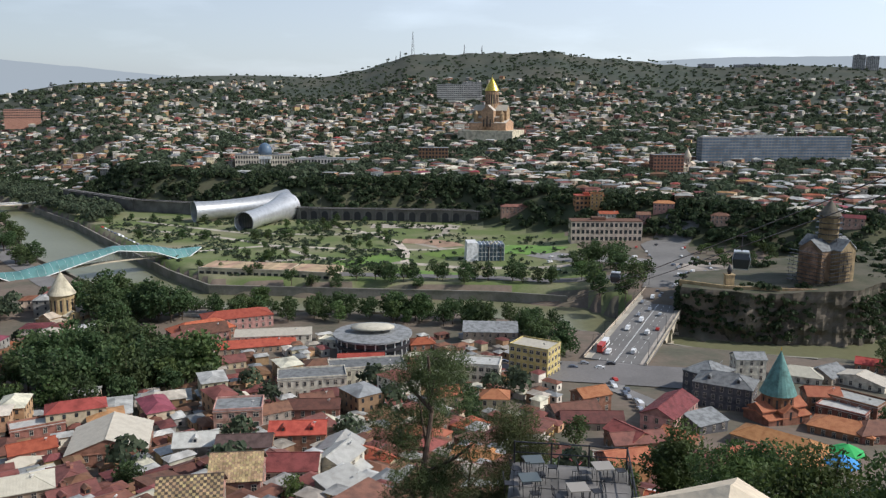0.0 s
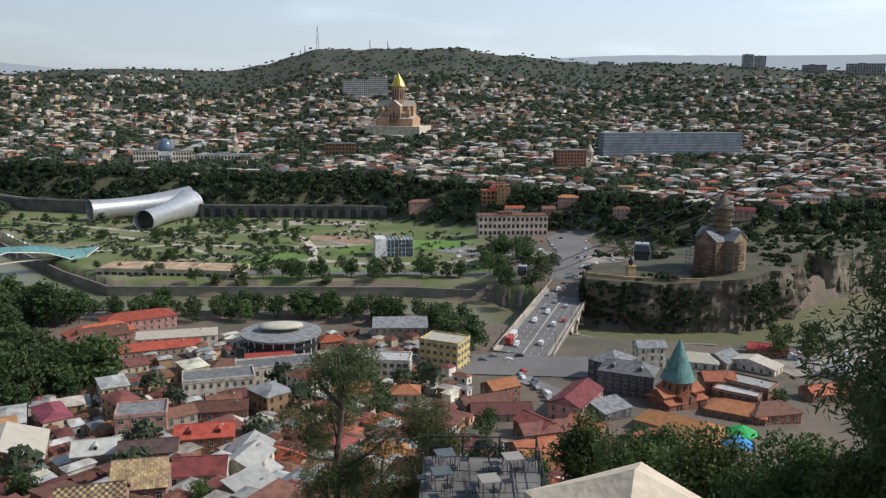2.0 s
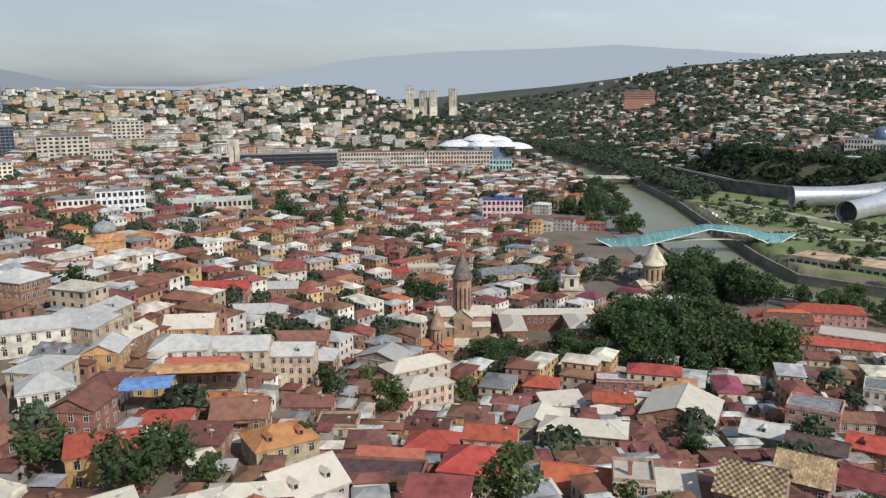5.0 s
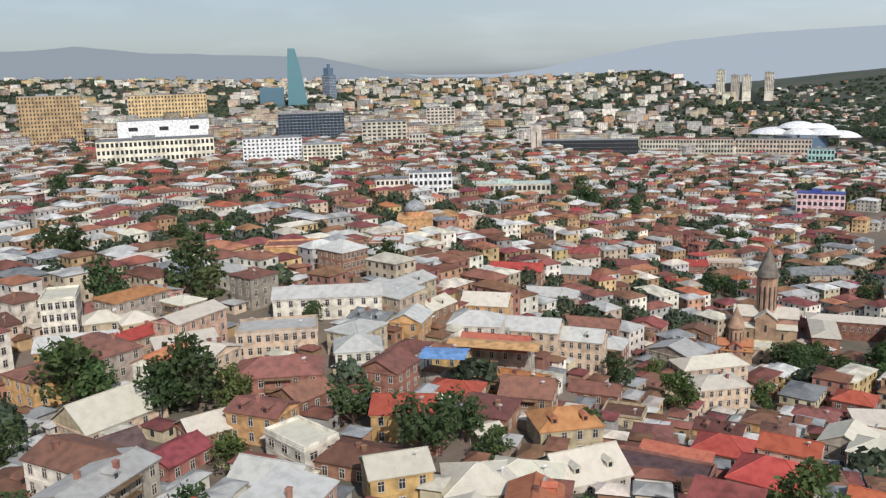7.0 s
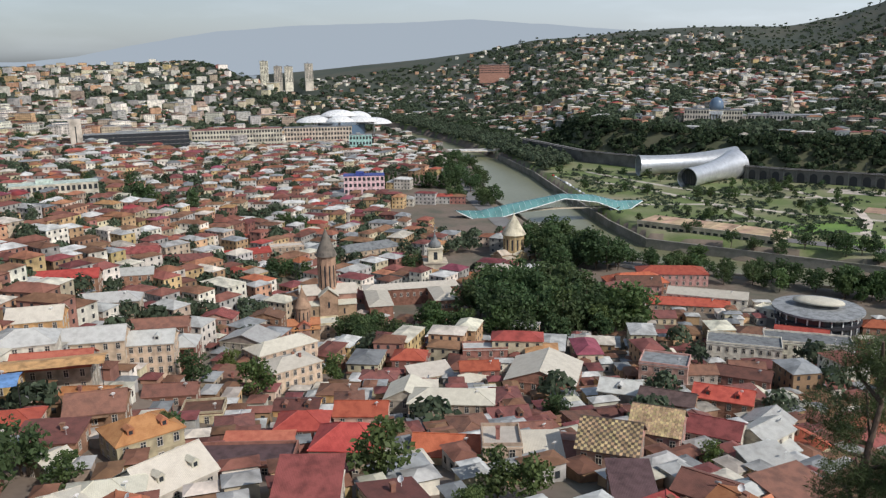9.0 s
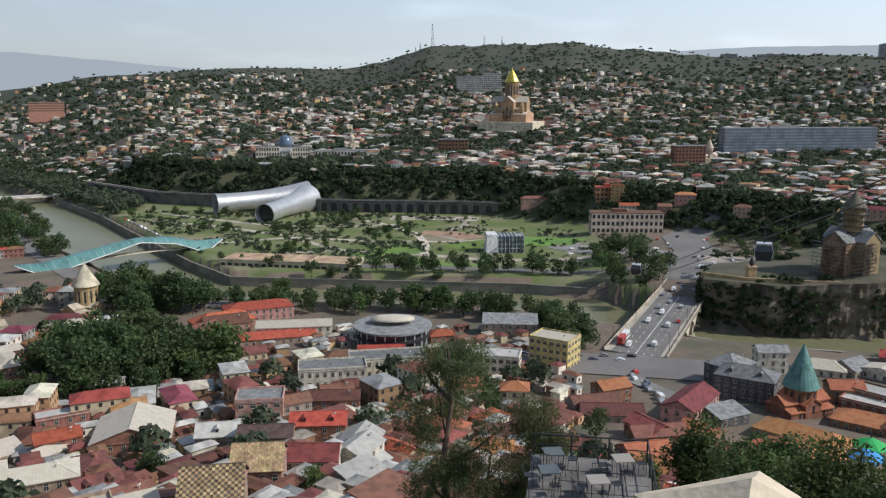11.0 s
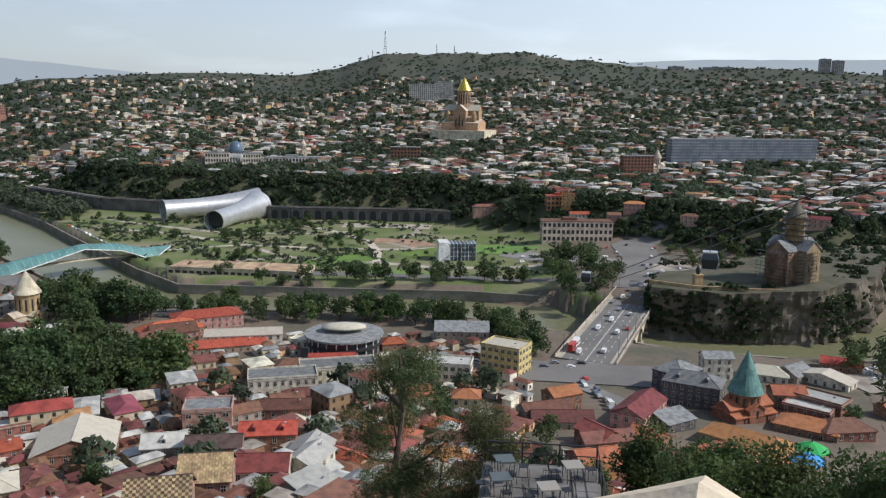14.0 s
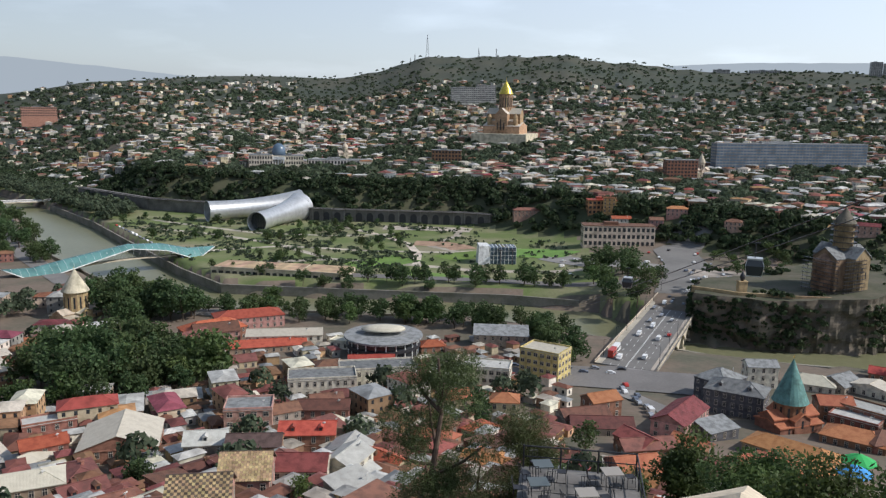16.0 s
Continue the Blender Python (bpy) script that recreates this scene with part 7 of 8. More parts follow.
ux, uy = 72 / 171.8, 156 / 171.8
bt = math.degrees(math.atan2(uy, ux))
for k in range(19):
    s, lane = rg.uniform(2, 165), rg.choice((-9.4, -5.6, -2, 2, 5.6, 9.4))
    put_car(88 + ux * s - uy * lane, 372 + uy * s + ux * lane, 14.2 + 0.8 * s / 172 + 0.02, bt + (180 if lane > 0 else 0))
for k in range(26):
    x, y = rg.uniform(165, 212), rg.uniform(535, 690)
    put_car(x, y, gz(x, y) + 0.55, rg.uniform(40, 90))
for k in range(17):
    x = 172 + 2.9 * k
    put_car(x - 12, 520 + 3.1 * k, gz(x - 12, 520 + 3.1 * k) + 0.6, 10)
for k in range(16):
    x = -8 + 6.2 * k
    put_car(x, 368 - 0.05 * x + (3.2 if k % 2 else -3), gz(x, 366) + 0.4, -4)
for k in range(9):
    put_car(80 + rg.uniform(-3, 3), 342 - 6 * k, gz(80, 342 - 6 * k) + 0.45, 95)
for k in range(16):
    x, y = rg.uniform(95, 165), rg.uniform(600, 660)
    put_car(x, y, gz(x, y) + 0.4, 40)
for k in range(18):
    x = -330 + 7 * k
    y = float(np.interp(x, (-371, -300, -201), (864, 762, 623))) + 18
    put_car(x, y, gz(x, y) + 0.1, -50)
for k in range(22):
    x, y = 215 + rg.uniform(0, 40), 340 + rg.uniform(0, 26)
    put_car(x, y, gz(x, y) + 0.1, 20, rg.choice((0, 0, 2)))
for c in cars:
    for o in [*c.children_recursive, c]:
        bpy.data.objects.remove(o)


def bus():
    t = thing("tour_bus", Matrix.Translation((88 + ux * 18 - uy * 9.8, 372 + uy * 18 + ux * 9.8, 14.32)) @ Matrix.Rotation(radians(bt), 4, "Z"), "long red and white city tour bus on the bridge", "bus")
    part("body", Geo().box(-8, 0, -1.3, 1.3, 0.4, 3.9).mesh("body", PAINT[3]), t)
    part("trailer", Geo().box(0.3, 8, -1.3, 1.3, 0.4, 3.9).mesh("trailer", PAINT[0]), t)
    part("side_glass", Geo().box(-7.6, -0.4, -1.33, 1.33, 1.6, 2.6).box(0.6, 7.6, -1.33, 1.33, 1.6, 2.6).mesh("windows", GLASS), t)
    wm = Geo().add(*_wheel()).mesh("wheel", DARK)
    for x in (-6, -2, 2.5, 6):
        for s in (-1, 1):
            w = part("wheel", wm, t, "", pose(x, s * 1.2, 0.45))
            w.scale = (1.35, 1.5, 1.35)


bus()


def gondola(x, y, z):
    t = thing("cable_car", pose(x, y, z, 0, 0, -20), "dark glazed cable car cabin hanging from its cable", "cable car", "cable car cabins")
    g = Geo().add([(-1.0, -0.9, -2.0), (1.0, -0.9, -2.0), (1.0, 0.9, -2.0), (-1.0, 0.9, -2.0), (-1.25, -1.1, -0.6), (1.25, -1.1, -0.6), (1.25, 1.1, -0.6), (-1.25, 1.1, -0.6),
                   (-1.0, -0.9, 0.3), (1.0, -0.9, 0.3), (1.0, 0.9, 0.3), (-1.0, 0.9, 0.3)],
                  [(3, 2, 1, 0), (0, 1, 5, 4), (1, 2, 6, 5), (2, 3, 7, 6), (3, 0, 4, 7), (4, 5, 9, 8), (5, 6, 10, 9), (6, 7, 11, 10), (7, 4, 8, 11), (8, 9, 10, 11)])
    part("cabin", g.mesh("cabin", GLASS), t)
    part("roof", Geo().box(-1.05, 1.05, -0.95, 0.95, 0.3, 0.5).mesh("roof", STEEL), t)
    part("floor", Geo().box(-1.02, 1.02, -0.92, 0.92, -2.12, -2.0).mesh("floor", STEEL), t)
    for sx in (-1, 1):
        part("pillar", Geo().tube((sx * 1.02, -0.92, -2.0), (sx * 1.27, -1.12, -0.6), 0.05, None, 4).tube((sx * 1.27, -1.12, -0.6), (sx * 1.02, -0.92, 0.3), 0.05, None, 4).mesh("pillar", STEEL), t)
    part("hanger", Geo().tube((0, 0, 0.5), (0, 0, 2.7), 0.07).box(-0.6, 0.6, -0.1, 0.1, 2.6, 2.8).mesh("hanger", DARK), t)


gondola(45.4, 116.5, 113.4)
gondola(45.4, 194.8, 94.0)


# ---------------------------------------------------------------- the foreground: café terrace, parasol, pines
def cafe():
    z = 118.7
    t = thing("terrace", pose(6.0, 32.5, z, 0, 0, -9), "grey paved café terrace with an iron railing", "terrace", kind="structure")
    part("slab", Geo().box(-2.6, 2.6, -8, 2.5, -6, 0).mesh("slab", TERRG), t)
    rg2 = random.Random(2)
    stone = [Geo().box(-0.47, 0.47, -0.47, 0.47, 0, 0.03 + 0.008 * k).mesh("paving_stone", TERRG) for k in range(3)]
    for i in range(5):
        for j in range(10):
            part("paving_stone", stone[rg2.randrange(3)], t, "", pose(-2 + i, -7.5 + j, 0, 0, 0, rg2.uniform(-1, 1)))
    for x0, y0, x1, y1 in ((2.55, -8, 2.55, 2.4), (-2.5, 2.4, 2.55, 2.4)):
        L = math.hypot(x1 - x0, y1 - y0)
        n = int(L / 1.4)
        part("rail", Geo().tube((x0, y0, 1.05), (x1, y1, 1.05), 0.035).tube((x0, y0, 0.55), (x1, y1, 0.55), 0.025).mesh("rail", DARK), t)
        for k in range(n + 1):
            x, y = x0 + (x1 - x0) * k / n, y0 + (y1 - y0) * k / n
            part("post", Geo().tube((x, y, 0), (x, y, 1.1), 0.04).mesh("post", DARK), t)
    for tx, ty, col in ((-1.7, -4.5, TABLEG), (0.3, -1.2, TABLEW), (0.5, -4.6, TABLEW), (1.7, -6.2, TABLEG), (-1.6, 1.2, TABLEG), (1.4, 1.0, TABLEW), (-1.7, -0.6, TABLEG)):
        m = t.matrix_basis @ pose(tx, ty, 0.045, 0, 0, 15)
        tb = thing("cafe_table", m, "square café table on the paved terrace", "table", "café tables")
        part("tabletop", Geo().box(-0.42, 0.42, -0.42, 0.42, 0.72, 0.76).mesh("tabletop", col), tb)
        for sx in (-1, 1):
            for sy in (-1, 1):
                part("leg", Geo().tube((sx * 0.33, sy * 0.33, 0), (sx * 0.38, sy * 0.38, 0.72), 0.018, None, 5).mesh("leg", DARK), tb)
        for k in range(4):
            if rg2.random() < 0.2:
                continue
            c = thing("cafe_chair", m @ Matrix.Rotation(radians(90 * k + rg2.uniform(-15, 15)), 4, "Z") @ pose(0, -0.85, 0), "black wrought-iron café chair beside a table", "chair", "café chairs")
            part("seat", Geo().box(-0.2, 0.2, -0.2, 0.2, 0.44, 0.47).mesh("seat", DARK), c)
            bk = Geo()
            for q in range(4):
                bk.tube((-0.18 + 0.12 * q, -0.2, 0.47), (-0.18 + 0.12 * q, -0.27, 0.9), 0.012, None, 4)
            part("backrest", bk.tube((-0.2, -0.27, 0.9), (0.2, -0.27, 0.9), 0.016, None, 4).mesh("backrest", DARK), c)
            for sx in (-1, 1):
                for sy in (-1, 1):
                    part("leg", Geo().tube((sx * 0.2, sy * 0.2, 0), (sx * 0.17, sy * 0.17, 0.45), 0.014, None, 4).mesh("leg", DARK), c)


TERRG = mat("terrace_stone", (0.20, 0.19, 0.18), 0.9, scale=0.5, fine=4)
TABLEG, TABLEW = plain("table_grey", (0.10, 0.12, 0.12), 0.3), plain("table_pale", (0.34, 0.31, 0.27), 0.5)
cafe()


def parasol():
    t = thing("parasol", pose(4.6, 11.6, 128.62, 0, 0, 20), "large cream fabric parasol over the terrace", "parasol")
    g = Geo()
    a = 1.25
    rim = [(a, a, 0), (-a, a, 0), (-a, -a, 0), (a, -a, 0)]
    top = Vector((0, 0, 0.66))
    for k in range(4):
        p, q = Vector(rim[k]), Vector(rim[(k + 1) % 4])
        rows, cols, vs = 6, 8, []
        for j in range(rows + 1):
            f = j / rows
            for i in range(cols + 1):
                u = i / cols
                sag = -0.035 * math.sin(math.pi * f) - 0.03 * math.sin(math.pi * u) * (1 - f) * (0.4 + f)
                vs.append(p.lerp(q, u).lerp(top, f) + Vector((0, 0, sag)))
        c = cols + 1
        g.add(vs, [(c * j + i, c * j + i + 1, c * j + c + 1 + i, c * j + c + i) for j in range(rows) for i in range(cols)])
        lip = [v + Vector((0, 0, -0.14 - 0.02 * (i % 2))) for i, v in enumerate(vs[:c])]
        g.add(vs[:c] + lip, [(i, c + i, c + i + 1, i + 1) for i in range(cols)])
    part("canopy", g.mesh("canopy", CANVAS), t, "cream canvas canopy")
    part("pole", Geo().tube((0, 0, -3.2), (0, 0, 0.6), 0.05).mesh("pole", DARK), t)
    for k in range(4):
        part("rib", Geo().tube((0, 0, 0.5), Vector(rim[k]) * 0.97 + Vector((0, 0, -0.1)), 0.015, None, 4).mesh("rib", DARK), t)


CANVAS = mat("cream_canvas", (0.68, 0.60, 0.44), 0.9, scale=0.8, fine=5, second=(0.60, 0.52, 0.38), vary=0.02)
parasol()


def near_pine(x, y, z, h, w, seed, n, label, per=420, size=0.2, lowest=0.1, mat_key="pine", tuft=0.07, blade=0.13):
    """A close pine: limbs with tufts of thin needles."""
    rng = np.random.default_rng(seed)
    cl, g = [], Geo()
    tr = [Vector((0, 0, -1))] + [Vector((rng.normal() * 0.02 * h, rng.normal() * 0.02 * h, h * k / 6)) for k in range(1, 7)]
    for k in range(6):
        g.tube(tr[k], tr[k + 1], 0.02 * h * (1 - k / 7), 0.02 * h * (1 - (k + 1) / 7), 8)
    for k in range(n):
        f = rng.uniform(lowest, 0.97)
        a = rng.uniform(0, 6.28)
        q = w * 0.5 * rng.uniform(0.35, 1.0) * (1.12 - f) ** 0.55
        base = tr[min(5, int(f * 6))].lerp(tr[min(6, int(f * 6) + 1)], (f * 6) % 1) * 0.97
        tip = Vector((q * math.cos(a), q * math.sin(a), h * f + rng.uniform(-0.02, 0.09) * h))
        g.tube(base, base.lerp(tip, 0.6) + Vector((0, 0, -0.01 * h)), 0.006 * h, 0.004 * h, 5).tube(base.lerp(tip, 0.6) + Vector((0, 0, -0.01 * h)), tip, 0.004 * h, 0.0015 * h, 5)
        for _ in range(3):
            p = base.lerp(tip, rng.uniform(0.55, 1.05)) + Vector(rng.normal(size=3) * 0.025 * h)
            cl.append((p.x, p.y, p.z, rng.uniform(0.75, 1.3) * tuft * h, rng.uniform(0.45, 0.75) * tuft * h))
    v, f = leaves(rng, cl, per // 3, size, blade)
    t = thing("pine_tree", pose(x, y, z), label, "tree")
    part("crown", mesh("crown", v, f.tolist(), LEAF[mat_key]), t)
    part("trunk", g.mesh("trunk", BARK), t)
    part("dead_twigs", Geo().tube(tr[2], tr[2] + Vector((0.25 * w, -0.1 * w, -0.03 * h)), 0.02, 0.006, 4).mesh("dead_twigs", BARK), t)


near_pine(13.8, 14.4, 121.7, 11.2, 9.0, 4, 70, "big dark pine close beside the terrace", per=2100, size=0.12, lowest=0.12, tuft=0.125, blade=0.2)
near_pine(16.0, 13.1, 121.7, 12.5, 8.6, 24, 60, "tall dark pine close beside the terrace", per=1800, size=0.12, lowest=0.12, tuft=0.115, blade=0.12)
near_pine(-0.2, 46.0, 97.0, 23.6, 10.5, 5, 15, "open-crowned pine on the slope with reddish dead twigs", per=2100, size=0.15, lowest=0.5, tuft=0.052, blade=0.12)
near_pine(5.2, 44.7, 102.8, 14.2, 7, 6, 26, "small dark pine below the terrace railing", per=1500, size=0.13, lowest=0.45, tuft=0.075)
near_pine(2.6, 49.9, 96.6, 15.4, 8, 7, 26, "young dark pine on the steep slope", per=900, size=0.14, lowest=0.3, tuft=0.09)
near_pine(11.3, 21.2, 120.0, 5.2, 6.5, 8, 38, "dry olive-green bush on the slope", per=780, size=0.075, mat_key='light', lowest=0.02, tuft=0.17, blade=0.5)
near_pine(12.0, 18.5, 120.7, 5.2, 6, 9, 38, "dense green bush under the pine", per=780, size=0.075, mat_key='green', lowest=0.02, tuft=0.17, blade=0.5)
near_pine(10.5, 24.9, 119.0, 4.6, 6, 10, 36, "dry olive-green bush on the slope", per=780, size=0.075, mat_key='green', lowest=0.02, tuft=0.17, blade=0.5)
near_pine(10.5, 13.4, 123.2, 4.5, 6, 17, 36, "dense dark bush under the pine", per=780, size=0.075, mat_key='light', lowest=0.02, tuft=0.15, blade=0.5)
near_pine(7.4, 40.3, 108.2, 7, 4, 11, 30, "rounded green shrub behind the terrace", per=420, size=0.1, mat_key='green', lowest=0.35, tuft=0.13, blade=0.5)
near_pine(9.1, 36.9, 112.2, 5.5, 3, 12, 26, "rounded green shrub beside the railing", per=420, size=0.1, mat_key='green', lowest=0.35, tuft=0.13, blade=0.5)
near_pine(13.0, 39.9, 106.8, 11, 5, 13, 30, "thin leafy tree below the terrace", per=360, size=0.12, mat_key='green', lowest=0.45, tuft=0.09, blade=0.5)
near_pine(-38.6, 10.4, 101.5, 8, 7, 14, 44, "leafy green bush at the foot of the viewpoint", per=480, size=0.12, mat_key='light', lowest=0.1, tuft=0.13, blade=0.5)
near_pine(-37.8, 4.0, 104.2, 6.5, 7, 15, 36, "leafy green bush at the foot of the viewpoint", per=480, size=0.12, mat_key='light', lowest=0.1, tuft=0.13, blade=0.5)
near_pine(-46.9, 88.3, 67.5, 11, 8, 16, 34, "leafy tree between the houses", per=360, size=0.2, mat_key='green', lowest=0.15, tuft=0.12, blade=0.5)


def cable_arm():
    t = thing("cable_pylon", pose(20.2, 24.4, 122), "dark steel cable car pylon with a sheave arm", "pylon")
    part("mast", Geo().tube((5.2, 0, -8), (5.0, 0, 13.6), 0.3, 0.25, 8).mesh("mast", DARK), t)
    part("arm", Geo().box(-1.3, 5.2, -0.12, 0.12, 13.35, 13.65).mesh("arm", DARK), t)
    for k in range(6):
        part("sheave", Geo().lathe([(0.16, -0.05), (0.16, 0.05)], 10).mesh("sheave", DARK), t, "", pose(-1.4 + 0.02 * k, -1.0 + 0.4 * k, 12.9 + 0.06 * k, 0, 90, 0))
    part("beam", Geo().tube((-1.4, -1.2, 12.7), (-1.4, 1.3, 13.1), 0.1, 0.1, 6).mesh("beam", DARK), t)
    for off in (0, 1):
        a, b = Vector((18.8 + off * 2, 25, 134.8)), Vector((43 + 5 * off, 655, 22))
        g = Geo()
        pts = [a.lerp(b, k / 40) + Vector((0, 0, -26 * math.sin(math.pi * k / 40) * (1 - 0.3 * k / 40))) for k in range(41)]
        g.sweep(pts, 0.035, 4)
        tagged(new("cable", g.mesh("cable", DARK)), "thin steel cable of the cable car", "cable")


cable_arm()


def tents():
    for k, (dx, dy, col) in enumerate(((0, 0, (0.03, 0.40, 0.10)), (-1.6, -2.2, (0.05, 0.28, 0.62)))):
        t = thing("market_umbrella", pose(29.7, 54.4, 110.6) @ pose(dx * 0.55, dy * 0.55, -0.3 * k), "bright green market umbrella" if k == 0 else "bright blue market umbrella", "umbrella")
        part("canopy", Geo().lathe([(1.25, 0), (1.22, 0.1), (0.6, 0.42), (0.05, 0.62)], 8).mesh("canopy", plain("umbrella_cloth" + str(k), col, 0.8)), t)
        part("pole", Geo().tube((0, 0, -4), (0, 0, 1), 0.05).mesh("pole", DARK), t)


tents()


def tarps():
    for x, y, z, rot, w, d, col, word in ((-173, 99, 65.7, 48, 12, 9, (0.15, 0.27, 0.50), "blue"), (-182, 120, 61.6, 44, 26, 8, (0.62, 0.4, 0.16), "orange")):
        t = thing("tarpaulin", pose(x, y, z, 0, 0, rot), f"{word} tarpaulin spread over a roof under repair", "tarpaulin")
        n, vs = 8, []
        for i in range(n + 1):
            for j in range(n + 1):
                u, v = i / n - 0.5, j / n - 0.5
                vs.append((w * u, d * v, 1.6 * (0.5 - abs(v)) + 0.15 * noise.noise(Vector((x + 5 * u, 5 * v, 3)))))
        m = len(vs)
        vs += [(p, q, r - 0.03) for p, q, r in vs]
        fs = [(i * (n + 1) + j, (i + 1) * (n + 1) + j, (i + 1) * (n + 1) + j + 1, i * (n + 1) + j + 1) for i in range(n) for j in range(n)]
        fs += [tuple(m + k for k in f[::-1]) for f in fs]
        part("sheet", mesh("sheet", vs, fs, mat(word.replace(" ", "_") + "_tarp", col, 0.6)), t)
        for sx in (-1, 1):
            part("post", Geo().tube((sx * w * 0.45, 0, -9), (sx * w * 0.45, 0, 0.7), 0.1).mesh("post", DARK), t)


tarps()


# ---------------------------------------------------------------- the town's mass of houses
rnd = random.Random(5)


def in_river(x, y, m=6):
    nb, fb = -along(NEAR_BANK, x, y), -along(FAR_BANK, x, y)
    return nb > -m and fb < m


def turn_at(x, y):
    """The local street direction of the old town, in degrees."""
    return 28 + 22 * math.sin(x * 0.008 + 1.0) + 14 * math.sin(y * 0.011 - x * 0.004)


TOWN_TREES = []


def town_fill():
    n = 0
    spots = []
    for i in range(-95, 40):
        for j in range(-14, 80):
            spots.append((i * 12.5 + rnd.uniform(-2.5, 2.5), 60 + j * 12.5 + rnd.uniform(-2.5, 2.5)))
    spots.sort(key=lambda p: math.hypot(*p))
    lots = []
    for x, y in spots:
        r, az = math.hypot(x, y), math.degrees(math.atan2(x, y))
        if r < 112 or r > 1150 or not -95 < az < 50:
            continue
        if -along(NEAR_BANK, x, y) > (-30 if x > 125 else -16 if x > -120 else -34) or not free(x, y, 9.6 if r < 300 and az > -52 else 8.0 if r < 420 and -18 < az < 34 else 5.2 if r < 330 else 4.5):
            continue
        if (az > 40 and r < 200) or (-22 < az < 8 and 350 < r < 480) or (8 <= az < 40 and r > 225):
            continue
        w, d = rnd.choice((rnd.uniform(9, 14), rnd.uniform(12, 21))), rnd.uniform(8, 11.5)
        if rnd.random() < (0.15 if r < 300 else 0.26) + 0.3 * noise.noise(Vector((x * 0.012, y * 0.012, 7))):
            if r < 180:
                tree(x, y, rnd.uniform(7, 14), rnd.choice(("dark", "green", "dark", "light")), group="old town trees")
            else:
                TOWN_TREES.append((x, y, gz(x, y), rnd.uniform(9, 15), rnd.uniform(8, 13)))
            continue
        rot = turn_at(x, y) + rnd.choice((0, 90)) + rnd.uniform(-6, 6)
        p = rnd.random()
        colour = "rust" if p < 0.42 else "red" if p < 0.47 else "silver" if p < 0.70 else "cream" if p < 0.82 else "maroon" if p < 0.86 else "grey" if p < 0.93 else "tile"
        wall = rnd.choice(("brick", "beige", "beige", "ochre", "white", "greyw", "pink"))
        storeys = rnd.choice((1, 2, 2, 3, 3))
        roof = rnd.choice(("gable", "hip", "hip", "shed", "gable"))
        if r < 285 and az > -62:          # low rust and tiled roofs in the gaps of the near slope
            colour = rnd.choice(("rust", "rust", "rust", "tile", "rust", "red", "maroon", "cream"))
            storeys, wall, d = 1, rnd.choice(("brick", "brick", "beige", "pink", "ochre")), min(d, 9)
            w = min(w, 13)
        if n < 130 and r < 270:
            toward = math.degrees(math.atan2(-x, -y))
            sides = [s for s, na in ((0, 180), (1, 90), (2, 0), (3, 270)) if math.cos(radians(na - rot - toward)) > 0.15]
            house(x, y, rot, w, d, storeys, roof, colour, wall, rise=rnd.uniform(1.2, 2.4) if roof != "shed" else 1.4, sides=sides,
                  chimneys=rnd.choice((0, 1, 1, 2)), balcony=rnd.random() < 0.25, dormers=rnd.choice((0, 0, 0, 1, 2)) if roof == "gable" else 0)
            n += 1
        else:
            if rnd.random() < 0.1:
                continue
            slot = ("rust", "red", "silver", "cream", "maroon", "grey", "tile").index(colour)
            lots.append((x, y, gz(x, y), w, d, storeys * 3.3, rnd.uniform(1.2, 2.4), radians(rot), slot, 7 + rnd.randrange(5)))
    return lots


ISL = {k: mat("far_" + k, c, 0.8, island=True, vary=0.3, scale=0.2, fine=1.0, hue=0.03) for k, c in dict(
    rust=(0.205, 0.09, 0.062), red=(0.36, 0.10, 0.06), silver=(0.50, 0.495, 0.465), cream=(0.54, 0.49, 0.40), maroon=(0.26, 0.07, 0.07),
    grey=(0.26, 0.27, 0.27), tile=(0.36, 0.16, 0.09), wbrick=(0.32, 0.18, 0.12), wbeige=(0.52, 0.43, 0.31), wwhite=(0.72, 0.67, 0.57),
    wochre=(0.52, 0.35, 0.19), wgrey=(0.38, 0.36, 0.33)).items()}
SLOTS = list(ISL.values()) + [GLASS]
def sheds():
    """Low outbuildings in the courtyards."""
    lots = []
    for _ in range(5200):
        r, az = math.sqrt(rnd.uniform(100 ** 2, 420 ** 2)), rnd.uniform(-95, 48)
        x, y = r * math.sin(radians(az)), r * math.cos(radians(az))
        if not free(x, y, 2.4) or -along(NEAR_BANK, x, y) > -16 or (az > 36 and r < 220):
            continue
        if (-22 < az < 9 and 340 < r < 480 and rnd.random() < 0.5) or (9 <= az < 40 and r > 225):
            continue
        w, d = rnd.uniform(4, 8), rnd.uniform(3.5, 5)
        take(x, y, 2.2)
        p = rnd.random()
        lots.append((x, y, gz(x, y), w, d, rnd.uniform(2.4, 4.2), rnd.uniform(0.5, 1.2), radians(turn_at(x, y)) + rnd.choice((0, 1.57)), 0 if p < 0.5 else 2 if p < 0.7 else 3 if p < 0.85 else 5, 7 + rnd.randrange(5)))
    return lots


mass = town_fill()
far_town("courtyard_sheds", sheds(), "low rusty and zinc-roofed sheds in the courtyards", SLOTS)
far_town("old_town_houses", mass, "packed old-town houses with rust, zinc and red roofs", SLOTS)
woods("town_trees", TOWN_TREES, "green trees in the courtyards of the old town", LEAF["far"], 170, 0.085)


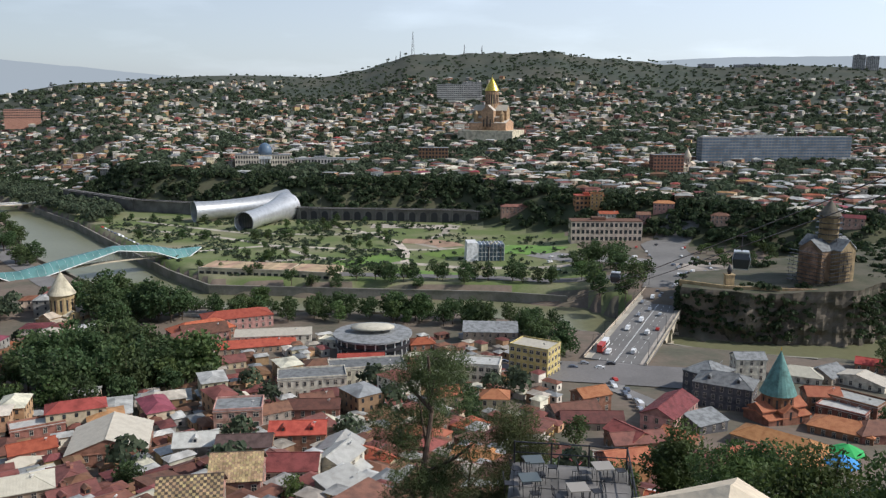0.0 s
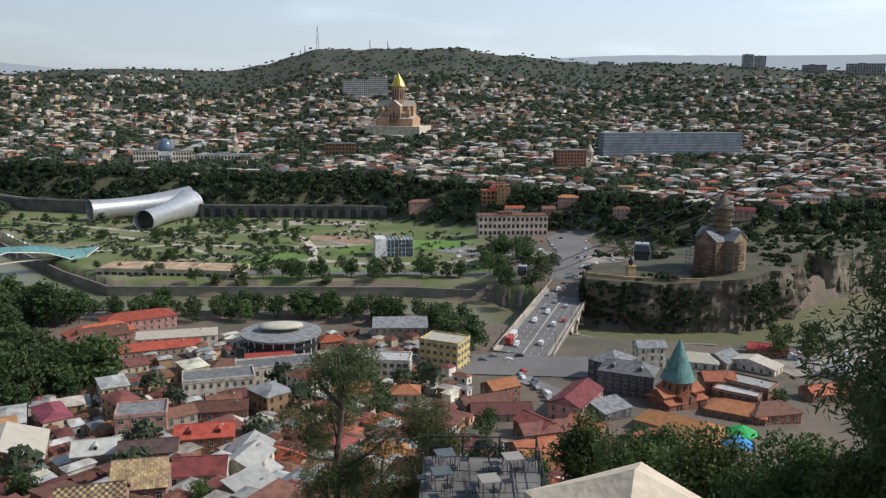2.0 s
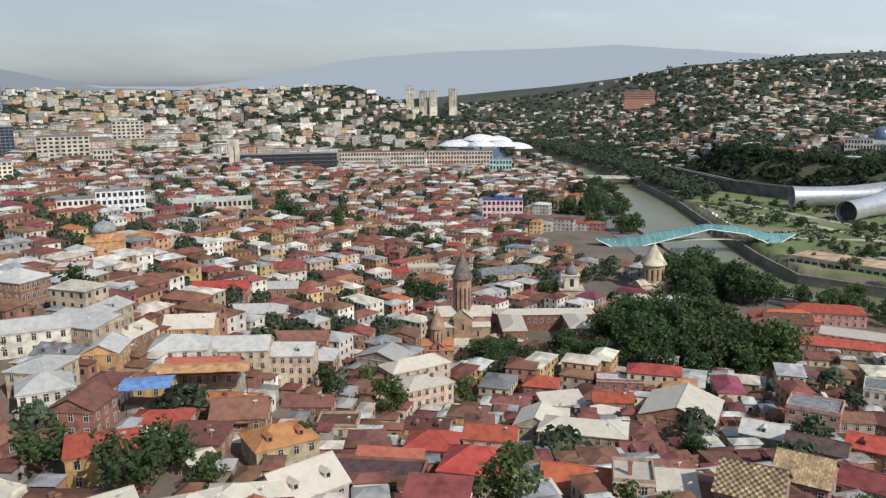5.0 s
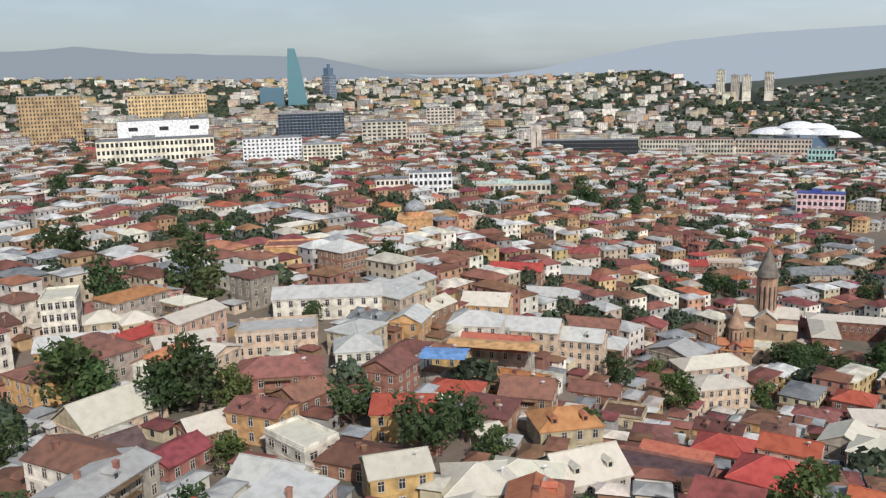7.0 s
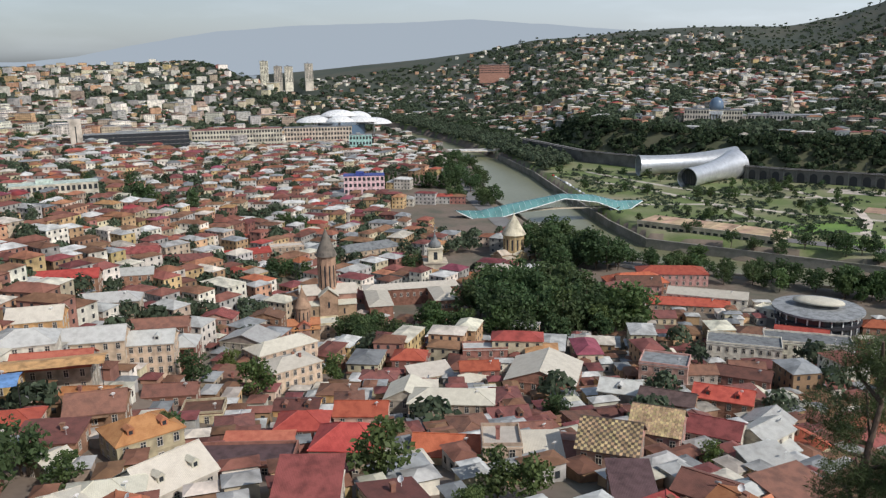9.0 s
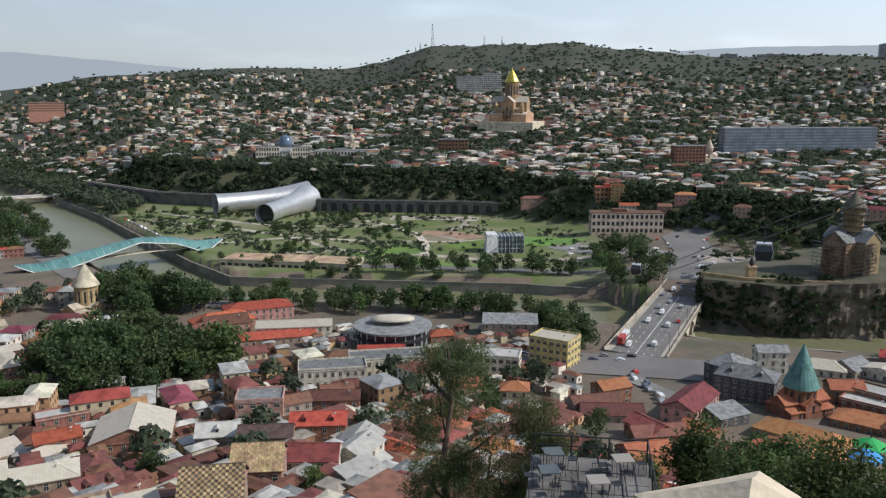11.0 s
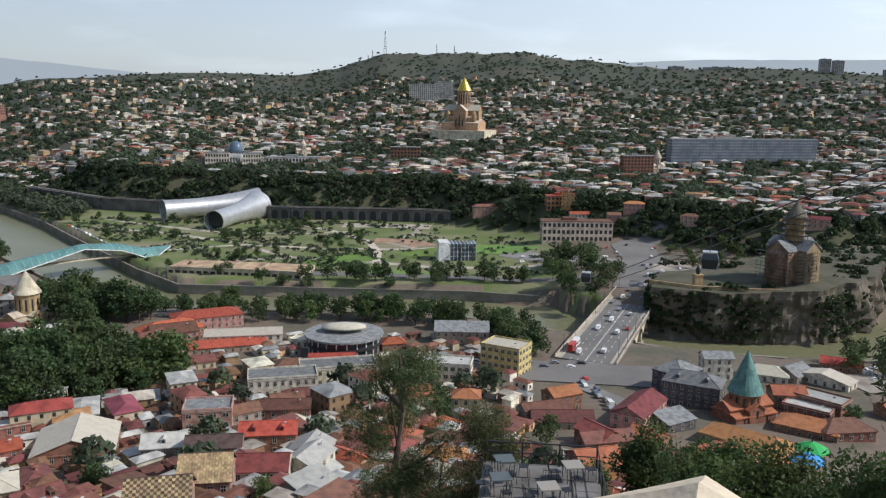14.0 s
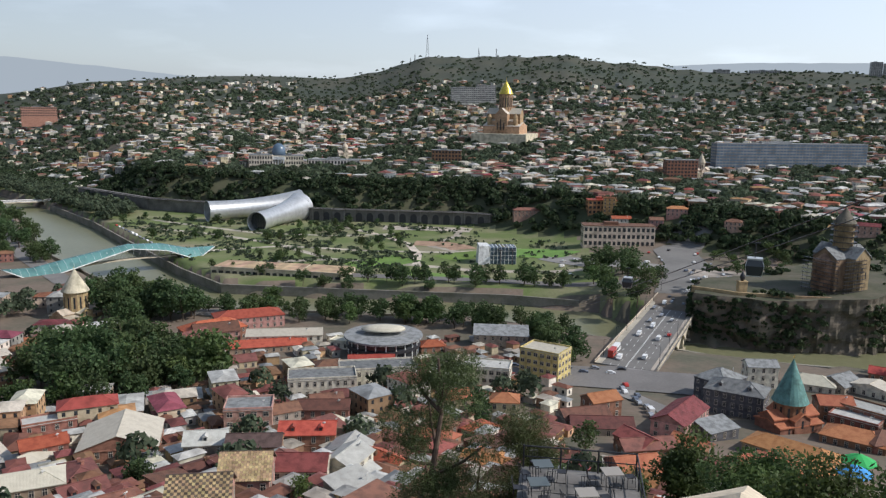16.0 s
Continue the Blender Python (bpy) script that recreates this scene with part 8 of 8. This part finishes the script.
def hill_town():
    lots, trees_ = [], []
    g = np.random.default_rng(5)
    n = 38000
    az, r = g.uniform(-95, 52, n), 620 * np.exp(g.uniform(0, 1.68, n))
    x, y = r * np.sin(np.radians(az)), r * np.cos(np.radians(az))
    fb, e, nb = -along(FAR_BANK, x, y), -along(EDGE, x, y), -along(NEAR_BANK, x, y)
    z = ground(x, y)
    ok = np.where(fb > 0, (e > np.where(x < -450, 15, 52)) | ((r > 1700) & (az < -30)), (nb < -15) & (r > 1130))
    for a, b, c in TAKEN:
        if math.hypot(a, b) > 600:
            ok &= np.hypot(x - a, y - b) > c + 6
    el = np.degrees(np.arctan2(z - 135, r))
    top = np.interp(az, SKY_AZ, SKY_EL)
    bare = ((el > top - 1.6) & (az > -10) & (az < 19)) | ((az >= 19) & (el > top - 0.6)) | ((az > -42) & (az <= -10) & (el > top - 0.3))
    clump = np.array([noise.noise(Vector((p * 0.006, q * 0.006, 0.5))) for p, q in zip(x, y)])
    for k in np.nonzero(ok)[0]:
        X, Y, Z, R, A = float(x[k]), float(y[k]), float(z[k]), float(r[k]), float(az[k])
        city = A < -40 and R > 1130
        if rnd.random() < ((0.56 if city else 0.62) + 0.6 * clump[k] if not bare[k] else 0.72 + 0.5 * clump[k]):
            low = 0.75 if bare[k] else 1.0        # scrub on the open crest
            trees_.append((X, Y, Z, rnd.uniform(6, 11) * (0.4 + 0.6 * low), rnd.uniform(8, 14) * (1 + R / 5000) * low * low))
        elif len(lots) < 7500 and not (bare[k] and rnd.random() < 0.997):
            p = rnd.random()
            slot = 0 if p < 0.27 else 1 if p < 0.30 else 2 if p < 0.56 else 3 if p < 0.76 else 4 if p < 0.79 else 5 if p < 0.96 else 6
            if city and rnd.random() < 0.30:          # apartment blocks of the far city
                lots.append((X, Y, Z, rnd.uniform(16, 34), rnd.uniform(11, 15), rnd.uniform(8, 21), 0.5, rnd.choice((0.4, 1.97, 0.9)) + rnd.uniform(-0.2, 0.2), rnd.choice((2, 3, 5, 5, 0)), 7 + rnd.choice((1, 1, 2, 2, 2, 3, 4))))
                continue
            h = rnd.choice((4, 6, 7, 9))
            lots.append((X, Y, Z, rnd.uniform(10, 19), rnd.uniform(9, 12), h, rnd.uniform(0.8, 2.2), rnd.uniform(0, 3.14), slot, 7 + rnd.choice((0, 1, 1, 2, 2, 3, 4))))
    return lots, trees_


hl, ht = hill_town()
far_town("hillside_houses", hl, "pale houses with zinc roofs covering the hillside", SLOTS)
woods("hillside_trees", ht, "green trees between the hillside houses", LEAF["far"])
